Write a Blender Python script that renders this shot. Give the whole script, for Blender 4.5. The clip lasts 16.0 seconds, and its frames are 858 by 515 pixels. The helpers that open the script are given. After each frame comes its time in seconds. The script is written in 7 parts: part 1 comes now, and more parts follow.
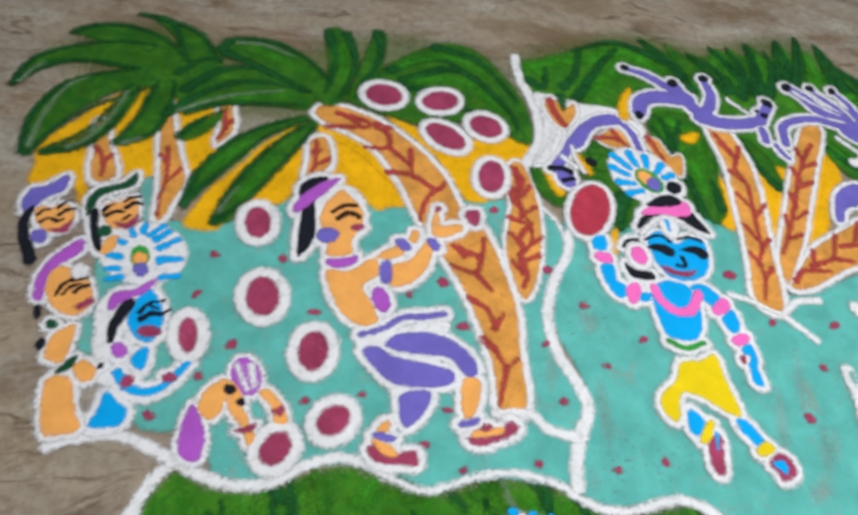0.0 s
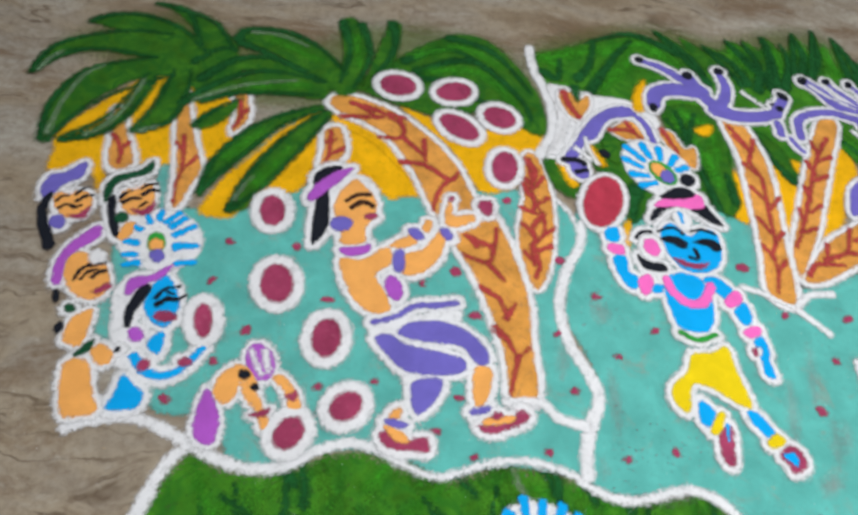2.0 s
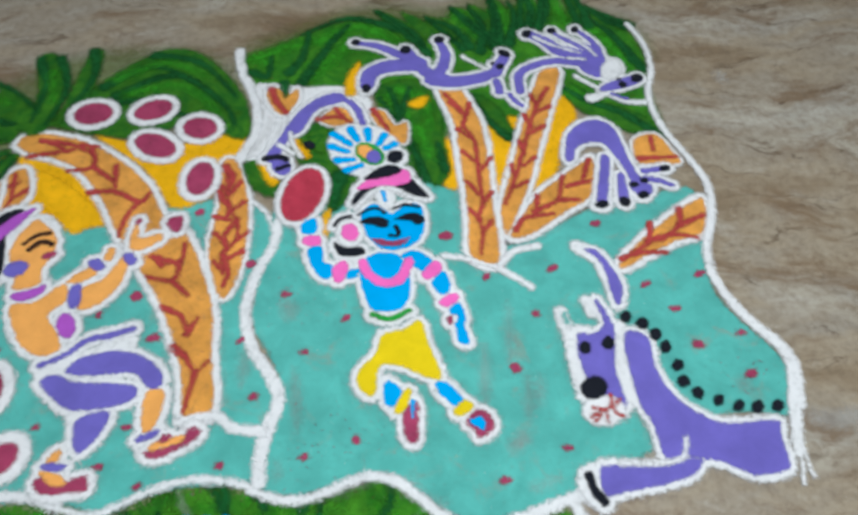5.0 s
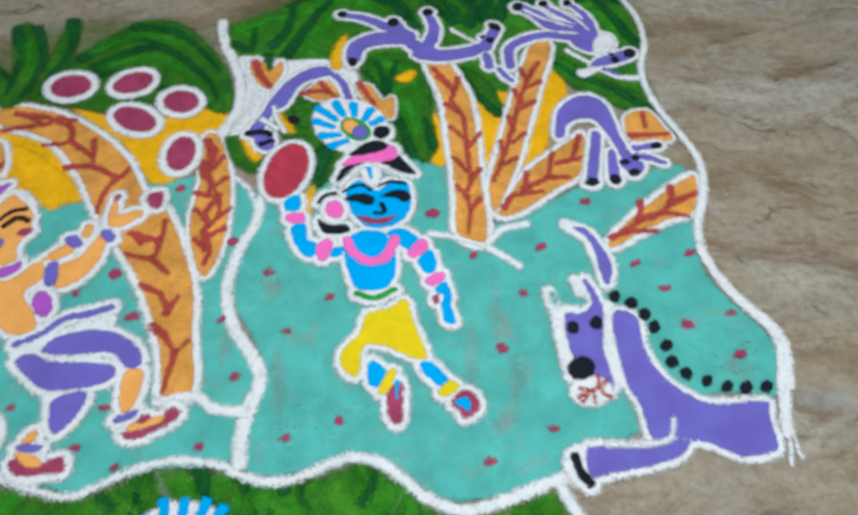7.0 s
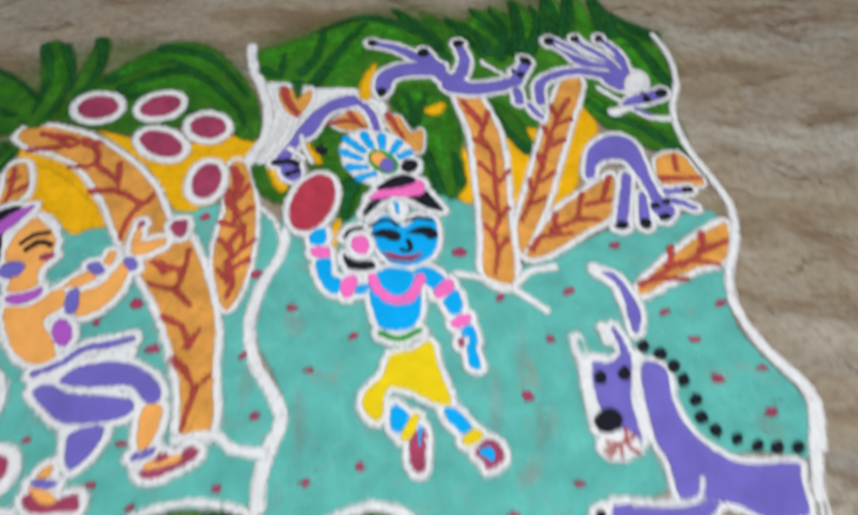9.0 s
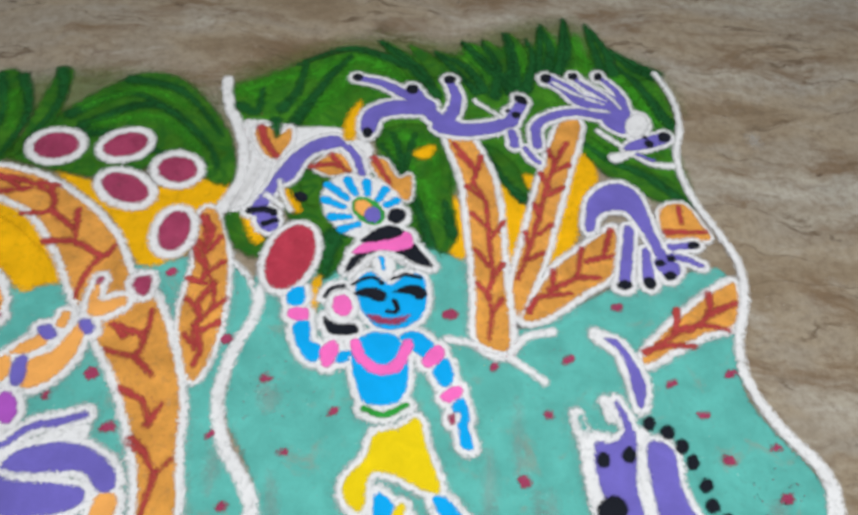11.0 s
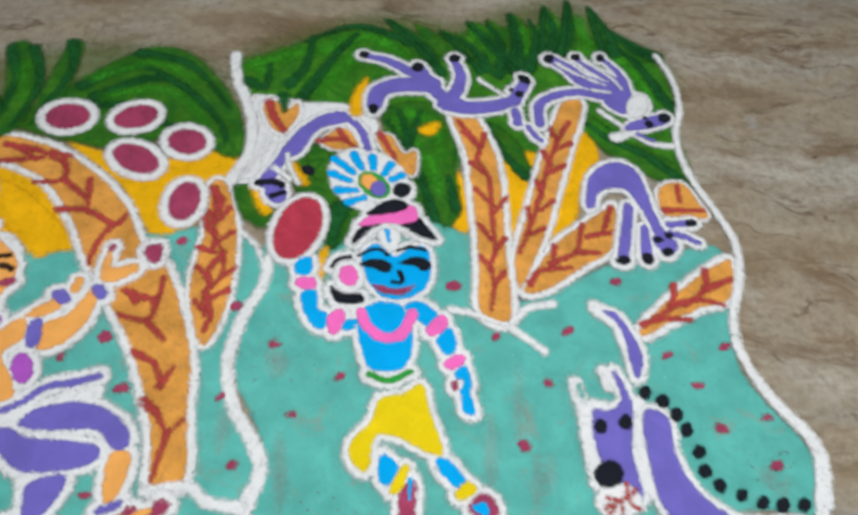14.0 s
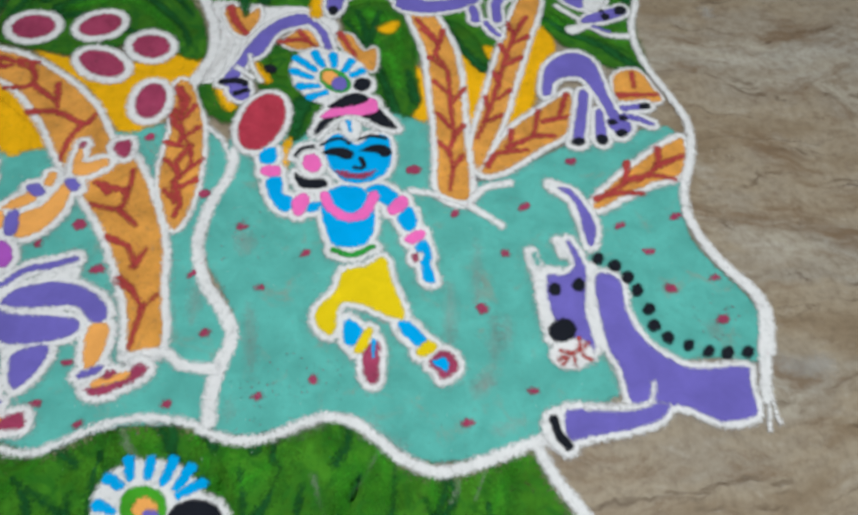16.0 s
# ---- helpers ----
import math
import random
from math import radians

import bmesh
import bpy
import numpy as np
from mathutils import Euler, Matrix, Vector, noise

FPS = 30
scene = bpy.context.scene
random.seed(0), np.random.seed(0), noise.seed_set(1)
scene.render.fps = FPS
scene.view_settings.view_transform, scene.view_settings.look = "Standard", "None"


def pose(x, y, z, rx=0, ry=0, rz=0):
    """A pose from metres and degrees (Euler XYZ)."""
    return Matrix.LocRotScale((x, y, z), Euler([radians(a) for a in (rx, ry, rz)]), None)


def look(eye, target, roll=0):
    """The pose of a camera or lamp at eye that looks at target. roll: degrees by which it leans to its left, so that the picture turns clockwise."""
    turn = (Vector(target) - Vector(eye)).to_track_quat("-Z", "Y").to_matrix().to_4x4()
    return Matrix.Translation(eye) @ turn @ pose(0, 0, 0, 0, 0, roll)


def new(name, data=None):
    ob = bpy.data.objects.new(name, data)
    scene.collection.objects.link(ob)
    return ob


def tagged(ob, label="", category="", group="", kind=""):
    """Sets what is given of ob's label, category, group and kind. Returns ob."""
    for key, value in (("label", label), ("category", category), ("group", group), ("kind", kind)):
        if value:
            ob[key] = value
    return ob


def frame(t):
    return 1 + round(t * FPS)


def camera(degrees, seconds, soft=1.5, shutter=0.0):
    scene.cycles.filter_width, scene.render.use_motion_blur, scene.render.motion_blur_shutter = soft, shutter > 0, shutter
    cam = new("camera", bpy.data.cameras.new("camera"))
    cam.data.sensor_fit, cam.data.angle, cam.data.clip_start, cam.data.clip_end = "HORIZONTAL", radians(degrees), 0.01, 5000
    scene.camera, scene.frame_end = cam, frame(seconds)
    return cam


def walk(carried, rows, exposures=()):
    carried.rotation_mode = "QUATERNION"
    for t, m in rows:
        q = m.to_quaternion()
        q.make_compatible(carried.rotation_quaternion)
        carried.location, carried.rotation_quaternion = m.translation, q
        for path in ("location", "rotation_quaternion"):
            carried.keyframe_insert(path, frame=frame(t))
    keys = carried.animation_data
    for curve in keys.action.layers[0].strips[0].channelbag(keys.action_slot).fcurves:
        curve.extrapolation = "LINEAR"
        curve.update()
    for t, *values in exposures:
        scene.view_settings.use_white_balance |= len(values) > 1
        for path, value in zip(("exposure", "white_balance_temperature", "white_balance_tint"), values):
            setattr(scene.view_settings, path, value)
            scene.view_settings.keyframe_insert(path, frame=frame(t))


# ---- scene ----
cam = camera(64.1, 16.0, soft=3.1, shutter=1.5)
PATH = [
    (0, (0.045, -0.053, 0.868), (0.191, 1.082, -0.772), 13.0),
    (0.5, (0.061, -0.045, 0.868), (0.212, 1.085, -0.775), 12.9),
    (1, (0.066, -0.048, 0.867), (0.217, 1.082, -0.776), 12.5),
    (1.5, (0.042, -0.06, 0.863), (0.167, 1.063, -0.788), 12.1),
    (2, (0.042, -0.063, 0.868), (0.16, 1.057, -0.785), 12.5),
    (2.5, (0.047, -0.058, 0.88), (0.153, 1.058, -0.776), 12.1),
    (3, (0.092, -0.057, 0.888), (0.203, 1.071, -0.76), 10.4),
    (3.5, (0.225, -0.058, 0.89), (0.421, 1.058, -0.758), 11.3),
    (4, (0.364, -0.059, 0.897), (0.494, 1.067, -0.751), 5.6),
    (4.5, (0.457, -0.059, 0.886), (0.594, 1.073, -0.757), 3.5),
    (4.7, (0.486, -0.056, 0.884), (0.64, 1.071, -0.761), 3.3),
    (6.8, (0.506, -0.045, 0.869), (0.694, 1.02, -0.814), 5.1),
    (7, (0.506, -0.043, 0.865), (0.689, 1.022, -0.818), 5.1),
    (7.5, (0.504, -0.037, 0.858), (0.687, 1.012, -0.835), 5.5),
    (8, (0.504, -0.039, 0.856), (0.701, 0.991, -0.847), 6.4),
    (8.5, (0.491, -0.027, 0.868), (0.674, 1.026, -0.822), 6.2),
    (9, (0.477, 0.007, 0.873), (0.647, 1.096, -0.796), 6.6),
    (9.5, (0.476, 0.065, 0.861), (0.674, 1.182, -0.787), 8.2),
    (11.8, (0.467, 0.125, 0.84), (0.698, 1.209, -0.825), 9.8),
    (12, (0.463, 0.119, 0.838), (0.694, 1.2, -0.828), 9.7),
    (12.5, (0.462, 0.106, 0.84), (0.702, 1.176, -0.833), 10.3),
    (13, (0.456, 0.102, 0.848), (0.7, 1.17, -0.826), 10.9),
    (13.5, (0.452, 0.1, 0.85), (0.683, 1.166, -0.827), 11.0),
    (14, (0.458, 0.091, 0.853), (0.698, 1.157, -0.822), 11.3),
    (14.5, (0.468, 0.062, 0.843), (0.713, 1.107, -0.844), 11.5),
    (15, (0.489, 0.012, 0.832), (0.722, 1.034, -0.871), 10.0),
    (15.5, (0.503, -0.02, 0.822), (0.734, 0.97, -0.901), 9.7),
    (16, (0.508, -0.04, 0.831), (0.746, 0.941, -0.896), 9.6),
]
EXPOSURES = [(0, 0.33, 6350, 8), (3, 0.33, 6400, 8), (4.2, 0.22, 6200, 5), (7, 0.22, 5950, 1), (7.5, 0.22, 6000, 2), (8, 0.23, 6250, 6), (8.5, 0.24, 6280, 6), (9.5, 0.26, 6450, 9), (12.5, 0.27, 6450, 5), (14, 0.22, 6400, 5), (16, 0.09, 6350, 4)]
walk(cam, [(t, look(eye, target, roll)) for t, eye, target, roll in PATH], EXPOSURES)


# ---- world and sun: a dull sky, and an unseen white lamp added overhead ----
SUN_FROM = (35.0, 150.0)   # elevation, turn
world = bpy.data.worlds.new("sky")
scene.world = world
world.use_nodes = True
sky = world.node_tree.nodes.new("ShaderNodeTexSky")
sky.sky_type, sky.sun_disc = "NISHITA", False
sky.sun_elevation, sky.sun_rotation = radians(SUN_FROM[0]), radians(SUN_FROM[1])
sky_tone = world.node_tree.nodes.new("ShaderNodeHueSaturation")
sky_tone.inputs["Saturation"].default_value = 0.12
world.node_tree.links.new(sky.outputs[0], sky_tone.inputs["Color"])
world.node_tree.links.new(sky_tone.outputs[0], world.node_tree.nodes["Background"].inputs[0])
world.node_tree.nodes["Background"].inputs[1].default_value = 0.055
# unseen area lamp, added so that brightness falls off towards top and left
lamp = new("added_lamp", bpy.data.lights.new("added_lamp", "AREA"))
lamp.data.shape, lamp.data.size, lamp.data.size_y = "RECTANGLE", 1.2, 0.25
lamp.data.energy, lamp.data.color = 31.0, (1.0, 0.995, 0.98)
lamp.matrix_world = look((0.74, 0.12, 2.0), (0.70, 0.35, 0.0))


# ---- materials ----
def nodes_of(name):
    mat = bpy.data.materials.new(name)
    mat.use_nodes = True
    tree = mat.node_tree
    return mat, tree, tree.nodes["Principled BSDF"]


def add(tree, kind, **values):
    node = tree.nodes.new(kind)
    for key, value in values.items():
        node.inputs[key].default_value = value
    return node


def noise_at(tree, coords, scale, detail=3.0, rough=0.55, distortion=0.0):
    node = add(tree, "ShaderNodeTexNoise", Scale=scale, Detail=detail, Roughness=rough, Distortion=distortion)
    tree.links.new(coords, node.inputs["Vector"])
    return node.outputs["Fac"]


def mapped(tree, value, low, high, to_low, to_high):
    node = add(tree, "ShaderNodeMapRange")
    tree.links.new(value, node.inputs[0])
    for k, v in enumerate((low, high, to_low, to_high)):
        node.inputs[1 + k].default_value = v
    return node.outputs[0]


def mixed(tree, fac, a, b, blend="MIX"):
    node = tree.nodes.new("ShaderNodeMix")
    node.data_type, node.blend_type = "RGBA", blend
    for socket, value in ((node.inputs[0], fac), (node.inputs[6], a), (node.inputs[7], b)):
        if isinstance(value, (int, float)):
            socket.default_value = value
        elif isinstance(value, tuple):
            socket.default_value = (*value, 1)
        else:
            tree.links.new(value, socket)
    return node.outputs[2]


STONE = (0.30, 0.255, 0.205)


FRAY = {}


def powder_material(name, colour, fray=0.0022, worn=0.0, streak=None, mottle=0.14, dense=1.0, thin=0.0, flecks=None):
    """Dry coloured powder: grainy, matt, thinning out to loose grains at its rim. worn: how much stone shows through."""
    mat, tree, bsdf = nodes_of(name)
    fray = FRAY[name] = fray * 1.2
    place = tree.nodes.new("ShaderNodeNewGeometry").outputs["Position"]
    grain = noise_at(tree, place, 560, 2.0, 0.7)
    clumps = noise_at(tree, place, 190, 4.0, 0.7)
    patches = noise_at(tree, place, 22, 4.0, 0.6, 0.4)
    dark = tuple(c * (1 - 2.2 * mottle) for c in colour)
    light = tuple(min(1.0, c * (1 + 0.8 * mottle) + 0.02 * mottle) for c in colour)
    tone = mixed(tree, mapped(tree, patches, 0.3, 0.7, 0, 1), dark, light)
    if streak:
        tone = mixed(tree, mapped(tree, noise_at(tree, place, 34, 4.0, 0.6, 1.2), 0.42, 0.62, 0, 1), tone, streak)
    tone = mixed(tree, mapped(tree, grain, 0.35, 0.7, 0.0, 0.35), tone, tuple(c * 0.72 for c in colour))
    if flecks:
        tone = mixed(tree, mapped(tree, noise_at(tree, place, 150, 4.0, 0.7), 0.60, 0.70, 0, 0.55), tone, flecks)
    if worn:
        bare = mapped(tree, noise_at(tree, place, 17, 9.0, 0.74, 0.5), 0.62 - 0.1 * worn, 0.76, 0, 0.8)
        tone = mixed(tree, bare, tone, STONE)
    tree.links.new(tone, bsdf.inputs["Base Color"])
    bsdf.inputs["Roughness"].default_value = 0.92
    bsdf.inputs["Specular IOR Level"].default_value = 0.15
    bump = add(tree, "ShaderNodeBump", Strength=0.45, Distance=0.0012)
    tree.links.new(mixed(tree, 0.5, grain, clumps), bump.inputs["Height"])
    tree.links.new(bump.outputs[0], bsdf.inputs["Normal"])
    rim = tree.nodes.new("ShaderNodeAttribute")
    rim.attribute_name = "rim"
    ragged = add(tree, "ShaderNodeMath")
    ragged.operation = "MULTIPLY_ADD"
    wide = tree.nodes.new("ShaderNodeMix")
    wide.inputs[0].default_value = 0.55
    tree.links.new(clumps, wide.inputs[2])
    tree.links.new(grain, wide.inputs[3])
    tree.links.new(mapped(tree, wide.outputs[0], 0.36, 0.64, -1, 1), ragged.inputs[0])
    ragged.inputs[1].default_value = fray
    tree.links.new(rim.outputs["Fac"], ragged.inputs[2])
    soft = max(0.0009, fray * 0.6)
    cover = mapped(tree, ragged.outputs[0], -soft, soft, 0, dense)
    if thin:
        bald = mapped(tree, noise_at(tree, place, 83, 5.0, 0.75, 0.7), 0.52, 0.72, 1, 1 - 2.2 * thin)
        times = add(tree, "ShaderNodeMath")
        times.operation = "MULTIPLY"
        tree.links.new(cover, times.inputs[0])
        tree.links.new(bald, times.inputs[1])
        cover = times.outputs[0]
    tree.links.new(cover, bsdf.inputs["Alpha"])
    return mat


def floor_material():
    """Polished sandy marble: cloudy beige and grey bands, broken brown veins, dark pits."""
    mat, tree, bsdf = nodes_of("veined_marble")
    place = tree.nodes.new("ShaderNodeNewGeometry").outputs["Position"]
    drift = add(tree, "ShaderNodeTexNoise", Scale=3.4, Detail=5.0, Roughness=0.58)
    tree.links.new(place, drift.inputs["Vector"])
    bent = tree.nodes.new("ShaderNodeVectorMath")
    bent.operation = "MULTIPLY_ADD"
    tree.links.new(drift.outputs["Color"], bent.inputs[0])
    bent.inputs[1].default_value = (0.14, 0.15, 0.0)
    tree.links.new(place, bent.inputs[2])

    def stretched(sx, sy, angle):
        node = add(tree, "ShaderNodeMapping", Scale=(sx, sy, 1.0), Rotation=(0, 0, radians(angle)))
        tree.links.new(bent.outputs[0], node.inputs["Vector"])
        return node.outputs[0]

    def times(a, b):
        node = add(tree, "ShaderNodeMath")
        node.operation = "MULTIPLY"
        tree.links.new(a, node.inputs[0])
        tree.links.new(b, node.inputs[1])
        return node.outputs[0]
    broad = stretched(2.1, 5.4, -5)
    bands = noise_at(tree, broad, 1.0, 8.0, 0.63, 0.3)
    ramp = tree.nodes.new("ShaderNodeValToRGB")
    tree.links.new(bands, ramp.inputs[0])
    stops = ramp.color_ramp.elements
    stops[0].position, stops[0].color = 0.30, (0.205, 0.145, 0.088, 1)
    stops[1].position, stops[1].color = 0.70, (0.46, 0.415, 0.345, 1)
    for at, colour in ((0.40, (0.280, 0.215, 0.145, 1)), (0.46, (0.355, 0.292, 0.215, 1)), (0.53, (0.315, 0.264, 0.205, 1)), (0.60, (0.40, 0.355, 0.290, 1))):
        stops.new(at).color = colour
    cloud = noise_at(tree, stretched(1.3, 3.6, -4), 1.5, 6.0, 0.62, 0.5)
    tone = mixed(tree, mapped(tree, cloud, 0.54, 0.66, 0, 0.65), ramp.outputs[0], (0.345, 0.328, 0.298))
    pale = noise_at(tree, broad, 2.1, 8.0, 0.66, 0.4)
    tone = mixed(tree, mapped(tree, pale, 0.55, 0.68, 0, 0.6), tone, (0.49, 0.455, 0.40))
    rusty = noise_at(tree, stretched(3.2, 9.0, -6), 1.2, 9.0, 0.74, 0.4)
    tone = mixed(tree, mapped(tree, rusty, 0.51, 0.63, 0, 0.85), tone, (0.180, 0.113, 0.062))
    # thin broken cracks along the bands
    ridge = noise_at(tree, stretched(1.5, 7.0, -9), 1.25, 5.0, 0.55, 0.5)
    line = add(tree, "ShaderNodeMath")
    line.operation = "SUBTRACT"
    tree.links.new(ridge, line.inputs[0])
    line.inputs[1].default_value = 0.5
    size = add(tree, "ShaderNodeMath")
    size.operation = "ABSOLUTE"
    tree.links.new(line.outputs[0], size.inputs[0])
    breaks = noise_at(tree, stretched(3.0, 6.0, 0), 2.2, 4.0, 0.6)
    crack = times(mapped(tree, size.outputs[0], 0.0, 0.013, 0.85, 0), mapped(tree, breaks, 0.46, 0.55, 0, 1))
    tone = mixed(tree, crack, tone, (0.105, 0.068, 0.040))
    chips = noise_at(tree, stretched(14.0, 23.0, -9), 1.5, 8.0, 0.74, 0.3)
    tone = mixed(tree, mapped(tree, chips, 0.57, 0.68, 0, 0.62), tone, (0.155, 0.112, 0.075))
    tone = mixed(tree, mapped(tree, chips, 0.41, 0.31, 0, 0.40), tone, (0.50, 0.465, 0.41))
    speck = noise_at(tree, place, 60, 8.0, 0.78)
    tone = mixed(tree, mapped(tree, speck, 0.46, 0.66, 0, 0.60), tone, (0.165, 0.118, 0.078))
    tone = mixed(tree, mapped(tree, speck, 0.40, 0.28, 0, 0.45), tone, (0.51, 0.475, 0.42))
    pits = noise_at(tree, stretched(7.0, 15.0, 0), 1.6, 4.0, 0.62)
    tone = mixed(tree, mapped(tree, pits, 0.665, 0.73, 0, 0.85), tone, (0.075, 0.045, 0.028))
    tree.links.new(tone, bsdf.inputs["Base Color"])
    tree.links.new(mapped(tree, pale, 0.3, 0.7, 0.42, 0.58), bsdf.inputs["Roughness"])
    bsdf.inputs["Specular IOR Level"].default_value = 0.3
    bump = add(tree, "ShaderNodeBump", Strength=0.12, Distance=0.0008)
    tree.links.new(speck, bump.inputs["Height"])
    tree.links.new(bump.outputs[0], bsdf.inputs["Normal"])
    return mat


WHITE = powder_material("white_powder", (0.83, 0.825, 0.85), 0.0036, mottle=0.05, thin=0.17)
TEAL = powder_material("teal_powder", (0.122, 0.495, 0.448), 0.0042, worn=0.6, mottle=0.11, flecks=(0.105, 0.27, 0.24))
YELLOW = powder_material("yellow_powder", (0.92, 0.475, 0.002), 0.0050, mottle=0.10, thin=0.12, flecks=(0.74, 0.35, 0.004))
LEMON = powder_material("lemon_powder", (0.88, 0.65, 0.005), 0.0024, mottle=0.08)
ORANGE = powder_material("orange_powder", (0.95, 0.43, 0.11), 0.0024, mottle=0.08)
BARK = powder_material("bark_powder", (0.80, 0.36, 0.07), 0.0030, mottle=0.16, thin=0.15, flecks=(0.52, 0.19, 0.05))
VEIN = powder_material("brick_red_powder", (0.46, 0.058, 0.055), 0.0032, thin=0.15)
MAROON = powder_material("maroon_powder", (0.38, 0.050, 0.125), 0.0030, mottle=0.16, thin=0.12, flecks=(0.46, 0.13, 0.21))
RED = powder_material("crimson_powder", (0.53, 0.046, 0.085), 0.0028, mottle=0.14, thin=0.08, flecks=(0.56, 0.11, 0.13))
GREEN = powder_material("green_powder", (0.046, 0.180, 0.009), 0.0048, streak=(0.016, 0.112, 0.012), mottle=0.24, flecks=(0.075, 0.235, 0.02))
LEAF = powder_material("leaf_green_powder", (0.062, 0.250, 0.012), 0.0100, streak=(0.024, 0.150, 0.012), mottle=0.25, thin=0.15)
DARK_GREEN = powder_material("dark_green_powder", (0.009, 0.098, 0.019), 0.0046, mottle=0.2, thin=0.2)
SMEAR = powder_material("smeared_green_powder", (0.13, 0.20, 0.035), 0.0260, mottle=0.2, dense=0.5)
PINE = powder_material("pine_green_powder", (0.010, 0.085, 0.035), 0.0022, mottle=0.15)
SMUDGE = powder_material("smudged_white_powder", (0.62, 0.60, 0.57), 0.0100, dense=0.4)
PALE = powder_material("pale_green_powder", (0.30, 0.42, 0.27), 0.0045, dense=0.55)
FRESH = powder_material("fresh_green_powder", (0.052, 0.330, 0.014), 0.0110, mottle=0.2, dense=0.75)
BELT = powder_material("bright_green_powder", (0.035, 0.36, 0.05), 0.0018)
LIME = powder_material("lime_green_powder", (0.07, 0.38, 0.02), 0.0020)
VIOLET = powder_material("violet_powder", (0.170, 0.140, 0.545), 0.0026, mottle=0.08)
PURPLE = powder_material("purple_powder", (0.45, 0.10, 0.58), 0.0024, mottle=0.08)
BLUE = powder_material("blue_powder", (0.006, 0.40, 0.90), 0.0020, mottle=0.05)
PINK = powder_material("pink_powder", (0.95, 0.16, 0.56), 0.0018, mottle=0.06)
BLACK = powder_material("black_powder", (0.010, 0.012, 0.020), 0.0018, mottle=0.1)
BROWN = powder_material("dark_brown_powder", (0.045, 0.018, 0.012), 0.0018)
DUST = powder_material("thin_grey_powder", (0.50, 0.46, 0.45), 0.0080, dense=0.24)


# ---- shaping of powder ----
def curve(points, closed, steps=5):
    """A smooth line through a few points."""
    p = np.array(points, float)
    n = len(p)
    if n < 3 and not closed:
        return np.array([p[0] + (p[1] - p[0]) * k / steps for k in range(steps + 1)])
    out = []
    for i in range(n if closed else n - 1):
        if closed:
            a, b, c, d = (p[(i + k) % n] for k in (-1, 0, 1, 2))
        else:
            a, b, c, d = p[max(i - 1, 0)], p[i], p[i + 1], p[min(i + 2, n - 1)]
        for k in range(steps):
            t = k / steps
            out.append(0.5 * (2 * b + (c - a) * t + (2 * a - 5 * b + 4 * c - d) * t * t + (3 * b - a - 3 * c + d) * t ** 3))
    if not closed:
        out.append(p[-1])
    return np.array(out)


def area(*points):
    """A filled outline."""
    return ("area", curve(points, True), None)


def stroke(width, *points, end=None):
    """A line drawn with the fingers, from width to end (metres)."""
    line = curve(points, False)
    return ("line", line, np.linspace(width, width if end is None else end, len(line)) / 2)


def oval(x, y, ax, ay, bx, by):
    """An oval about (x, y) with its two half axes."""
    turn = np.linspace(0, 2 * math.pi, 28, endpoint=False)
    return ("area", np.stack([x + ax * np.cos(turn) + bx * np.sin(turn), y + ay * np.cos(turn) + by * np.sin(turn)], 1), None)


def depth_in(shape, xs, ys, reach):
    """How far the grid points xs by ys lie inside a shape (metres, minus: outside), up to reach."""
    kind, line, half = shape
    a = line if kind == "area" else line[:-1]
    b = np.roll(line, -1, 0) if kind == "area" else line[1:]
    best, inside = np.full((len(xs), len(ys)), reach), np.zeros((len(xs), len(ys)), bool)
    wide = reach + (half.max() if half is not None else 0)
    for k in range(len(a)):
        low, high, way = np.minimum(a[k], b[k]), np.maximum(a[k], b[k]), b[k] - a[k]
        i0, i1 = np.searchsorted(xs, (low[0] - wide, high[0] + wide))
        j0, j1 = np.searchsorted(ys, (low[1] - wide, high[1] + wide))
        if i1 > i0 and j1 > j0:
            dx, dy = xs[i0:i1, None] - a[k][0], ys[None, j0:j1] - a[k][1]
            t = np.clip((dx * way[0] + dy * way[1]) / max(way @ way, 1e-12), 0, 1)
            gap = np.hypot(dx - t * way[0], dy - t * way[1])
            if kind == "line":
                gap = gap - (half[k] + (half[k + 1] - half[k]) * t)
            best[i0:i1, j0:j1] = np.minimum(best[i0:i1, j0:j1], gap)
        if kind == "area" and way[1] != 0:
            j0, j1 = np.searchsorted(ys, (low[1], high[1]))
            if j1 > j0:
                cut = a[k][0] + (ys[j0:j1] - a[k][1]) / way[1] * way[0]
                inside[:, j0:j1] ^= xs[:, None] < cut[None, :]
    return np.where(inside, best, -best) if kind == "area" else -best


def wobble(q, size):
    """Smooth random values from -1 to 1, about size metres across."""
    g = q / size
    i = np.floor(g).astype(int)
    f = g - i
    f = f * f * (3 - 2 * f)

    def corner(dx, dy):
        v = np.sin((i[:, 0] + dx) * 127.1 + (i[:, 1] + dy) * 311.7) * 43758.5453
        return (v - np.floor(v)) * 2 - 1
    top = corner(0, 0) * (1 - f[:, 0]) + corner(1, 0) * f[:, 0]
    low = corner(0, 1) * (1 - f[:, 0]) + corner(1, 1) * f[:, 0]
    return top * (1 - f[:, 1]) + low * f[:, 1]


LAYER, GROUND = 0.0006, 0.0004


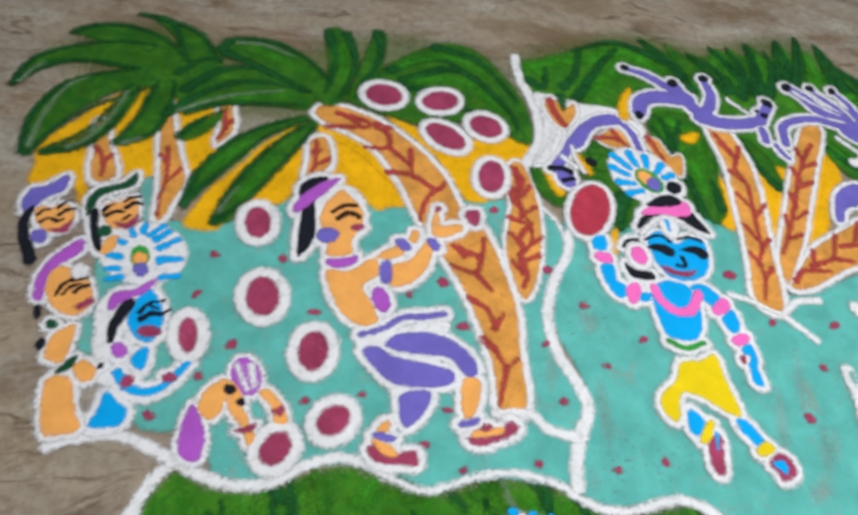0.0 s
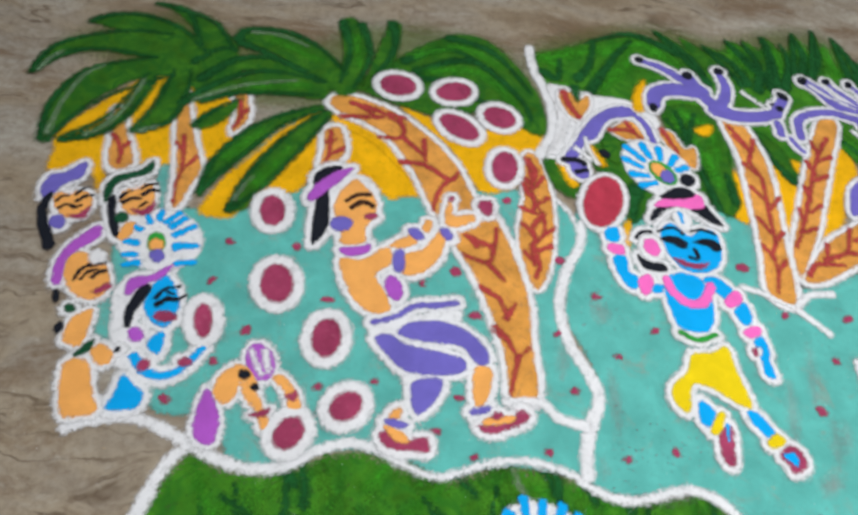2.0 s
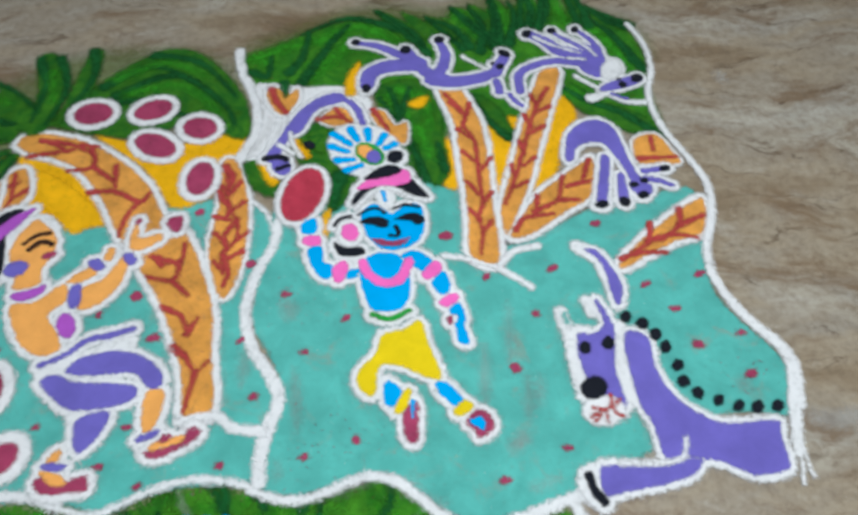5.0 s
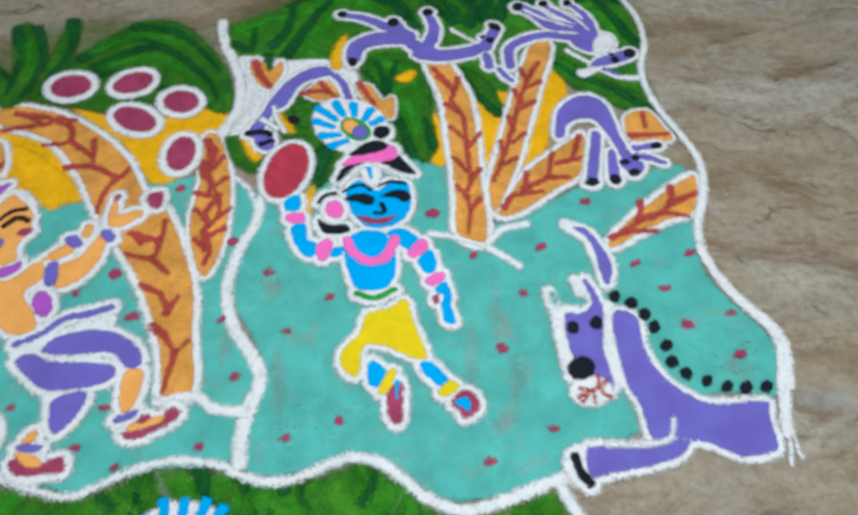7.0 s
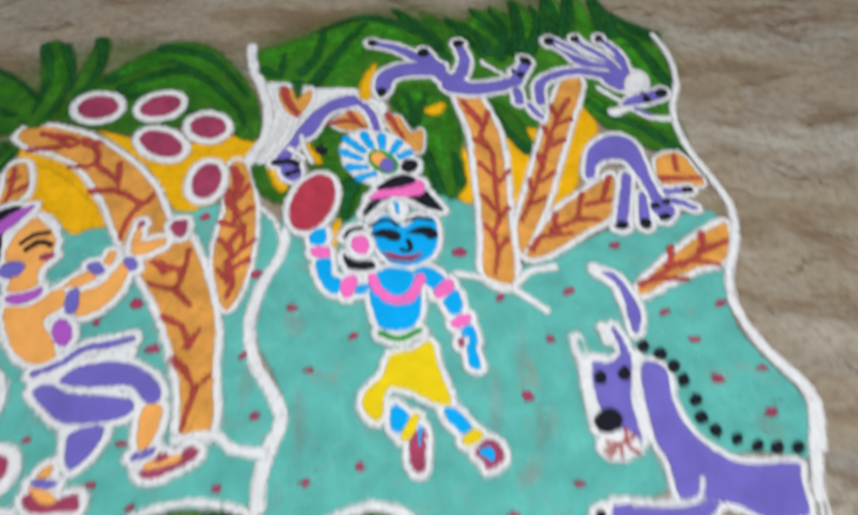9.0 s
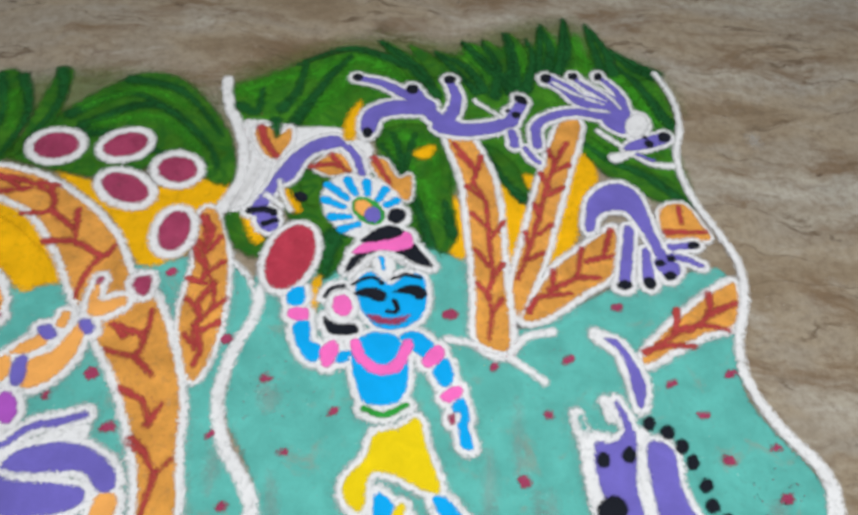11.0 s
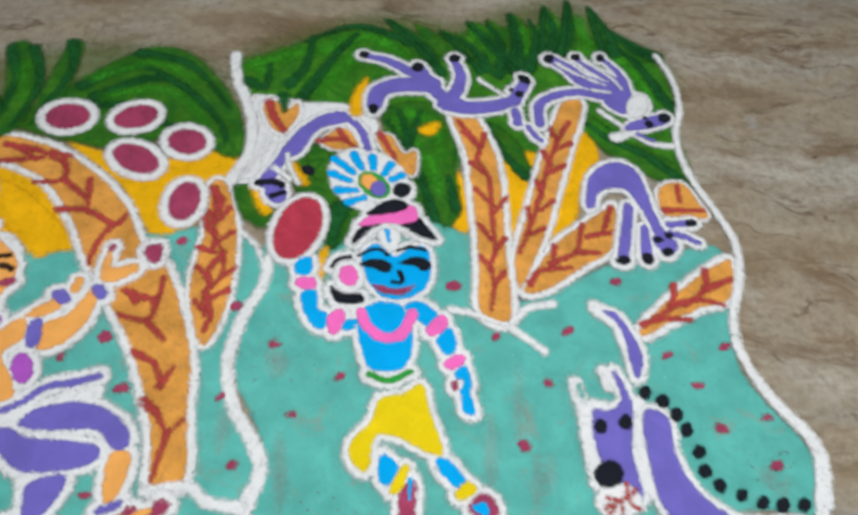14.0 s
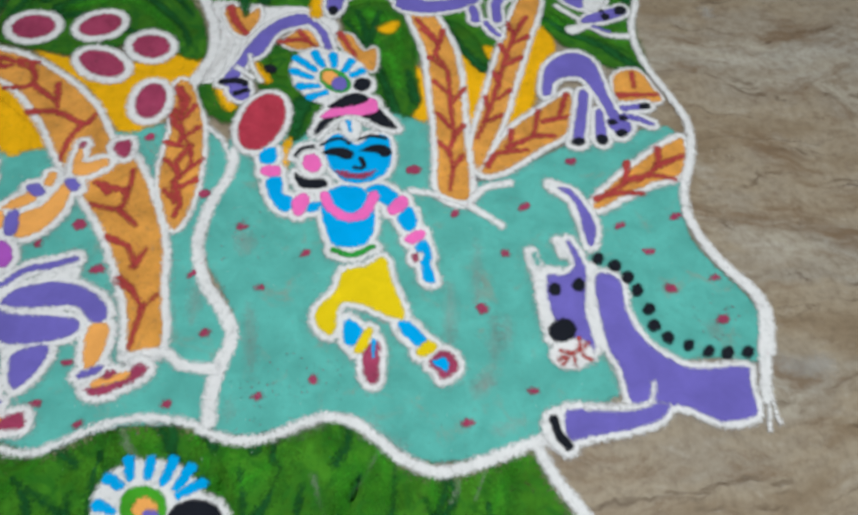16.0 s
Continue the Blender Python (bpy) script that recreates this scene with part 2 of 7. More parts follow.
def heap(name, shapes, material, level, parent=None, label="", grow=0.0, fringe=0.0022, cell=None, rough=0.0010):
    """One thin heap of powder: the union of some shapes, grown by some metres, on the layer of that number."""
    fringe = max(fringe, 0.85 * FRAY[material.name])
    low = np.min([s[1].min(0) - (s[2].max() if s[2] is not None else 0) for s in shapes], 0) - grow - fringe - 0.004
    high = np.max([s[1].max(0) + (s[2].max() if s[2] is not None else 0) for s in shapes], 0) + grow + fringe + 0.004
    if cell is None:
        small = min((2 * s[2].mean() if s[2] is not None else np.ptp(s[1], 0).min()) for s in shapes) + 2 * grow
        cell = min(max(small / 9, 0.0014), 0.0046)
    nx, ny = (np.ceil((high - low) / cell).astype(int) + 1)
    xs, ys = low[0] + np.arange(nx) * cell, low[1] + np.arange(ny) * cell
    gx, gy = np.meshgrid(xs, ys, indexing="ij")
    q = np.stack([gx.ravel(), gy.ravel()], 1)
    reach = max(0.032, grow + fringe + 0.014)
    deep = np.max([depth_in(s, xs, ys, reach) for s in shapes], 0) + grow
    deep += (rough * wobble(q, 0.009) + 0.6 * rough * wobble(q, 0.0041)).reshape(nx, ny)
    slope = np.stack(np.gradient(deep, cell), -1).reshape(-1, 2)
    d = deep.ravel()
    ids = np.arange(nx * ny).reshape(nx, ny)
    quads = np.stack([ids[:-1, :-1], ids[1:, :-1], ids[1:, 1:], ids[:-1, 1:]], -1).reshape(-1, 4)
    quads = quads[(d[quads] > -fringe).any(1)]
    if not len(quads):
        return None
    used = np.unique(quads)
    q, d, slope = q[used], d[used], slope[used]
    quads = np.searchsorted(used, quads)
    out = d < -fringe
    if out.any():
        step = slope[out] * ((-fringe - d[out]) / np.maximum((slope[out] ** 2).sum(1), 0.3))[:, None]
        size = np.hypot(*step.T)
        q[out] += step * np.minimum(1, cell * 1.2 / np.maximum(size, 1e-9))[:, None]
        d[out] = -fringe
    rise = np.clip((d + fringe) / (2 * fringe + 0.0015), 0, 1)
    z = GROUND + LAYER * level + 0.00016 * rise * (1 + 0.3 * wobble(q, 0.005))
    base = (parent.parent or parent).location if parent else Vector((q[:, 0].mean(), q[:, 1].mean(), 0))
    mesh = bpy.data.meshes.new(name)
    mesh.from_pydata(np.stack([q[:, 0] - base.x, q[:, 1] - base.y, z], 1).tolist(), [], quads.tolist())
    mesh.attributes.new("rim", "FLOAT", "POINT").data.foreach_set("value", np.ascontiguousarray(d, np.float32))
    mesh.polygons.foreach_set("use_smooth", np.ones(len(quads), bool))
    mesh.materials.append(material)
    ob = new(name, mesh)
    if parent:
        ob.parent = parent
    else:
        ob.location = base
    return tagged(ob, label) if label else ob


def thing(name, x, y, label, category, group=""):
    ob = new(name)
    ob.location, ob.empty_display_size = (x, y, 0), 0.02
    return tagged(ob, label, category, group)


# ---- the floor ----
floor_mesh = bpy.data.meshes.new("floor")
floor_mesh.from_pydata([(-60, -60, 0), (60, -60, 0), (60, 60, 0), (-60, 60, 0), (-60, -60, -0.1), (60, -60, -0.1), (60, 60, -0.1), (-60, 60, -0.1)], [],
                       [(0, 1, 2, 3), (7, 6, 5, 4), (0, 4, 5, 1), (1, 5, 6, 2), (2, 6, 7, 3), (3, 7, 4, 0)])
floor_mesh.materials.append(floor_material())
tagged(new("floor", floor_mesh), "sandy beige marble floor with long grey and brown veins", "floor", kind="structure")


# coloured grounds
tagged(heap("green_ground", [area((-.569, .882), (-.519, .943), (-.452, .978), (-.379, 1.002), (-.267, .956), (-.139, .976), (-.095, 1.026), (.018, 1.060), (.104, 1.062), (.192, 1.043), (.246, .996), (.216, .878), (-.112, .808), (-.241, .796), (-.351, .794), (-.458, .842), (-.538, .860))], SMEAR, 0, fringe=0.03, cell=0.008), "thin smeared green powder on the marble floor", "powder ground")
tagged(heap("teal_ground", [area((-.353, .477), (-.339, .508), (-.311, .538), (-.345, .644), (-.326, .652), (-.294, .572), (-.253, .557), (-.189, .567), (-.108, .628), (-.083, .634), (.039, .641), (.074, .654), (.181, .672), (.246, .683), (.302, .674), (.341, .613), (.305, .484), (.326, .396), (.358, .333), (.343, .284), (.332, .220), (.260, .220), (.203, .214), (.147, .195), (.097, .210), (.041, .218), (-.026, .205), (-.062, .180), (-.116, .185), (-.135, .207), (-.162, .236), (-.203, .235), (-.244, .247), (-.297, .318), (-.327, .322), (-.347, .369), (-.338, .409), (-.352, .458))], TEAL, 1), "flat teal powder ground with thin worn spots", "powder ground")
tagged(heap("yellow_ground", [area((-.493, .593), (-.499, .631), (-.506, .674), (-.469, .739), (-.406, .824), (-.325, .855), (-.236, .817), (-.217, .730), (-.272, .648), (-.320, .637), (-.367, .622), (-.416, .634), (-.397, .562), (-.408, .561), (-.430, .600), (-.458, .588))], YELLOW, 2), "deep yellow powder ground under palm leaves", "powder ground")
tagged(heap("yellow_ground", [area((-.246, .547), (-.251, .568), (-.224, .644), (-.174, .744), (-.112, .808), (-.098, .726), (-.097, .666), (-.115, .617), (-.155, .605), (-.190, .572), (-.206, .549))], YELLOW, 2), "deep yellow powder ground under palm leaves", "powder ground")
tagged(heap("yellow_ground", [area((-.067, .763), (-.018, .747), (.045, .691), (.079, .647), (.053, .636), (.032, .626), (-.003, .659), (-.029, .687), (-.055, .715))], YELLOW, 2), "deep yellow powder ground beside a palm trunk", "powder ground")
tagged(heap("yellow_ground", [area((.031, .839), (.099, .817), (.177, .809), (.276, .836), (.287, .789), (.260, .759), (.251, .702), (.193, .666), (.163, .687), (.122, .753), (.061, .807))], YELLOW, 2), "deep yellow powder ground behind round fruits", "powder ground")
tagged(heap("green_ground", [area((.272, 1.052), (.357, 1.105), (.474, 1.166), (.576, 1.177), (.668, 1.166), (.781, 1.221), (.907, 1.245), (.976, 1.150), (1.048, 1.107), (1.061, .998), (.929, 1.036), (.785, 1.030), (.620, .944), (.471, .921), (.294, .935))], SMEAR, 0, fringe=0.025, cell=0.008), "thin smeared green powder on the marble floor", "powder ground")
tagged(heap("leaf_ground", [area((.276, 1.031), (.322, 1.057), (.377, 1.093), (.474, 1.136), (.573, 1.129), (.665, 1.133), (.773, 1.161), (.892, 1.167), (.956, 1.108), (1.036, 1.084), (1.056, .997), (1.036, .903), (1.030, .775), (.971, .792), (.864, .912), (.748, .784), (.690, .895), (.633, .789), (.638, .704), (.600, .696), (.572, .772), (.517, .922), (.471, .921), (.311, .935), (.281, .985))], LEAF, 2, fringe=0.010), "leafy green powder ground with brushed strokes", "powder ground")
tagged(heap("teal_ground", [area((.350, .667), (.316, .487), (.318, .442), (.355, .363), (.353, .293), (.336, .216), (.376, .196), (.457, .209), (.505, .212), (.557, .170), (.609, .149), (.735, .162), (.833, .210), (.962, .260), (1.061, .250), (1.079, .299), (1.073, .343), (1.016, .448), (1.033, .550), (1.053, .604), (1.036, .661), (.948, .644), (.850, .621), (.705, .560), (.664, .649), (.634, .695), (.580, .710), (.488, .659))], TEAL, 1), "flat teal powder ground with thin worn spots", "powder ground")
tagged(heap("leaf_patch", [area((.286, .754), (.303, .765), (.330, .761), (.347, .719), (.358, .703), (.341, .681), (.315, .690), (.295, .716))], GREEN, 4), "small green powder leaf patch", "powder leaf")
tagged(heap("leaf_patch", [area((.390, .837), (.409, .846), (.426, .843), (.433, .800), (.425, .774), (.406, .780))], GREEN, 4), "small green powder leaf patch", "powder leaf")
tagged(heap("leaf_patch", [area((.430, .714), (.455, .737), (.469, .728), (.454, .695), (.447, .667), (.440, .645), (.431, .652))], DARK_GREEN, 4), "small dark green powder leaf patch", "powder leaf")
tagged(heap("yellow_patch", [area((.616, .735), (.625, .778), (.639, .798), (.657, .745), (.656, .693), (.640, .679), (.620, .692))], YELLOW, 3), "small yellow powder patch between leaves", "powder patch")
tagged(heap("yellow_patch", [area((.706, .841), (.740, .824), (.754, .773), (.742, .714), (.716, .639), (.705, .663), (.704, .756))], YELLOW, 3), "small yellow powder patch between leaves", "powder patch")
tagged(heap("yellow_patch", [area((.750, .844), (.771, .842), (.771, .825), (.761, .811), (.750, .824))], YELLOW, 3), "small yellow powder patch between leaves", "powder patch")
tagged(heap("yellow_patch", [area((.768, .663), (.783, .714), (.821, .814), (.853, .909), (.880, .907), (.882, .840), (.861, .812), (.841, .774), (.823, .714), (.801, .683))], YELLOW, 3), "small yellow powder patch between leaves", "powder patch")
tagged(heap("yellow_patch", [area((.577, .887), (.593, .899), (.613, .903), (.606, .881), (.587, .874))], YELLOW, 5.4), "small yellow powder patch between leaves", "powder patch")
tagged(heap("yellow_patch", [area((.461, .921), (.465, .959), (.480, .992), (.493, 1.003), (.490, .960), (.482, .921), (.471, .912))], YELLOW, 5.4), "small yellow powder patch between leaves", "powder patch")
tagged(heap("yellow_patch", [area((.312, .756), (.326, .752), (.345, .722), (.341, .704), (.327, .714))], YELLOW, 4.5), "small yellow powder patch between leaves", "powder patch")
tagged(heap("yellow_patch", [area((.364, .818), (.376, .809), (.398, .770), (.388, .763), (.372, .786))], YELLOW, 4.5), "small yellow powder patch between leaves", "powder patch")
tagged(heap("yellow_patch", [area((.415, .628), (.424, .646), (.432, .643), (.429, .608), (.420, .583), (.414, .599))], YELLOW, 4.5), "small yellow powder patch between leaves", "powder patch")
tagged(heap("leaf_patch", [area((.365, .803), (.392, .847), (.458, .837), (.535, .860), (.582, .852), (.586, .724), (.562, .707), (.490, .694), (.453, .656), (.429, .646), (.416, .698), (.384, .744))], GREEN, 2.5, fringe=0.004), "dark green powder leaves behind the feather fan", "powder leaf")
tagged(heap("white_ground", [area((.294, .947), (.333, .953), (.391, .941), (.460, .938), (.508, .903), (.495, .829), (.467, .830), (.449, .864), (.420, .886), (.392, .847), (.365, .803), (.346, .761), (.304, .748), (.290, .764), (.309, .825), (.312, .891))], WHITE, 3.5), "thin white powder ground round an animal", "powder ground")
tagged(heap("yellow_ground", [area((-.084, .813), (-.015, .799), (.067, .731), (.119, .645), (.075, .640), (.031, .639), (-.007, .658), (-.045, .675), (-.072, .731))], YELLOW, 1.8), "deep yellow powder ground beside a palm trunk", "powder ground")
tagged(heap("leaf_ground", [area((-.167, .190), (-.127, .174), (-.061, .176), (-.011, .199), (.041, .215), (.084, .202), (.141, .187), (.224, .206), (.296, .206), (.338, .197), (.498, .198), (.499, .120), (.226, .062), (.014, .045), (-.196, .050), (-.205, .119))], LEAF, 0), "brushed green powder ground below the white wave", "powder ground")
tagged(heap("leaf_ground", [area((.072, .188), (.143, .181), (.177, .194), (.222, .213), (.284, .214), (.348, .191), (.412, .186), (.477, .206), (.516, .193), (.566, .147), (.610, .128), (.670, .139), (.723, .150), (.745, .104), (.773, .047), (.786, -.011), (.414, .007), (.137, .033), (.064, .124))], LEAF, 0.3), "brushed green powder ground below the white wave", "powder ground")

# worn spots in the teal ground
tagged(heap("worn_spot", [area((.355, .477), (.371, .483), (.383, .464), (.368, .449))], DUST, 1.6, fringe=0.008), "thin worn spot in the teal powder", "worn spot", "worn spots")
tagged(heap("worn_spot", [area((.648, .392), (.651, .349), (.642, .301), (.634, .309), (.636, .350))], DUST, 1.6, fringe=0.008), "thin worn spot in the teal powder", "worn spot", "worn spots")
tagged(heap("worn_spot", [area((.657, .243), (.680, .248), (.685, .237), (.665, .227))], DUST, 1.6, fringe=0.008), "thin worn spot in the teal powder", "worn spot", "worn spots")
tagged(heap("worn_spot", [area((.998, .306), (1.015, .308), (1.015, .292), (1.000, .289))], DUST, 1.6, fringe=0.008), "thin worn spot in the teal powder", "worn spot", "worn spots")
tagged(heap("worn_spot", [area((.702, .337), (.705, .304), (.694, .266), (.691, .297))], DUST, 1.6, fringe=0.008), "thin worn spot in the teal powder", "worn spot", "worn spots")
tagged(heap("worn_spot", [area((.377, .370), (.388, .321), (.383, .276), (.374, .322))], DUST, 1.6, fringe=0.008), "thin worn spot in the teal powder", "worn spot", "worn spots")
tagged(heap("worn_spot", [area((.406, .190), (.443, .207), (.471, .210), (.474, .205), (.436, .193))], DUST, 1.6, fringe=0.008), "thin worn spot in the teal powder", "worn spot", "worn spots")
tagged(heap("worn_spot", [area((.526, .211), (.551, .184), (.570, .173), (.556, .167), (.531, .189))], DUST, 1.6, fringe=0.008), "thin worn spot in the teal powder", "worn spot", "worn spots")
tagged(heap("worn_spot", [area((.673, .253), (.688, .258), (.689, .244), (.674, .237))], DUST, 1.6, fringe=0.008), "thin worn spot in the teal powder", "worn spot", "worn spots")
tagged(heap("worn_spot", [area((.681, .185), (.713, .193), (.716, .187), (.686, .178))], DUST, 1.6, fringe=0.008), "thin worn spot in the teal powder", "worn spot", "worn spots")
tagged(heap("worn_spot", [area((.306, .407), (.317, .390), (.306, .351), (.301, .375))], DUST, 1.6, fringe=0.008), "thin worn spot in the teal powder", "worn spot", "worn spots")
tagged(heap("worn_spot", [area((.693, .458), (.693, .404), (.683, .354), (.680, .387))], DUST, 1.6, fringe=0.008), "thin worn spot in the teal powder", "worn spot", "worn spots")
tagged(heap("worn_spot", [area((.718, .335), (.723, .319), (.710, .288), (.709, .312))], DUST, 1.6, fringe=0.008), "thin worn spot in the teal powder", "worn spot", "worn spots")
tagged(heap("worn_spot", [area((.359, .242), (.363, .225), (.355, .218))], DUST, 1.6, fringe=0.008), "thin worn spot in the teal powder", "worn spot", "worn spots")

# white border lines
tagged(heap("border_line", [stroke(.016, (-.324, .202), (-.303, .214), (-.261, .225), (-.226, .220), (-.181, .204), (-.143, .188), (-.102, .178), (-.056, .184), (-.020, .207), (.019, .223), (.054, .222), (.083, .211), (.093, .208), end=.013)], WHITE, 3, fringe=0.004), "wavy thick white powder border line", "powder line")
tagged(heap("border_line", [stroke(.014, (-.177, .196), (-.196, .164), (-.206, .128), (-.214, .088), end=.019)], WHITE, 3, fringe=0.004), "straight thick white powder border line", "powder line")
tagged(heap("border_line", [stroke(.017, (.263, 1.049), (.271, .990), (.296, .925), (.306, .870), (.301, .814), (.281, .769), end=.022)], WHITE, 3, fringe=0.004), "curved thick white powder divider line", "powder line")
tagged(heap("border_line", [stroke(.008, (.279, .718), (.297, .683), (.328, .650), (.341, .613)), stroke(.015, (.348, .630), (.344, .589), (.319, .531), (.306, .466), (.318, .408), (.344, .364), (.358, .329), (.345, .288), (.337, .257), (.336, .217), end=.020)], WHITE, 3, fringe=0.004), "winding thick white powder divider line", "powder line")
tagged(heap("border_line", [stroke(.012, (.227, .304), (.276, .309), (.300, .290), (.337, .282), end=.015)], WHITE, 5, fringe=0.004), "short thick white powder ground line", "powder line")
tagged(heap("border_line", [stroke(.008, (.095, .204), (.117, .197), (.141, .193), (.169, .203), (.203, .217), (.245, .226), (.283, .224), (.316, .215), (.342, .200), (.380, .191), (.418, .196), (.447, .207), (.477, .213), (.510, .204), (.538, .180), (.566, .155), (.604, .138), (.637, .140), (.672, .149), (.707, .158), (.743, .167), (.753, .161), end=.016)], WHITE, 3, fringe=0.004), "wavy thick white powder border line", "powder line")
tagged(heap("border_line", [stroke(.014, (.731, .157), (.748, .118), (.773, .077), (.802, .030), end=.018)], WHITE, 3, fringe=0.004), "straight thick white powder border line", "powder line")
tagged(heap("border_line", [stroke(.011, (1.045, 1.096), (1.061, 1.032), (1.057, .961), (1.033, .897), (1.028, .844), (1.037, .785), (1.059, .723), (1.072, .664), (1.060, .602), (1.030, .538), (1.020, .485), end=.014), stroke(.014, (1.020, .485), (1.031, .439), (1.053, .394), (1.078, .359), (1.087, .327), (1.079, .291), (1.070, .267), end=.024)], WHITE, 6, fringe=0.004), "long winding thick white powder border line", "powder line")
tagged(heap("border_line", [stroke(.020, (1.070, .275), (1.057, .236), (1.046, .199), end=.016), stroke(.005, (1.051, .237), (1.046, .192), (1.035, .158)), stroke(.005, (1.055, .221), (1.052, .184), (1.052, .166))], WHITE, 6, fringe=0.004), "frayed thick white powder line end", "powder line")
tagged(heap("border_line", [stroke(.011, (.605, .545), (.641, .537), (.681, .522), (.702, .505), (.733, .480)), stroke(.012, (.694, .526), (.720, .547), (.757, .554))], WHITE, 5, fringe=0.004), "forked white powder ground line under trunks", "powder line")
tagged(heap("border_line", [stroke(.015, (.337, .817), (.319, .774), (.299, .766), end=.009), stroke(.012, (.333, .932), (.345, .876), (.330, .805))], WHITE, 4, fringe=0.004), "short white powder line", "powder line")

tagged(heap("grey_line", [stroke(.004, (.331, .860), (.321, .828), (.309, .800), (.296, .780), end=.007)], DUST, 4, fringe=0.004), "thin grey line over the white powder", "worn spot")

# palm trees: left scene
palm = thing("palm_tree", .178, .620, "green powder palm with short orange trunks", "powder palm")
palm_s = [area((-.436, .732), (-.424, .735), (-.404, .689), (-.375, .627), (-.407, .616), (-.425, .685))]
palm_p = heap("trunk", palm_s, BARK, 4, palm)
heap("vein", [stroke(.008, (-.421, .680), (-.402, .654), (-.395, .624), end=.005)], VEIN, 5, palm_p)
heap("vein", [stroke(.008, (-.393, .667), (-.401, .652), end=.005)], VEIN, 5, palm_p)
palm_n = [area((-.351, .794), (-.338, .797), (-.319, .751), (-.295, .691), (-.272, .636), (-.280, .590), (-.284, .560), (-.294, .558), (-.307, .630))]
palm_p = heap("trunk", palm_n, BARK, 4, palm)
palm_s = palm_s + palm_n
heap("vein", [stroke(.007, (-.314, .699), (-.299, .631), (-.300, .598), (-.293, .561), end=.004)], VEIN, 5, palm_p)
heap("vein", [stroke(.007, (-.283, .657), (-.298, .626), end=.004)], VEIN, 5, palm_p)
heap("vein", [stroke(.008, (-.320, .680), (-.307, .665), end=.005)], VEIN, 5, palm_p)
palm_n = [area((-.261, .837), (-.249, .840), (-.238, .814), (-.223, .760), (-.240, .720), (-.244, .763))]
palm_p = heap("trunk", palm_n, BARK, 4, palm)
palm_s = palm_s + palm_n
heap("vein", [stroke(.009, (-.245, .795), (-.236, .758), (-.242, .731), end=.005)], VEIN, 5, palm_p)
heap("vein", [stroke(.009, (-.229, .776), (-.236, .754), end=.005)], VEIN, 5, palm_p)
heap("frond", [area((-.596, .795), (-.590, .849), (-.558, .889), (-.484, .924), (-.400, .935), (-.348, .886), (-.419, .868), (-.513, .868), (-.558, .839))], GREEN, 5, palm, fringe=0.0035)
heap("frond", [area((-.547, .940), (-.517, .966), (-.461, .975), (-.399, .966), (-.343, .924), (-.340, .873), (-.405, .918), (-.464, .921), (-.515, .932))], GREEN, 5, palm, fringe=0.0035)
heap("frond", [area((-.447, 1.014), (-.413, 1.016), (-.362, .998), (-.308, .963), (-.278, .926), (-.281, .908), (-.293, .840), (-.341, .895), (-.367, .957), (-.407, .996))], GREEN, 5, palm, fringe=0.0035)
heap("frond", [area((-.527, .651), (-.542, .712), (-.536, .778), (-.507, .824), (-.444, .859), (-.374, .876), (-.353, .835), (-.421, .814), (-.473, .751), (-.503, .689), (-.515, .651))], GREEN, 5, palm, fringe=0.0035)
heap("frond", [area((-.495, .655), (-.453, .692), (-.427, .747), (-.415, .823), (-.393, .838), (-.397, .766), (-.420, .698), (-.460, .663))], GREEN, 5, palm, fringe=0.0035)
heap("frond", [area((-.397, .694), (-.382, .743), (-.378, .823), (-.348, .850), (-.331, .805), (-.336, .739), (-.369, .699))], GREEN, 5, palm, fringe=0.0035)
heap("frond", [area((-.450, .908), (-.363, .943), (-.290, .928), (-.257, .869), (-.285, .824), (-.316, .801), (-.375, .845))], GREEN, 5, palm, fringe=0.0035)
heap("frond", [area((-.305, .726), (-.298, .750), (-.265, .782), (-.242, .802), (-.254, .754), (-.286, .719))], GREEN, 5, palm, fringe=0.0035)
heap("leaf_stroke", [stroke(0.013, (-.594, .795), (-.588, .850), (-.554, .890), (-.476, .929), (-.400, .935), end=.005)], DARK_GREEN, 6, palm, fringe=0.003)
heap("leaf_stroke", [stroke(0.013, (-.594, .795), (-.561, .845), (-.505, .872), (-.410, .869), end=.004)], DARK_GREEN, 6, palm, fringe=0.003)
heap("leaf_stroke", [stroke(0.014, (-.545, .941), (-.512, .967), (-.456, .977), (-.385, .953), (-.340, .910), end=.005)], DARK_GREEN, 6, palm, fringe=0.003)
heap("leaf_stroke", [stroke(0.014, (-.447, 1.014), (-.389, 1.005), (-.355, .944), (-.331, .904), end=.005)], DARK_GREEN, 6, palm, fringe=0.003)
heap("leaf_stroke", [stroke(0.014, (-.411, 1.011), (-.334, .985), (-.282, .915), end=.005)], DARK_GREEN, 6, palm, fringe=0.003)
heap("leaf_stroke", [stroke(0.013, (-.526, .651), (-.540, .719), (-.526, .786), (-.491, .832), (-.418, .864), end=.004)], DARK_GREEN, 6, palm, fringe=0.003)
heap("leaf_stroke", [stroke(0.011, (-.515, .651), (-.493, .709), (-.452, .768), (-.371, .831), end=.004)], DARK_GREEN, 6, palm, fringe=0.003)
heap("leaf_stroke", [stroke(0.011, (-.493, .655), (-.440, .679), (-.411, .737), (-.395, .826), end=.004)], DARK_GREEN, 6, palm, fringe=0.003)
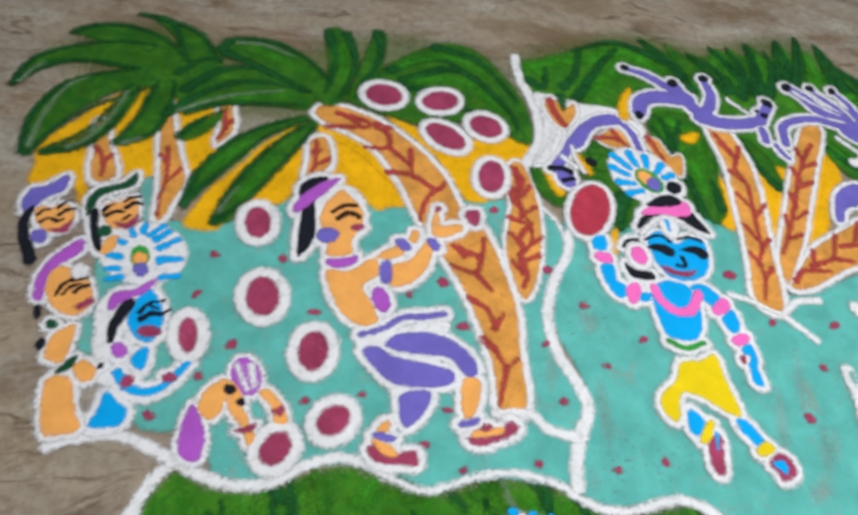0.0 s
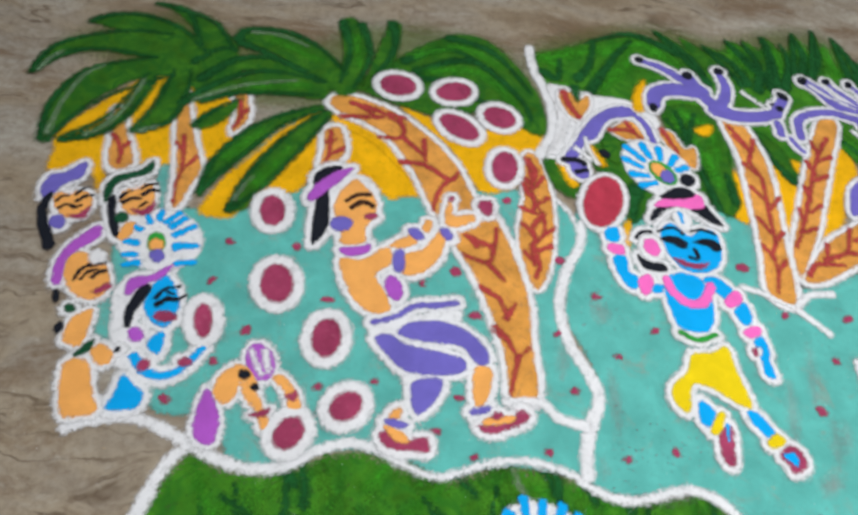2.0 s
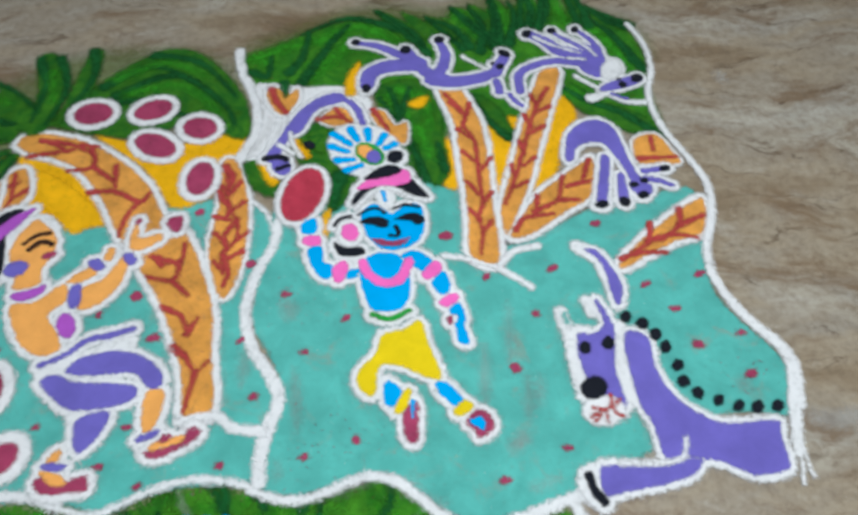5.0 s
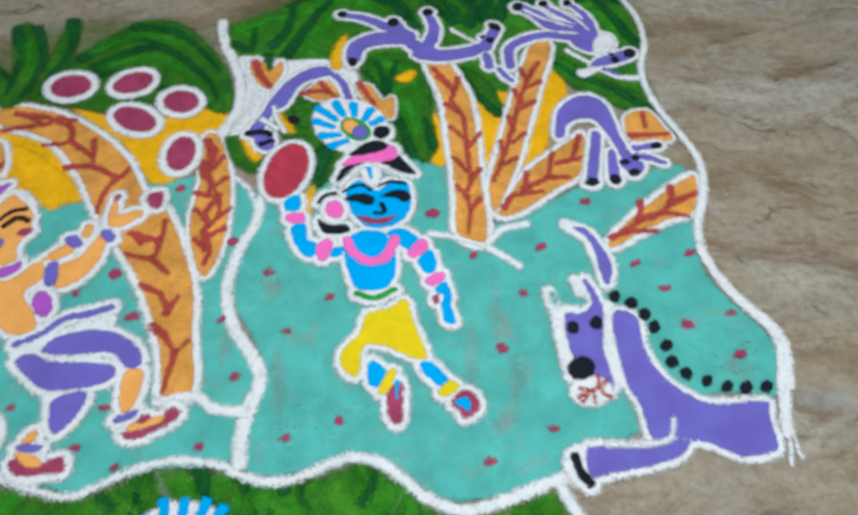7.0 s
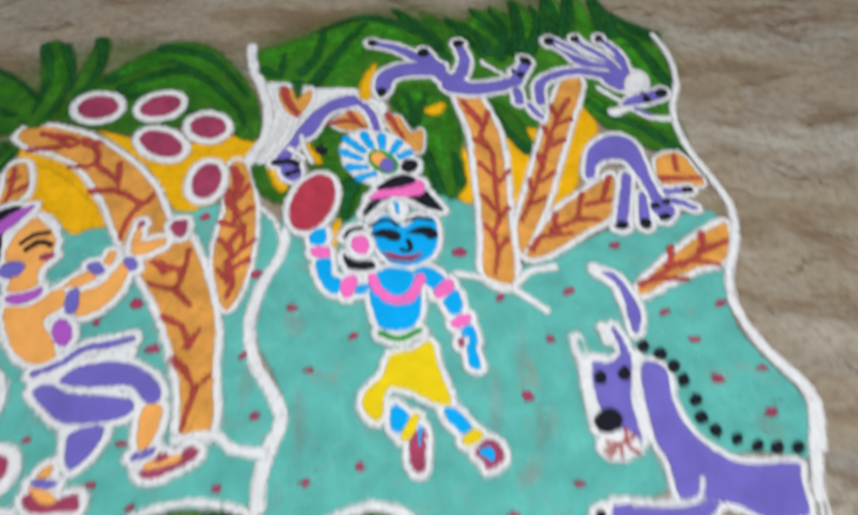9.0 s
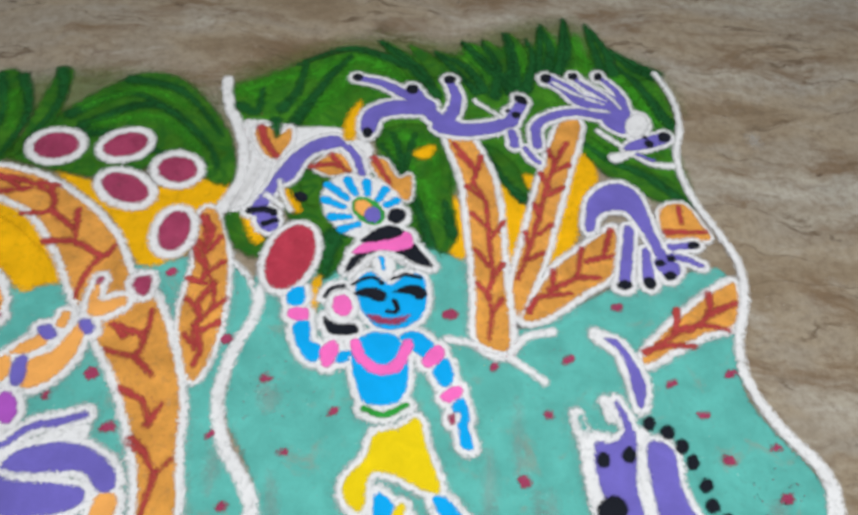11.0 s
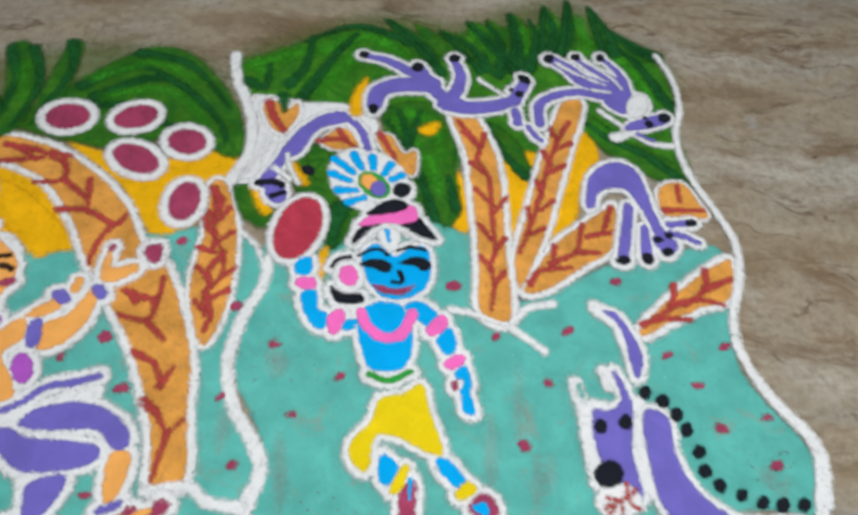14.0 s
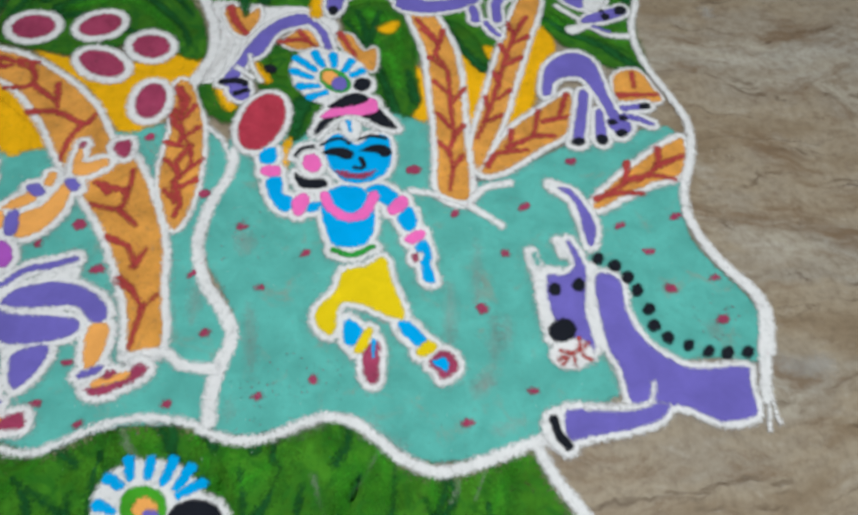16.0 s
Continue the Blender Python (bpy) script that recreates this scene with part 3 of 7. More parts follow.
heap("leaf_stroke", [stroke(0.013, (-.496, .657), (-.444, .718), (-.411, .826), end=.004)], DARK_GREEN, 6, palm, fringe=0.003)
heap("leaf_stroke", [stroke(0.013, (-.395, .694), (-.345, .724), (-.336, .798), (-.343, .851), end=.004)], DARK_GREEN, 6, palm, fringe=0.003)
heap("leaf_stroke", [stroke(0.011, (-.395, .699), (-.376, .770), (-.370, .846), end=.004)], DARK_GREEN, 6, palm, fringe=0.003)
heap("leaf_stroke", [stroke(0.013, (-.344, .872), (-.307, .917), (-.279, .920), end=.005)], DARK_GREEN, 6, palm, fringe=0.003)
heap("leaf_stroke", [stroke(0.013, (-.305, .726), (-.280, .766), (-.250, .794), end=.004)], DARK_GREEN, 6, palm, fringe=0.003)
heap("leaf_highlight", [stroke(.007, (-.585, .801), (-.578, .830), (-.563, .851), end=.003)], PALE, 7, palm, fringe=0.003)
heap("leaf_highlight", [stroke(.008, (-.520, .664), (-.522, .704), (-.521, .748), (-.509, .803), (-.486, .829), end=.003)], PALE, 7, palm, fringe=0.003)
heap("leaf_highlight", [stroke(.007, (-.463, .672), (-.441, .694), (-.421, .742), (-.411, .810), end=.003)], PALE, 7, palm, fringe=0.003)
heap("leaf_highlight", [stroke(.007, (-.383, .696), (-.361, .709), end=.003)], PALE, 7, palm, fringe=0.003)
heap("outline", palm_s, WHITE, 3, palm, "thick white powder outline", grow=.010, cell=0.0032, fringe=0.004)
heap("dust_rim", palm_s, DUST, 1.4, palm, "thin grey dust along the outline", grow=.011, cell=0.0046, fringe=0.006)
palm = thing("palm_tree", .121, .662, "leaning orange powder palm with dark green leaves", "powder palm")
palm_s = [area((-.095, .824), (-.074, .846), (.000, .829), (.072, .785), (.133, .720), (.169, .650), (.206, .614), (.237, .544), (.258, .469), (.263, .397), (.270, .316), (.234, .310), (.226, .366), (.205, .434), (.181, .491), (.151, .542), (.105, .614), (.071, .683), (.018, .757), (-.033, .789), (-.073, .803))]
palm_p = heap("trunk", palm_s, BARK, 4, palm)
heap("vein", [stroke(.012, (-.057, .828), (-.008, .818), (.028, .798), end=.007)], VEIN, 5, palm_p)
heap("vein", [stroke(.011, (-.070, .793), (.003, .804), end=.007)], VEIN, 5, palm_p)
heap("vein", [stroke(.011, (.030, .808), (.040, .764), (.001, .757), end=.006)], VEIN, 5, palm_p)
heap("vein", [stroke(.011, (.041, .762), (.078, .730), end=.007)], VEIN, 5, palm_p)
heap("vein", [stroke(.010, (.077, .763), (.084, .703), end=.006)], VEIN, 5, palm_p)
heap("vein", [stroke(.011, (.043, .707), (.084, .707), (.126, .683), (.140, .702), end=.007)], VEIN, 5, palm_p)
heap("vein", [stroke(.010, (.126, .683), (.110, .655), (.103, .617), end=.006)], VEIN, 5, palm_p)
heap("vein", [stroke(.010, (.160, .574), (.202, .560), (.207, .596), end=.006)], VEIN, 5, palm_p)
heap("vein", [stroke(.009, (.204, .562), (.196, .528), (.156, .537), end=.005)], VEIN, 5, palm_p)
heap("vein", [stroke(.010, (.194, .528), (.220, .500), end=.006)], VEIN, 5, palm_p)
heap("vein", [stroke(.009, (.186, .482), (.214, .466), (.226, .436), end=.005)], VEIN, 5, palm_p)
heap("vein", [stroke(.009, (.225, .434), (.239, .462), end=.005)], VEIN, 5, palm_p)
heap("vein", [stroke(.008, (.209, .418), (.226, .401), (.243, .375), (.260, .391), end=.005)], VEIN, 5, palm_p)
heap("vein", [stroke(.008, (.243, .375), (.233, .317), end=.005)], VEIN, 5, palm_p)
heap("vein", [stroke(.011, (.012, .814), (.041, .809), end=.007)], VEIN, 5, palm_p)
heap("vein", [stroke(.011, (-.037, .822), (-.008, .799), end=.007)], VEIN, 5, palm_p)
heap("vein", [stroke(.010, (.176, .556), (.166, .570), end=.006)], VEIN, 5, palm_p)
heap("vein", [stroke(.009, (.226, .401), (.206, .411), end=.005)], VEIN, 5, palm_p)
palm_n = [area((-.092, .755), (-.067, .763), (-.054, .710), (-.076, .672), (-.087, .677), (-.087, .716))]
palm_p = heap("trunk", palm_n, BARK, 4, palm)
palm_s = palm_s + palm_n
heap("vein", [stroke(.008, (-.082, .754), (-.077, .705), (-.081, .678), end=.005)], VEIN, 5, palm_p)
heap("vein", [stroke(.008, (-.056, .719), (-.076, .700), end=.005)], VEIN, 5, palm_p)
heap("vein", [stroke(.008, (-.085, .729), (-.072, .737), end=.005)], VEIN, 5, palm_p)
heap("frond", [area((-.284, .945), (-.279, .975), (-.223, .989), (-.159, .972), (-.091, .925), (-.076, .856), (-.142, .871), (-.210, .923))], GREEN, 5, palm, fringe=0.0035)
heap("frond", [area((-.325, .834), (-.281, .890), (-.218, .912), (-.140, .893), (-.099, .851), (-.180, .870), (-.257, .869))], GREEN, 5, palm, fringe=0.0035)
heap("frond", [area((-.337, .771), (-.318, .808), (-.271, .845), (-.202, .880), (-.108, .878), (-.106, .829), (-.171, .823), (-.245, .813), (-.303, .784))], GREEN, 5, palm, fringe=0.0035)
heap("frond", [area((-.110, .812), (-.153, .791), (-.202, .754), (-.237, .709), (-.257, .662), (-.265, .614), (-.261, .581), (-.247, .612), (-.223, .650), (-.197, .690), (-.169, .741), (-.131, .778), (-.103, .801))], GREEN, 5, palm, fringe=0.0035)
heap("frond", [area((-.099, .802), (-.130, .768), (-.155, .731), (-.179, .689), (-.198, .638), (-.209, .591), (-.213, .557), (-.187, .568), (-.169, .608), (-.145, .658), (-.119, .710), (-.100, .758), (-.086, .793))], GREEN, 5, palm, fringe=0.0035)
heap("frond", [area((-.108, 1.043), (-.078, 1.055), (-.044, .997), (-.041, .928), (-.056, .853), (-.095, .852), (-.089, .948))], GREEN, 5, palm, fringe=0.0035)
heap("frond", [area((-.014, 1.057), (.009, 1.056), (.009, .985), (.000, .922), (-.043, .863), (-.033, .945))], GREEN, 5, palm, fringe=0.0035)
heap("leaf_mass", [area((-.054, .874), (-.011, .934), (.035, .990), (.094, 1.043), (.137, 1.061), (.192, 1.043), (.246, .980), (.285, .906), (.292, .820), (.256, .823), (.195, .871), (.156, .845), (.098, .825), (.039, .837), (-.032, .858))], GREEN, 4, palm, fringe=0.006)
heap("leaf_stroke", [stroke(0.021, (-.283, .949), (-.272, .978), (-.203, .989), (-.137, .961), (-.083, .905), end=.005)], DARK_GREEN, 6, palm, fringe=0.003)
heap("leaf_stroke", [stroke(0.019, (-.273, .939), (-.209, .915), (-.122, .868), end=.005)], DARK_GREEN, 6, palm, fringe=0.003)
heap("leaf_stroke", [stroke(0.020, (-.320, .835), (-.273, .895), (-.208, .911), (-.112, .870), end=.005)], DARK_GREEN, 6, palm, fringe=0.003)
heap("leaf_stroke", [stroke(0.018, (-.336, .771), (-.295, .826), (-.220, .876), (-.112, .870), end=.004)], DARK_GREEN, 6, palm, fringe=0.003)
heap("leaf_stroke", [stroke(0.018, (-.307, .783), (-.236, .817), (-.116, .834), end=.004)], DARK_GREEN, 6, palm, fringe=0.003)
heap("leaf_stroke", [stroke(.012, (-.260, .587), (-.255, .658), (-.201, .749), (-.112, .808), end=.005)], DARK_GREEN, 6, palm, fringe=0.003)
heap("leaf_stroke", [stroke(.011, (-.260, .590), (-.226, .652), (-.173, .739), (-.107, .801), end=.005)], DARK_GREEN, 6, palm, fringe=0.003)
heap("leaf_stroke", [stroke(.012, (-.211, .563), (-.196, .636), (-.154, .727), (-.100, .796), end=.005)], DARK_GREEN, 6, palm, fringe=0.003)
heap("leaf_stroke", [stroke(.011, (-.208, .562), (-.171, .610), (-.121, .711), (-.091, .786), end=.005)], DARK_GREEN, 6, palm, fringe=0.003)
heap("leaf_stroke", [stroke(0.020, (-.103, 1.041), (-.078, .966), (-.084, .876), end=.005)], DARK_GREEN, 6, palm, fringe=0.003)
heap("leaf_stroke", [stroke(0.020, (-.066, 1.041), (-.040, .959), (-.058, .867), end=.005)], DARK_GREEN, 6, palm, fringe=0.003)
heap("leaf_stroke", [stroke(0.020, (-.009, 1.059), (.003, .991), (-.027, .894), end=.005)], DARK_GREEN, 6, palm, fringe=0.003)
heap("leaf_stroke", [stroke(0.021, (.027, .958), (.107, 1.009), (.193, .962), end=.005)], DARK_GREEN, 6, palm, fringe=0.003)
heap("leaf_stroke", [stroke(0.020, (.050, .932), (.151, .984), (.246, .898), (.266, .846), end=.005)], DARK_GREEN, 6, palm, fringe=0.003)
heap("leaf_stroke", [stroke(0.021, (.105, 1.041), (.192, 1.016), (.267, .917), end=.005)], DARK_GREEN, 6, palm, fringe=0.003)
heap("leaf_stroke", [stroke(0.020, (.012, .909), (.092, .918), (.175, .877), (.246, .856), end=.005)], DARK_GREEN, 6, palm, fringe=0.003)
heap("fresh_stroke", [stroke(.015, (.046, .977), (.128, 1.018), (.204, .979), end=.008)], FRESH, 6.5, palm, fringe=0.003)
heap("fresh_stroke", [stroke(.015, (.070, .936), (.162, .955), (.236, .882), end=.007)], FRESH, 6.5, palm, fringe=0.003)
heap("fresh_stroke", [stroke(.015, (-.217, .959), (-.131, .924), end=.007)], FRESH, 6.5, palm, fringe=0.003)
heap("fresh_stroke", [stroke(.014, (-.239, .830), (-.138, .853), end=.007)], FRESH, 6.5, palm, fringe=0.003)
heap("fresh_stroke", [stroke(.012, (-.236, .665), (-.196, .729), end=.006)], FRESH, 6.5, palm, fringe=0.003)
heap("fresh_stroke", [stroke(.012, (-.181, .619), (-.144, .697), end=.006)], FRESH, 6.5, palm, fringe=0.003)
heap("fresh_stroke", [stroke(.014, (-.071, .999), (-.056, .925), end=.007)], FRESH, 6.5, palm, fringe=0.003)
heap("leaf_highlight", [stroke(.007, (-.261, .973), (-.211, .976), (-.156, .957), end=.004)], PALE, 7, palm, fringe=0.003)
heap("leaf_highlight", [stroke(.005, (-.219, .647), (-.193, .688), (-.166, .738), (-.146, .757), end=.003)], PALE, 7, palm, fringe=0.003)
heap("leaf_highlight", [stroke(.005, (-.206, .584), (-.199, .607), (-.188, .634), end=.003)], PALE, 7, palm, fringe=0.003)
heap("leaf_highlight", [stroke(.007, (-.320, .781), (-.249, .831), (-.160, .863), end=.003)], PALE, 7, palm, fringe=0.003)
heap("outline", palm_s, WHITE, 3, palm, "thick white powder outline", grow=.011, cell=0.0032, fringe=0.004)
heap("dust_rim", palm_s, DUST, 1.4, palm, "thin grey dust along the outline", grow=.013, cell=0.0046, fringe=0.006)
palm = thing("bare_palm", .125, .661, "slim orange powder palm stem with red veins", "powder palm")
palm_s = [area((.251, .757), (.275, .761), (.297, .686), (.301, .618), (.293, .542), (.276, .494), (.261, .507), (.244, .582), (.253, .667))]
palm_p = heap("trunk", palm_s, BARK, 4, palm)
heap("vein", [stroke(.010, (.254, .754), (.263, .728), end=.006)], VEIN, 5, palm_p)
heap("vein", [stroke(.009, (.267, .729), (.272, .703), end=.006)], VEIN, 5, palm_p)
heap("vein", [stroke(.009, (.255, .708), (.265, .690), end=.006)], VEIN, 5, palm_p)
heap("vein", [stroke(.008, (.260, .752), (.269, .669), (.282, .637), (.286, .599), (.265, .569), (.269, .534), end=.005)], VEIN, 5, palm_p)
heap("vein", [stroke(.009, (.248, .645), (.278, .634), end=.006)], VEIN, 5, palm_p)
heap("vein", [stroke(.009, (.286, .597), (.302, .611), end=.005)], VEIN, 5, palm_p)
heap("vein", [stroke(.009, (.248, .701), (.269, .671), end=.006)], VEIN, 5, palm_p)
heap("vein", [stroke(.013, (.259, .748), (.272, .725), (.266, .700), end=.009)], VEIN, 5, palm_p)
heap("vein", [stroke(.010, (.284, .716), (.270, .690), end=.007)], VEIN, 5, palm_p)
heap("vein", [stroke(.010, (.255, .684), (.270, .662), (.264, .640), end=.008)], VEIN, 5, palm_p)
heap("vein", [stroke(.009, (.293, .672), (.272, .652), end=.006)], VEIN, 5, palm_p)
heap("vein", [stroke(.010, (.283, .637), (.266, .606), (.272, .580), end=.008)], VEIN, 5, palm_p)
heap("vein", [stroke(.009, (.250, .612), (.268, .594), end=.006)], VEIN, 5, palm_p)
heap("vein", [stroke(.009, (.296, .575), (.272, .562), end=.006)], VEIN, 5, palm_p)
heap("vein", [stroke(.010, (.266, .568), (.276, .536), (.270, .512), end=.006)], VEIN, 5, palm_p)
heap("vein", [stroke(.008, (.254, .556), (.270, .540), end=.006)], VEIN, 5, palm_p)
heap("outline", palm_s, WHITE, 3, palm, "thick white powder outline", grow=.008, cell=0.0032, fringe=0.004)
heap("dust_rim", palm_s, DUST, 1.4, palm, "thin grey dust along the outline", grow=.009, cell=0.0046, fringe=0.006)

# palm trees: right scene
stem = thing("bare_palm", .148, .664, "orange powder palm stem with red branching veins", "powder palm")
stem_s = [area((.633, .938), (.665, .945), (.697, .853), (.704, .790), (.701, .714), (.697, .634), (.691, .528), (.649, .540), (.654, .616), (.656, .693), (.656, .767), (.654, .835))]
stem_p = heap("trunk", stem_s, BARK, 5, stem)
heap("vein", [stroke(.009, (.646, .907), (.676, .853), (.671, .823), (.686, .784), (.684, .735), (.682, .683), (.681, .644), (.670, .616), (.674, .588), (.664, .546), end=.006)], VEIN, 5.6, stem_p)
heap("vein", [stroke(.010, (.652, .885), (.672, .856), end=.007)], VEIN, 5.6, stem_p)
heap("vein", [stroke(.010, (.688, .881), (.674, .835), end=.007)], VEIN, 5.6, stem_p)
heap("vein", [stroke(.010, (.658, .817), (.685, .789), end=.006)], VEIN, 5.6, stem_p)
heap("vein", [stroke(.009, (.661, .762), (.686, .730), end=.006)], VEIN, 5.6, stem_p)
heap("vein", [stroke(.009, (.709, .746), (.686, .714), end=.006)], VEIN, 5.6, stem_p)
heap("vein", [stroke(.009, (.662, .693), (.683, .654), end=.006)], VEIN, 5.6, stem_p)
heap("vein", [stroke(.009, (.699, .668), (.681, .644), end=.006)], VEIN, 5.6, stem_p)
heap("vein", [stroke(.009, (.658, .635), (.673, .611), end=.006)], VEIN, 5.6, stem_p)
heap("vein", [stroke(.008, (.690, .606), (.674, .586), end=.005)], VEIN, 5.6, stem_p)
heap("outline", stem_s, WHITE, 4.4, stem, "thick white powder outline", grow=.011, cell=0.0032, fringe=0.004)
heap("dust_rim", stem_s, DUST, 1.4, stem, "thin grey dust along the outline", grow=.013, cell=0.0046, fringe=0.006)
stem = thing("bare_palm", .169, .668, "orange powder palm stem with red branching veins", "powder palm")
stem_s = [area((.838, .963), (.873, .958), (.826, .837), (.786, .735), (.761, .673), (.721, .595), (.709, .580), (.711, .634), (.740, .714), (.780, .825))]
stem_p = heap("trunk", stem_s, BARK, 5, stem)
heap("vein", [stroke(.009, (.840, .914), (.812, .867), (.789, .813), (.764, .746), (.743, .693), (.718, .642), end=.006)], VEIN, 5.6, stem_p)
heap("vein", [stroke(.011, (.804, .900), (.813, .871), end=.007)], VEIN, 5.6, stem_p)
heap("vein", [stroke(.010, (.836, .866), (.806, .849), end=.007)], VEIN, 5.6, stem_p)
heap("vein", [stroke(.010, (.785, .845), (.792, .813), end=.007)], VEIN, 5.6, stem_p)
heap("vein", [stroke(.010, (.815, .816), (.784, .796), end=.007)], VEIN, 5.6, stem_p)
heap("vein", [stroke(.010, (.765, .779), (.770, .751), end=.006)], VEIN, 5.6, stem_p)
heap("vein", [stroke(.010, (.786, .741), (.761, .722), end=.006)], VEIN, 5.6, stem_p)
heap("vein", [stroke(.010, (.742, .725), (.745, .698), end=.006)], VEIN, 5.6, stem_p)
heap("vein", [stroke(.009, (.764, .688), (.740, .676), end=.006)], VEIN, 5.6, stem_p)
heap("outline", stem_s, WHITE, 4.4, stem, "thick white powder outline", grow=.010, cell=0.0032, fringe=0.004)
heap("dust_rim", stem_s, DUST, 1.4, stem, "thin grey dust along the outline", grow=.011, cell=0.0046, fringe=0.006)
stem = thing("bare_palm", .184, .667, "orange powder palm stem with red branching veins", "powder palm")
stem_s = [area((.717, .576), (.743, .615), (.780, .661), (.820, .691), (.873, .729), (.887, .729), (.871, .657), (.815, .619), (.767, .587), (.736, .573))]
stem_p = heap("trunk", stem_s, BARK, 5, stem)
heap("vein", [stroke(.010, (.728, .587), (.746, .610), (.793, .616), end=.007)], VEIN, 5.6, stem_p)
heap("vein", [stroke(.010, (.763, .622), (.811, .643), (.843, .643), end=.007)], VEIN, 5.6, stem_p)
heap("vein", [stroke(.010, (.775, .655), (.767, .624), end=.007)], VEIN, 5.6, stem_p)
heap("vein", [stroke(.010, (.826, .695), (.810, .647), end=.007)], VEIN, 5.6, stem_p)
heap("vein", [stroke(.010, (.830, .673), (.873, .683), end=.007)], VEIN, 5.6, stem_p)
heap("vein", [stroke(.010, (.879, .730), (.858, .683), end=.007)], VEIN, 5.6, stem_p)
heap("outline", stem_s, WHITE, 4.4, stem, "thick white powder outline", grow=.010, cell=0.0032, fringe=0.004)
heap("dust_rim", stem_s, DUST, 1.4, stem, "thin grey dust along the outline", grow=.011, cell=0.0046, fringe=0.006)
stem = thing("bare_palm", .201, .665, "orange powder palm stem with red branching veins", "powder palm")
stem_s = [area((.879, .511), (.923, .551), (.981, .594), (1.026, .622), (1.055, .631), (1.035, .566), (.981, .548), (.925, .523), (.889, .505))]
stem_p = heap("trunk", stem_s, BARK, 5, stem)
heap("vein", [stroke(.011, (.884, .520), (.918, .530), (.960, .528), end=.007)], VEIN, 5.6, stem_p)
heap("vein", [stroke(.011, (.949, .587), (.936, .550), (.909, .531), end=.007)], VEIN, 5.6, stem_p)
heap("vein", [stroke(.011, (.936, .550), (.980, .562), (1.019, .553), end=.007)], VEIN, 5.6, stem_p)
heap("vein", [stroke(.011, (1.007, .614), (.996, .579), (.959, .552), end=.007)], VEIN, 5.6, stem_p)
heap("vein", [stroke(.012, (.996, .579), (1.045, .598), end=.008)], VEIN, 5.6, stem_p)
heap("outline", stem_s, WHITE, 4.4, stem, "thick white powder outline", grow=.011, cell=0.0032, fringe=0.004)
heap("dust_rim", stem_s, DUST, 1.4, stem, "thin grey dust along the outline", grow=.012, cell=0.0046, fringe=0.006)
stem = thing("bare_palm", .208, .665, "small orange powder trunk piece with red veins", "powder palm")
stem_s = [area((.972, .773), (1.015, .784), (1.033, .744), (1.038, .714), (.971, .713))]
stem_p = heap("trunk", stem_s, BARK, 5, stem)
heap("vein", [stroke(.011, (.970, .728), (1.037, .728), end=.007)], VEIN, 5.6, stem_p)
heap("vein", [stroke(.011, (1.004, .775), (1.000, .746), end=.007)], VEIN, 5.6, stem_p)
heap("outline", stem_s, WHITE, 4.4, stem, "thick white powder outline", grow=.006, cell=0.0032, fringe=0.004)
heap("dust_rim", stem_s, DUST, 1.4, stem, "thin grey dust along the outline", grow=.008, cell=0.0046, fringe=0.006)
stem = thing("bare_palm", .209, .668, "small orange powder trunk piece with red veins", "powder palm")
stem_s = [area((.319, .930), (.337, .939), (.360, .922), (.375, .937), (.376, .910), (.358, .874), (.341, .874), (.327, .897))]
stem_p = heap("trunk", stem_s, BARK, 5, stem)
heap("vein", [stroke(.015, (.327, .936), (.339, .900), (.355, .874), end=.010)], VEIN, 5.6, stem_p)
heap("outline", stem_s, WHITE, 4.4, stem, "thick white powder outline", grow=.008, cell=0.0032, fringe=0.004)
heap("dust_rim", stem_s, DUST, 1.4, stem, "thin grey dust along the outline", grow=.009, cell=0.0046, fringe=0.006)
stem = thing("bare_palm", .212, .670, "small orange powder trunk piece with red veins", "powder palm")
stem_s = [area((.417, .852), (.436, .878), (.458, .881), (.478, .843), (.462, .836), (.436, .838))]
stem_p = heap("trunk", stem_s, BARK, 5, stem)
heap("vein", [stroke(.010, (.412, .854), (.446, .859), (.472, .841), end=.007)], VEIN, 5.6, stem_p)
heap("vein", [stroke(.010, (.443, .880), (.458, .857), end=.007)], VEIN, 5.6, stem_p)
heap("outline", stem_s, WHITE, 4.4, stem, "thick white powder outline", grow=.005, cell=0.0032, fringe=0.004)
heap("dust_rim", stem_s, DUST, 1.4, stem, "thin grey dust along the outline", grow=.006, cell=0.0046, fringe=0.006)
stem = thing("bare_palm", .215, .671, "small orange powder trunk piece with red veins", "powder palm")
stem_s = [area((.506, .865), (.528, .870), (.549, .833), (.569, .839), (.566, .790), (.540, .797), (.521, .827))]
stem_p = heap("trunk", stem_s, BARK, 5, stem)
heap("vein", [stroke(.011, (.511, .873), (.525, .844), (.535, .819), end=.007)], VEIN, 5.6, stem_p)
heap("outline", stem_s, WHITE, 4.4, stem, "thick white powder outline", grow=.005, cell=0.0032, fringe=0.004)
heap("dust_rim", stem_s, DUST, 1.4, stem, "thin grey dust along the outline", grow=.006, cell=0.0046, fringe=0.006)
crownr = thing("leaf_cluster", .295, .727, "dark green powder leaf strokes above fallen palms", "powder leaves")
heap("leaf_stroke", [stroke(0.007, (.684, 1.167), (.723, 1.100), (.771, 1.037), end=.024)], DARK_GREEN, 4, crownr, fringe=0.003)
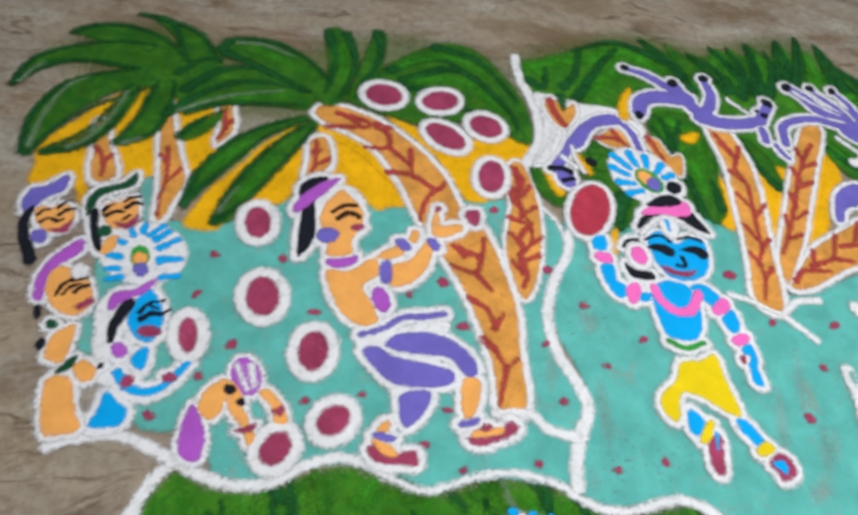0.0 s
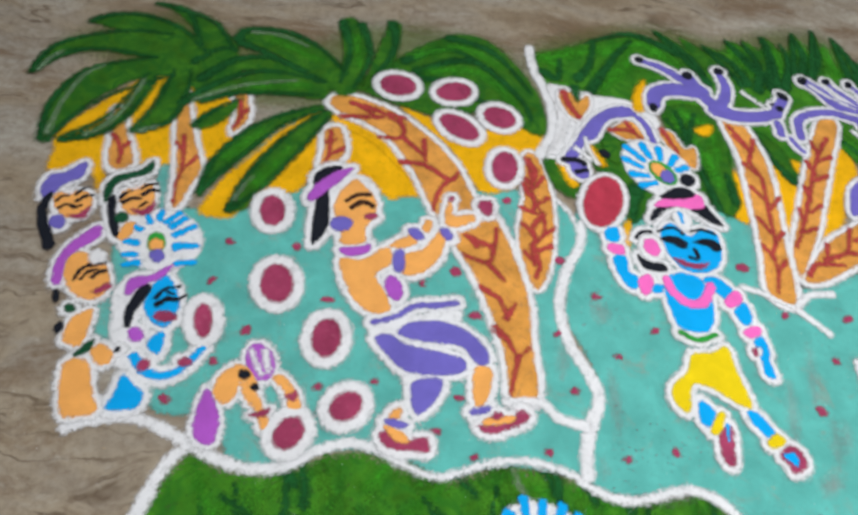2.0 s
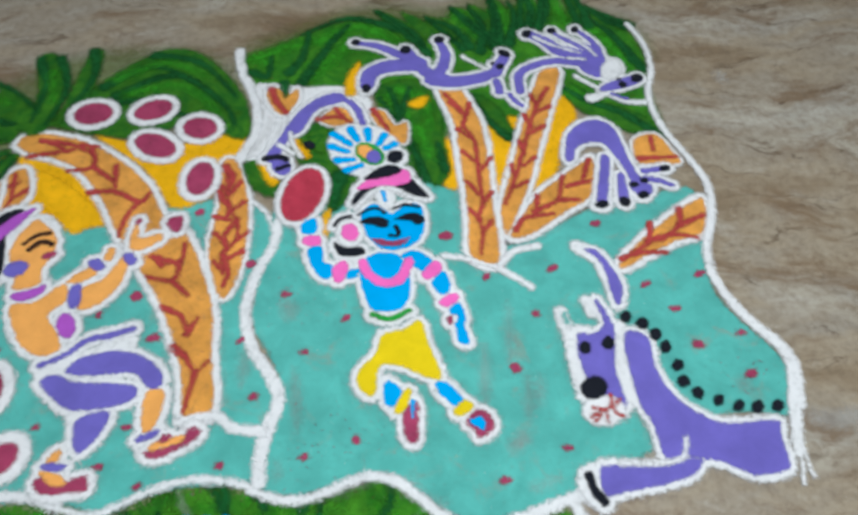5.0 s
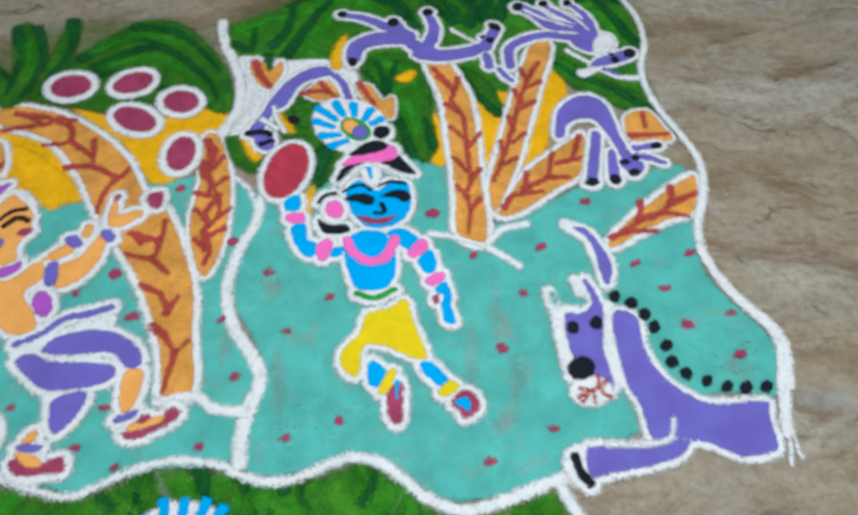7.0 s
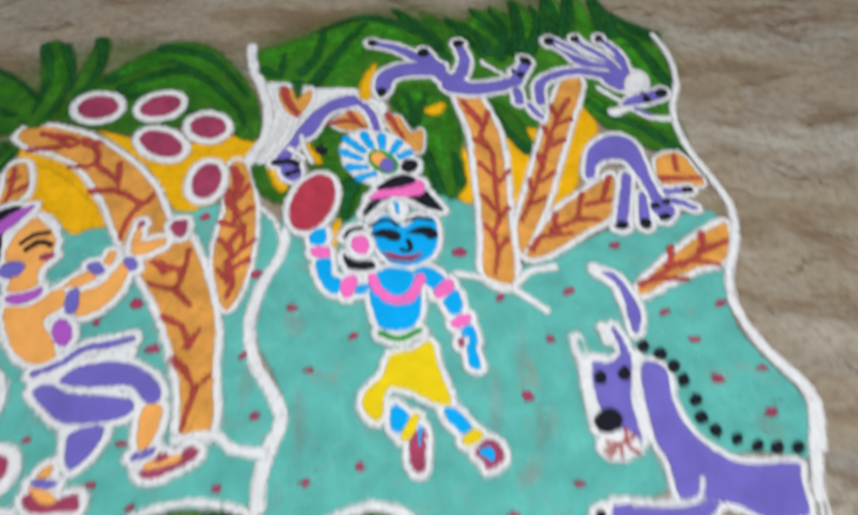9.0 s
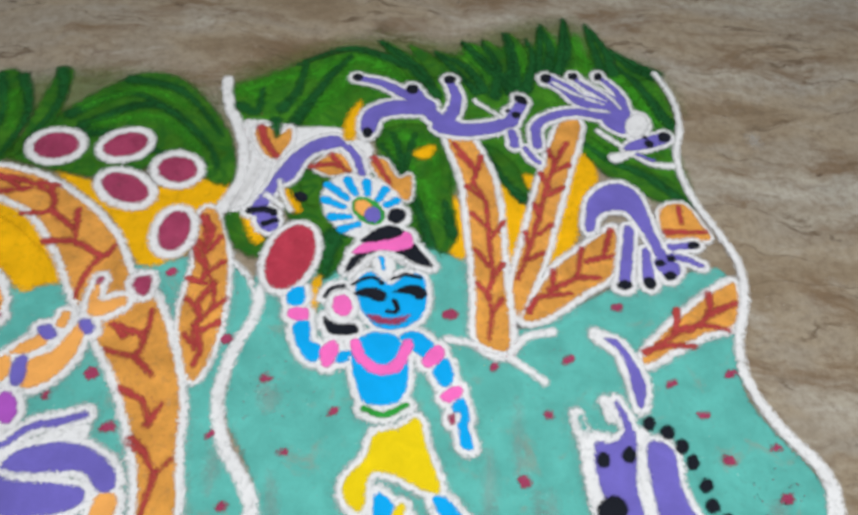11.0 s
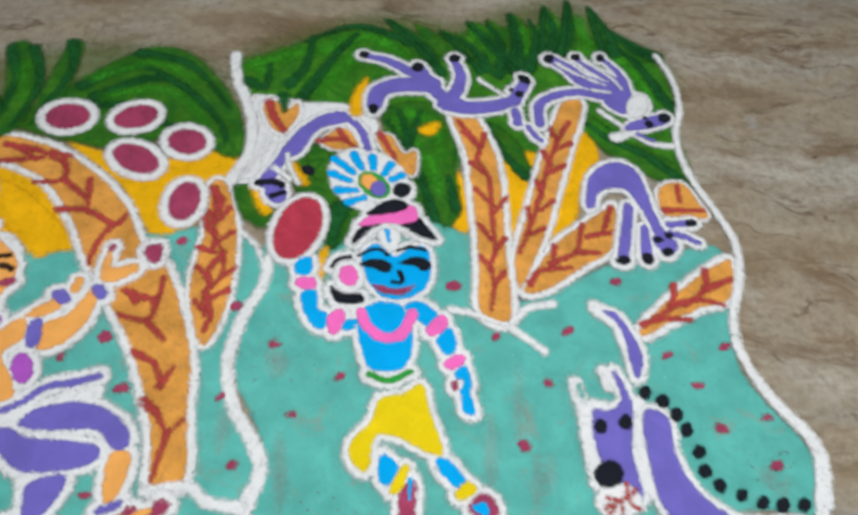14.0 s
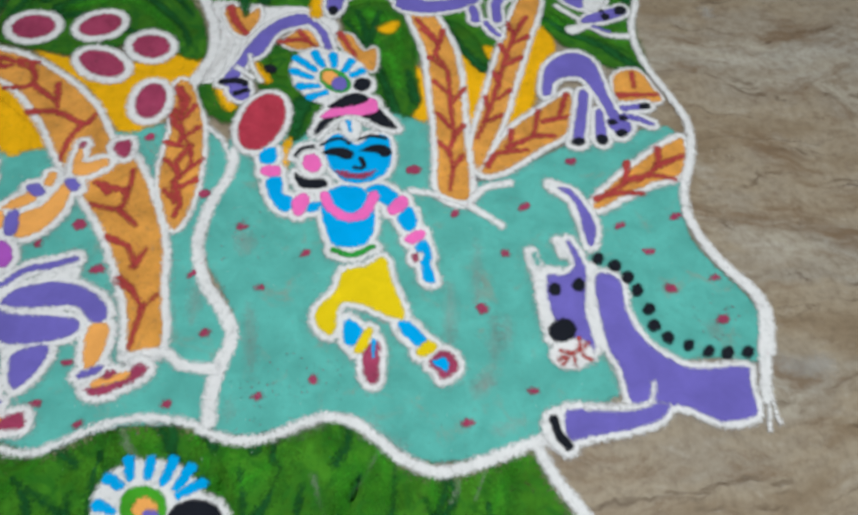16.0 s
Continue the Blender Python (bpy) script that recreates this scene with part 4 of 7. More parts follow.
heap("leaf_stroke", [stroke(0.009, (.892, 1.239), (.884, 1.154), (.850, 1.083), end=.025)], DARK_GREEN, 4, crownr, fringe=0.003)
heap("leaf_stroke", [stroke(0.009, (.939, 1.225), (.961, 1.158), (.962, 1.096), end=.026)], DARK_GREEN, 4, crownr, fringe=0.003)
heap("leaf_stroke", [stroke(0.009, (.841, 1.216), (.852, 1.152), (.828, 1.075), end=.025)], DARK_GREEN, 4, crownr, fringe=0.003)
heap("leaf_stroke", [stroke(0.007, (.534, 1.159), (.597, 1.094), (.621, 1.024), end=.023)], DARK_GREEN, 4, crownr, fringe=0.003)
heap("leaf_stroke", [stroke(0.007, (.396, 1.103), (.384, 1.029), (.358, .981), end=.021)], DARK_GREEN, 4, crownr, fringe=0.003)
heap("leaf_stroke", [stroke(0.009, (.972, 1.158), (1.013, 1.121), (1.048, 1.096), end=.026)], DARK_GREEN, 4, crownr, fringe=0.003)
heap("leaf_stroke", [stroke(0.007, (.382, 1.092), (.474, 1.140), (.577, 1.101), end=.023)], DARK_GREEN, 4, crownr, fringe=0.003)
heap("leaf_stroke", [stroke(0.007, (.634, 1.129), (.683, 1.101), (.711, 1.042), end=.023)], DARK_GREEN, 4, crownr, fringe=0.003)
heap("leaf_stroke", [stroke(0.009, (.767, 1.195), (.773, 1.125), (.757, 1.043), end=.025)], DARK_GREEN, 4, crownr, fringe=0.003)
heap("leaf_stroke", [stroke(0.007, (.721, 1.169), (.744, 1.101), (.730, 1.028), end=.023)], DARK_GREEN, 4, crownr, fringe=0.003)
heap("leaf_stroke", [stroke(0.007, (.474, 1.118), (.435, 1.059), (.381, .950), end=.021)], DARK_GREEN, 4, crownr, fringe=0.003)
heap("leaf_stroke", [stroke(0.006, (.324, 1.027), (.318, .974), (.290, .986), end=.021)], DARK_GREEN, 4, crownr, fringe=0.003)
heap("leaf_stroke", [stroke(0.007, (.978, 1.112), (1.014, 1.039), (1.041, .962), end=.024)], DARK_GREEN, 4, crownr, fringe=0.003)
heap("leaf_stroke", [stroke(0.007, (1.003, 1.082), (1.031, .983), end=.023)], DARK_GREEN, 4, crownr, fringe=0.003)
heap("leaf_stroke", [stroke(0.007, (.808, 1.181), (.814, 1.119), (.787, 1.044), end=.025)], DARK_GREEN, 4, crownr, fringe=0.003)
heap("leaf_stroke", [stroke(0.006, (.544, .929), (.556, .880), (.557, .822), end=.020)], DARK_GREEN, 4, crownr, fringe=0.003)
heap("leaf_stroke", [stroke(0.006, (.581, .930), (.559, .856), (.540, .833), end=.018)], DARK_GREEN, 4, crownr, fringe=0.003)
heap("leaf_stroke", [stroke(0.007, (.858, .935), (.906, .881), (.973, .839), (1.020, .781), end=.021)], DARK_GREEN, 4, crownr, fringe=0.003)
heap("leaf_stroke", [stroke(0.006, (.695, .902), (.719, .836), (.749, .790), end=.019)], DARK_GREEN, 4, crownr, fringe=0.003)
heap("leaf_stroke", [stroke(0.006, (.680, .895), (.700, .824), end=.019)], DARK_GREEN, 4, crownr, fringe=0.003)
heap("leaf_stroke", [stroke(0.006, (.525, .904), (.573, .788), (.592, .704), end=.019)], DARK_GREEN, 4, crownr, fringe=0.003)
heap("leaf_stroke", [stroke(0.006, (.620, .789), (.628, .724), end=.018)], DARK_GREEN, 4, crownr, fringe=0.003)
heap("leaf_stroke", [stroke(0.020, (.351, .952), (.353, .917), end=.009)], DARK_GREEN, 6, crownr, fringe=0.003)
heap("fresh_stroke", [stroke(.029, (.296, 1.025), (.359, 1.055), (.397, 1.071), end=.014)], FRESH, 3.7, crownr, fringe=0.003)
heap("fresh_stroke", [stroke(.032, (.416, 1.072), (.493, 1.112), (.532, 1.091), end=.015)], FRESH, 3.7, crownr, fringe=0.003)
heap("fresh_stroke", [stroke(.032, (.697, 1.144), (.732, 1.086), (.747, 1.043), end=.015)], FRESH, 3.7, crownr, fringe=0.003)
heap("fresh_stroke", [stroke(.032, (.852, 1.184), (.857, 1.121), end=.015)], FRESH, 3.7, crownr, fringe=0.003)
heap("fresh_stroke", [stroke(.032, (.907, 1.187), (.913, 1.109), end=.015)], FRESH, 3.7, crownr, fringe=0.003)
heap("fresh_stroke", [stroke(.033, (.945, 1.110), (.986, 1.052), (1.010, .982), end=.015)], FRESH, 3.7, crownr, fringe=0.003)
heap("fresh_stroke", [stroke(.028, (.563, .923), (.606, .893), (.610, .822), end=.013)], FRESH, 3.7, crownr, fringe=0.003)
heap("fresh_stroke", [stroke(.025, (.592, .822), (.605, .756), end=.011)], FRESH, 3.7, crownr, fringe=0.003)
heap("fresh_stroke", [stroke(.029, (.882, .906), (.939, .857), end=.013)], FRESH, 3.7, crownr, fringe=0.003)
heap("fresh_stroke", [stroke(.028, (.435, 1.004), (.399, .963), end=.013)], FRESH, 3.7, crownr, fringe=0.003)
heap("fresh_stroke", [stroke(.031, (.473, 1.060), (.435, 1.017), (.398, 1.002), end=.014)], FRESH, 3.7, crownr, fringe=0.003)
heap("fresh_stroke", [stroke(.029, (.315, 1.013), (.287, 1.025), end=.013)], FRESH, 3.7, crownr, fringe=0.003)
heap("fresh_stroke", [stroke(.031, (.522, 1.098), (.570, 1.064), end=.014)], FRESH, 3.7, crownr, fringe=0.003)
heap("fresh_stroke", [stroke(.030, (.986, 1.052), (1.017, .969), end=.014)], FRESH, 3.7, crownr, fringe=0.003)
heap("fresh_stroke", [stroke(.032, (.782, 1.149), (.792, 1.074), end=.015)], FRESH, 3.7, crownr, fringe=0.003)
heap("fresh_stroke", [stroke(.026, (.543, .904), (.575, .833), (.580, .766), end=.012)], FRESH, 3.7, crownr, fringe=0.003)
heap("frond", [area((.684, 1.167), (.739, 1.143), (.786, 1.037), (.732, 1.042), (.703, 1.099))], GREEN, 2.9, crownr, fringe=0.0035)
heap("frond", [area((.630, 1.138), (.684, 1.113), (.711, 1.034), (.669, 1.068))], GREEN, 2.9, crownr, fringe=0.0035)
heap("frond", [area((.772, 1.196), (.805, 1.150), (.800, 1.045), (.762, 1.069))], GREEN, 2.9, crownr, fringe=0.0035)
heap("frond", [area((.842, 1.226), (.862, 1.168), (.839, 1.073), (.811, 1.101))], GREEN, 2.9, crownr, fringe=0.0035)
heap("frond", [area((.893, 1.246), (.901, 1.170), (.872, 1.080), (.846, 1.091), (.868, 1.153))], GREEN, 2.9, crownr, fringe=0.0035)
heap("frond", [area((.935, 1.231), (.964, 1.166), (.965, 1.093), (.931, 1.094), (.928, 1.156))], GREEN, 2.9, crownr, fringe=0.0035)
heap("frond", [area((.969, 1.158), (1.013, 1.122), (1.052, 1.095), (.992, 1.079))], GREEN, 2.9, crownr, fringe=0.0035)
heap("frond", [area((.529, 1.163), (.585, 1.126), (.623, 1.045), (.580, 1.067))], GREEN, 2.9, crownr, fringe=0.0035)
heap("frond", [area((.722, 1.177), (.769, 1.132), (.768, 1.051), (.738, 1.093))], GREEN, 2.9, crownr, fringe=0.0035)
heap("frond", [area((.580, 1.157), (.633, 1.118), (.662, 1.040), (.620, 1.073))], GREEN, 2.9, crownr, fringe=0.0035)
heap("leaf_stroke", [stroke(0.007, (.684, 1.167), (.734, 1.101), (.781, 1.037), end=.016)], DARK_GREEN, 4.6, crownr, fringe=0.003)
heap("leaf_stroke", [stroke(0.007, (.772, 1.196), (.779, 1.125), (.774, 1.058), end=.017)], DARK_GREEN, 4.6, crownr, fringe=0.003)
heap("leaf_stroke", [stroke(0.007, (.842, 1.226), (.830, 1.151), (.820, 1.089), end=.017)], DARK_GREEN, 4.6, crownr, fringe=0.003)
heap("leaf_stroke", [stroke(0.009, (.893, 1.246), (.873, 1.153), (.855, 1.091), end=.017)], DARK_GREEN, 4.6, crownr, fringe=0.003)
heap("leaf_stroke", [stroke(0.009, (.935, 1.231), (.939, 1.156), (.942, 1.095), end=.018)], DARK_GREEN, 4.6, crownr, fringe=0.003)
heap("leaf_stroke", [stroke(0.009, (.969, 1.158), (1.000, 1.113), (1.037, 1.087), end=.017)], DARK_GREEN, 4.6, crownr, fringe=0.003)
heap("leaf_stroke", [stroke(0.007, (.529, 1.163), (.577, 1.101), (.604, 1.058), end=.016)], DARK_GREEN, 4.6, crownr, fringe=0.003)
heap("leaf_stroke", [stroke(0.007, (.630, 1.138), (.666, 1.083), (.696, 1.034), end=.016)], DARK_GREEN, 4.6, crownr, fringe=0.003)
heap("frond", [area((.845, .940), (.883, .936), (.935, .882), (1.014, .828), (1.025, .775), (.971, .794), (.898, .844), (.862, .905))], GREEN, 3.2, crownr, fringe=0.004)
heap("frond", [area((.677, .905), (.714, .902), (.746, .860), (.760, .801), (.744, .784), (.713, .824), (.686, .859))], GREEN, 3.2, crownr, fringe=0.004)
heap("frond", [area((.517, .922), (.555, .949), (.620, .944), (.648, .894), (.632, .823), (.637, .735), (.625, .699), (.600, .696), (.580, .766), (.567, .833), (.539, .816), (.524, .868))], GREEN, 3.2, crownr, fringe=0.004)

# round maroon fruits with white rings
fruit = thing("powder_fruit", .294, .728, "round maroon powder fruit with a thick white ring", "powder fruit", "maroon fruits")
fruit_s = [oval(.019, .888, 0.0330, 0.0000, 0.0000, -0.0270)]
heap("core", fruit_s, MAROON, 8, fruit)
heap("ring", fruit_s, WHITE, 7, fruit, "thick white powder outline", grow=.013, cell=0.0032, fringe=0.004)
heap("dust_rim", fruit_s, DUST, 1.4, fruit, "thin grey dust along the outline", grow=.015, cell=0.0046, fringe=0.006)
fruit = thing("powder_fruit", .294, .728, "round maroon powder fruit with a thick white ring", "powder fruit", "maroon fruits")
fruit_s = [oval(.122, .892, 0.0320, 0.0070, 0.0010, -0.0250)]
heap("core", fruit_s, MAROON, 8, fruit)
heap("ring", fruit_s, WHITE, 7, fruit, "thick white powder outline", grow=.013, cell=0.0032, fringe=0.004)
heap("dust_rim", fruit_s, DUST, 1.4, fruit, "thin grey dust along the outline", grow=.015, cell=0.0046, fringe=0.006)
fruit = thing("powder_fruit", .294, .728, "round maroon powder fruit with a thick white ring", "powder fruit", "maroon fruits")
fruit_s = [oval(.136, .805, 0.0350, -0.0180, -0.0070, -0.0230)]
heap("core", fruit_s, MAROON, 8, fruit)
heap("ring", fruit_s, WHITE, 7, fruit, "thick white powder outline", grow=.013, cell=0.0032, fringe=0.004)
heap("dust_rim", fruit_s, DUST, 1.4, fruit, "thin grey dust along the outline", grow=.015, cell=0.0046, fringe=0.006)
fruit = thing("powder_fruit", .294, .728, "round maroon powder fruit with a thick white ring", "powder fruit", "maroon fruits")
fruit_s = [oval(.207, .843, 0.0290, -0.0080, -0.0050, -0.0250)]
heap("core", fruit_s, MAROON, 8, fruit)
heap("ring", fruit_s, WHITE, 7, fruit, "thick white powder outline", grow=.013, cell=0.0032, fringe=0.004)
heap("dust_rim", fruit_s, DUST, 1.4, fruit, "thin grey dust along the outline", grow=.015, cell=0.0046, fringe=0.006)
fruit = thing("powder_fruit", .294, .728, "round maroon powder fruit with a thick white ring", "powder fruit", "maroon fruits")
fruit_s = [oval(.218, .726, 0.0220, 0.0040, 0.0010, -0.0360)]
heap("core", fruit_s, MAROON, 8, fruit)
heap("ring", fruit_s, WHITE, 7, fruit, "thick white powder outline", grow=.013, cell=0.0032, fringe=0.004)
heap("dust_rim", fruit_s, DUST, 1.4, fruit, "thin grey dust along the outline", grow=.015, cell=0.0046, fringe=0.006)
fruit = thing("powder_fruit", .294, .728, "round maroon powder fruit with a thick white ring", "powder fruit", "maroon fruits")
fruit_s = [oval(-.144, .571, 0.0190, 0.0030, 0.0060, -0.0290)]
heap("core", fruit_s, MAROON, 8, fruit)
heap("ring", fruit_s, WHITE, 7, fruit, "thick white powder outline", grow=.015, cell=0.0032, fringe=0.004)
heap("dust_rim", fruit_s, DUST, 1.4, fruit, "thin grey dust along the outline", grow=.016, cell=0.0046, fringe=0.006)
fruit = thing("powder_fruit", .293, .728, "round maroon powder fruit with a thick white ring", "powder fruit", "maroon fruits")
fruit_s = [oval(-.112, .443, 0.0230, 0.0030, 0.0060, -0.0320)]
heap("core", fruit_s, MAROON, 8, fruit)
heap("ring", fruit_s, WHITE, 7, fruit, "thick white powder outline", grow=.016, cell=0.0032, fringe=0.004)
heap("dust_rim", fruit_s, DUST, 1.4, fruit, "thin grey dust along the outline", grow=.017, cell=0.0046, fringe=0.006)
fruit = thing("powder_fruit", .293, .727, "round maroon powder fruit with a thick white ring", "powder fruit", "maroon fruits")
fruit_s = [oval(-.028, .367, 0.0200, -0.0010, 0.0000, -0.0300)]
heap("core", fruit_s, MAROON, 8, fruit)
heap("ring", fruit_s, WHITE, 7, fruit, "thick white powder outline", grow=.016, cell=0.0032, fringe=0.004)
heap("dust_rim", fruit_s, DUST, 1.4, fruit, "thin grey dust along the outline", grow=.017, cell=0.0046, fringe=0.006)
fruit = thing("powder_fruit", .293, .727, "round maroon powder fruit with a thick white ring", "powder fruit", "maroon fruits")
fruit_s = [oval(.013, .271, 0.0160, 0.0170, 0.0130, -0.0130)]
heap("core", fruit_s, MAROON, 8, fruit)
heap("ring", fruit_s, WHITE, 7, fruit, "thick white powder outline", grow=.016, cell=0.0032, fringe=0.004)
heap("dust_rim", fruit_s, DUST, 1.4, fruit, "thin grey dust along the outline", grow=.017, cell=0.0046, fringe=0.006)
fruit = thing("powder_fruit", .293, .726, "round maroon powder fruit with a thick white ring", "powder fruit", "maroon fruits")
fruit_s = [oval(-.054, .227, 0.0130, 0.0190, 0.0140, -0.0110)]
heap("core", fruit_s, MAROON, 8, fruit)
heap("ring", fruit_s, WHITE, 7, fruit, "thick white powder outline", grow=.015, cell=0.0032, fringe=0.004)
heap("dust_rim", fruit_s, DUST, 1.4, fruit, "thin grey dust along the outline", grow=.016, cell=0.0046, fringe=0.006)
fruit = thing("powder_fruit", .292, .726, "round maroon powder fruit with a thick white ring", "powder fruit", "maroon fruits")
fruit_s = [oval(-.198, .370, 0.0120, 0.0010, 0.0060, -0.0260)]
heap("core", fruit_s, MAROON, 8, fruit)
heap("ring", fruit_s, WHITE, 7, fruit, "thick white powder outline", grow=.016, cell=0.0032, fringe=0.004)
heap("dust_rim", fruit_s, DUST, 1.4, fruit, "thin grey dust along the outline", grow=.017, cell=0.0046, fringe=0.006)
fruit = thing("powder_fruit", .292, .726, "round maroon powder fruit with a thick white ring", "powder fruit", "maroon fruits")
fruit_s = [oval(.387, .681, 0.0240, 0.0510, 0.0260, -0.0230)]
heap("core", fruit_s, RED, 9, fruit)
heap("ring", fruit_s, WHITE, 7, fruit, "thick white powder outline", grow=.010, cell=0.0032, fringe=0.004)
heap("dust_rim", fruit_s, DUST, 1.4, fruit, "thin grey dust along the outline", grow=.011, cell=0.0046, fringe=0.006)

# flat figures of the left scene
puller = thing("powder_figure", .267, .694, "flat orange powder figure in violet cloth against a trunk", "powder figure")
puller_s = [area((-.048, .623), (-.040, .639), (-.025, .655), (.000, .634), (.014, .607), (.008, .574), (.001, .558), (.004, .534), (-.031, .527), (-.036, .555), (-.052, .589))]
heap("skin_patch", puller_s, ORANGE, 7, puller)
puller_n = [area((-.093, .649), (-.076, .673), (-.050, .677), (-.066, .646), (-.061, .602), (-.056, .552), (-.075, .518), (-.081, .569), (-.083, .612))]
heap("hair_patch", puller_n, BLACK, 7, puller)
puller_s = puller_s + puller_n
puller_n = [area((-.096, .612), (-.084, .638), (-.061, .664), (-.033, .679), (-.049, .649), (-.068, .623), (-.090, .597))]
heap("head_band", puller_n, PURPLE, 8, puller)
puller_s = puller_s + puller_n
puller_n = [oval(-.036, .563, 0.0170, 0.0030, 0.0020, -0.0140)]
heap("ear_disc", puller_n, VIOLET, 8, puller)
puller_s = puller_s + puller_n
puller_n = [stroke(.008, (-.034, .609), (-.020, .623), (-.002, .627))]
heap("dark_dab", puller_n, BROWN, 8, puller)
puller_s = puller_s + puller_n
puller_n = [stroke(.009, (-.024, .597), (-.010, .611), (.007, .605))]
heap("dark_dab", puller_n, BROWN, 8, puller)
puller_s = puller_s + puller_n
puller_n = [oval(.008, .585, 0.0100, 0.0040, 0.0020, -0.0060)]
heap("red_dab", puller_n, MAROON, 8, puller)
puller_s = puller_s + puller_n
puller_n = [area((-.031, .518), (-.003, .525), (.013, .533), (.012, .517), (-.013, .506), (-.028, .509))]
heap("neck_band", puller_n, PURPLE, 8, puller)
puller_s = puller_s + puller_n
puller_n = [area((-.028, .500), (.004, .503), (.040, .532), (.047, .501), (.027, .479), (.047, .447), (.054, .423), (.031, .414), (.001, .434), (-.020, .468))]
heap("torso_patch", puller_n, ORANGE, 7, puller)
puller_s = puller_s + puller_n
puller_n = [area((.064, .519), (.096, .539), (.119, .579), (.127, .564), (.119, .522), (.092, .491), (.067, .488))]
heap("arm_patch", puller_n, ORANGE, 7, puller)
puller_s = puller_s + puller_n
puller_n = [area((.042, .536), (.077, .562), (.084, .548), (.063, .533))]
heap("arm_patch", puller_n, ORANGE, 7, puller)
puller_s = puller_s + puller_n
puller_n = [area((.089, .574), (.094, .591), (.104, .589), (.101, .569))]
heap("arm_patch", puller_n, ORANGE, 7, puller)
puller_s = puller_s + puller_n
puller_n = [area((.126, .634), (.133, .633), (.136, .609), (.167, .616), (.171, .604), (.142, .586), (.124, .594))]
heap("hand_patch", puller_n, ORANGE, 7, puller)
puller_s = puller_s + puller_n
puller_n = [area((.067, .568), (.081, .573), (.094, .558), (.082, .551))]
heap("arm_band", puller_n, VIOLET, 8, puller)
puller_s = puller_s + puller_n
puller_n = [area((.116, .578), (.130, .580), (.139, .566), (.129, .558))]
heap("arm_band", puller_n, VIOLET, 8, puller)
puller_s = puller_s + puller_n
puller_n = [area((.050, .524), (.064, .527), (.068, .494), (.053, .492))]
heap("arm_band", puller_n, VIOLET, 8, puller)
puller_s = puller_s + puller_n
puller_n = [oval(.056, .460, 0.0110, 0.0070, 0.0090, -0.0190)]
heap("side_disc", puller_n, PURPLE, 8, puller)
puller_s = puller_s + puller_n
puller_n = [oval(.131, .641, 0.0050, 0.0010, 0.0000, -0.0060)]
heap("red_dab", puller_n, MAROON, 8, puller)
puller_s = puller_s + puller_n
puller_n = [area((.175, .642), (.197, .648), (.198, .621), (.185, .619))]
heap("red_dab", puller_n, MAROON, 8, puller)
puller_s = puller_s + puller_n
puller_n = [stroke(.008, (.033, .400), (.063, .413), (.092, .435), (.120, .440), (.149, .448), end=.010)]
heap("waist_cloth", puller_n, VIOLET, 7, puller)
puller_s = puller_s + puller_n
puller_n = [area((.069, .391), (.094, .410), (.142, .414), (.182, .395), (.201, .370), (.195, .353), (.180, .359), (.159, .379), (.120, .379), (.081, .382))]
heap("leg_cloth", puller_n, VIOLET, 7, puller)
puller_s = puller_s + puller_n
puller_n = [area((.037, .375), (.058, .384), (.082, .372), (.137, .365), (.167, .357), (.166, .341), (.131, .331), (.086, .331), (.060, .350))]
heap("leg_cloth", puller_n, VIOLET, 7, puller)
puller_s = puller_s + puller_n
puller_n = [area((.098, .318), (.136, .326), (.135, .303), (.110, .272), (.098, .287))]
heap("leg_cloth", puller_n, VIOLET, 7, puller)
puller_s = puller_s + puller_n
puller_n = [area((.072, .270), (.085, .278), (.085, .263), (.071, .260))]
heap("leg_patch", puller_n, ORANGE, 7, puller)
puller_s = puller_s + puller_n
puller_n = [area((.064, .257), (.077, .262), (.096, .256), (.082, .249))]
heap("ankle_band", puller_n, VIOLET, 8, puller)
puller_s = puller_s + puller_n
puller_n = [area((.060, .237), (.070, .247), (.095, .236), (.122, .241), (.126, .224), (.107, .222), (.082, .221), (.068, .226))]
heap("shoe_patch", puller_n, MAROON, 7, puller)
puller_s = puller_s + puller_n
puller_n = [area((.065, .249), (.081, .249), (.101, .234), (.085, .231))]
heap("shoe_patch", puller_n, ORANGE, 8, puller)
puller_s = puller_s + puller_n
puller_n = [area((.181, .348), (.204, .350), (.206, .331), (.197, .297), (.182, .297))]
heap("leg_patch", puller_n, ORANGE, 7, puller)
puller_s = puller_s + puller_n
puller_n = [area((.177, .284), (.193, .293), (.206, .295), (.201, .285), (.183, .280))]
heap("ankle_band", puller_n, VIOLET, 8, puller)
puller_s = puller_s + puller_n
puller_n = [area((.187, .267), (.203, .270), (.234, .279), (.246, .296), (.258, .284), (.227, .264), (.200, .257))]
heap("shoe_patch", puller_n, MAROON, 7, puller)
puller_s = puller_s + puller_n
puller_n = [area((.194, .273), (.208, .281), (.237, .284), (.232, .275), (.201, .267))]
heap("shoe_patch", puller_n, ORANGE, 8, puller)
puller_s = puller_s + puller_n
puller_n = [oval(.214, .282, 0.0090, 0.0020, 0.0010, -0.0040)]
heap("shoe_dab", puller_n, MAROON, 9, puller)
puller_s = puller_s + puller_n
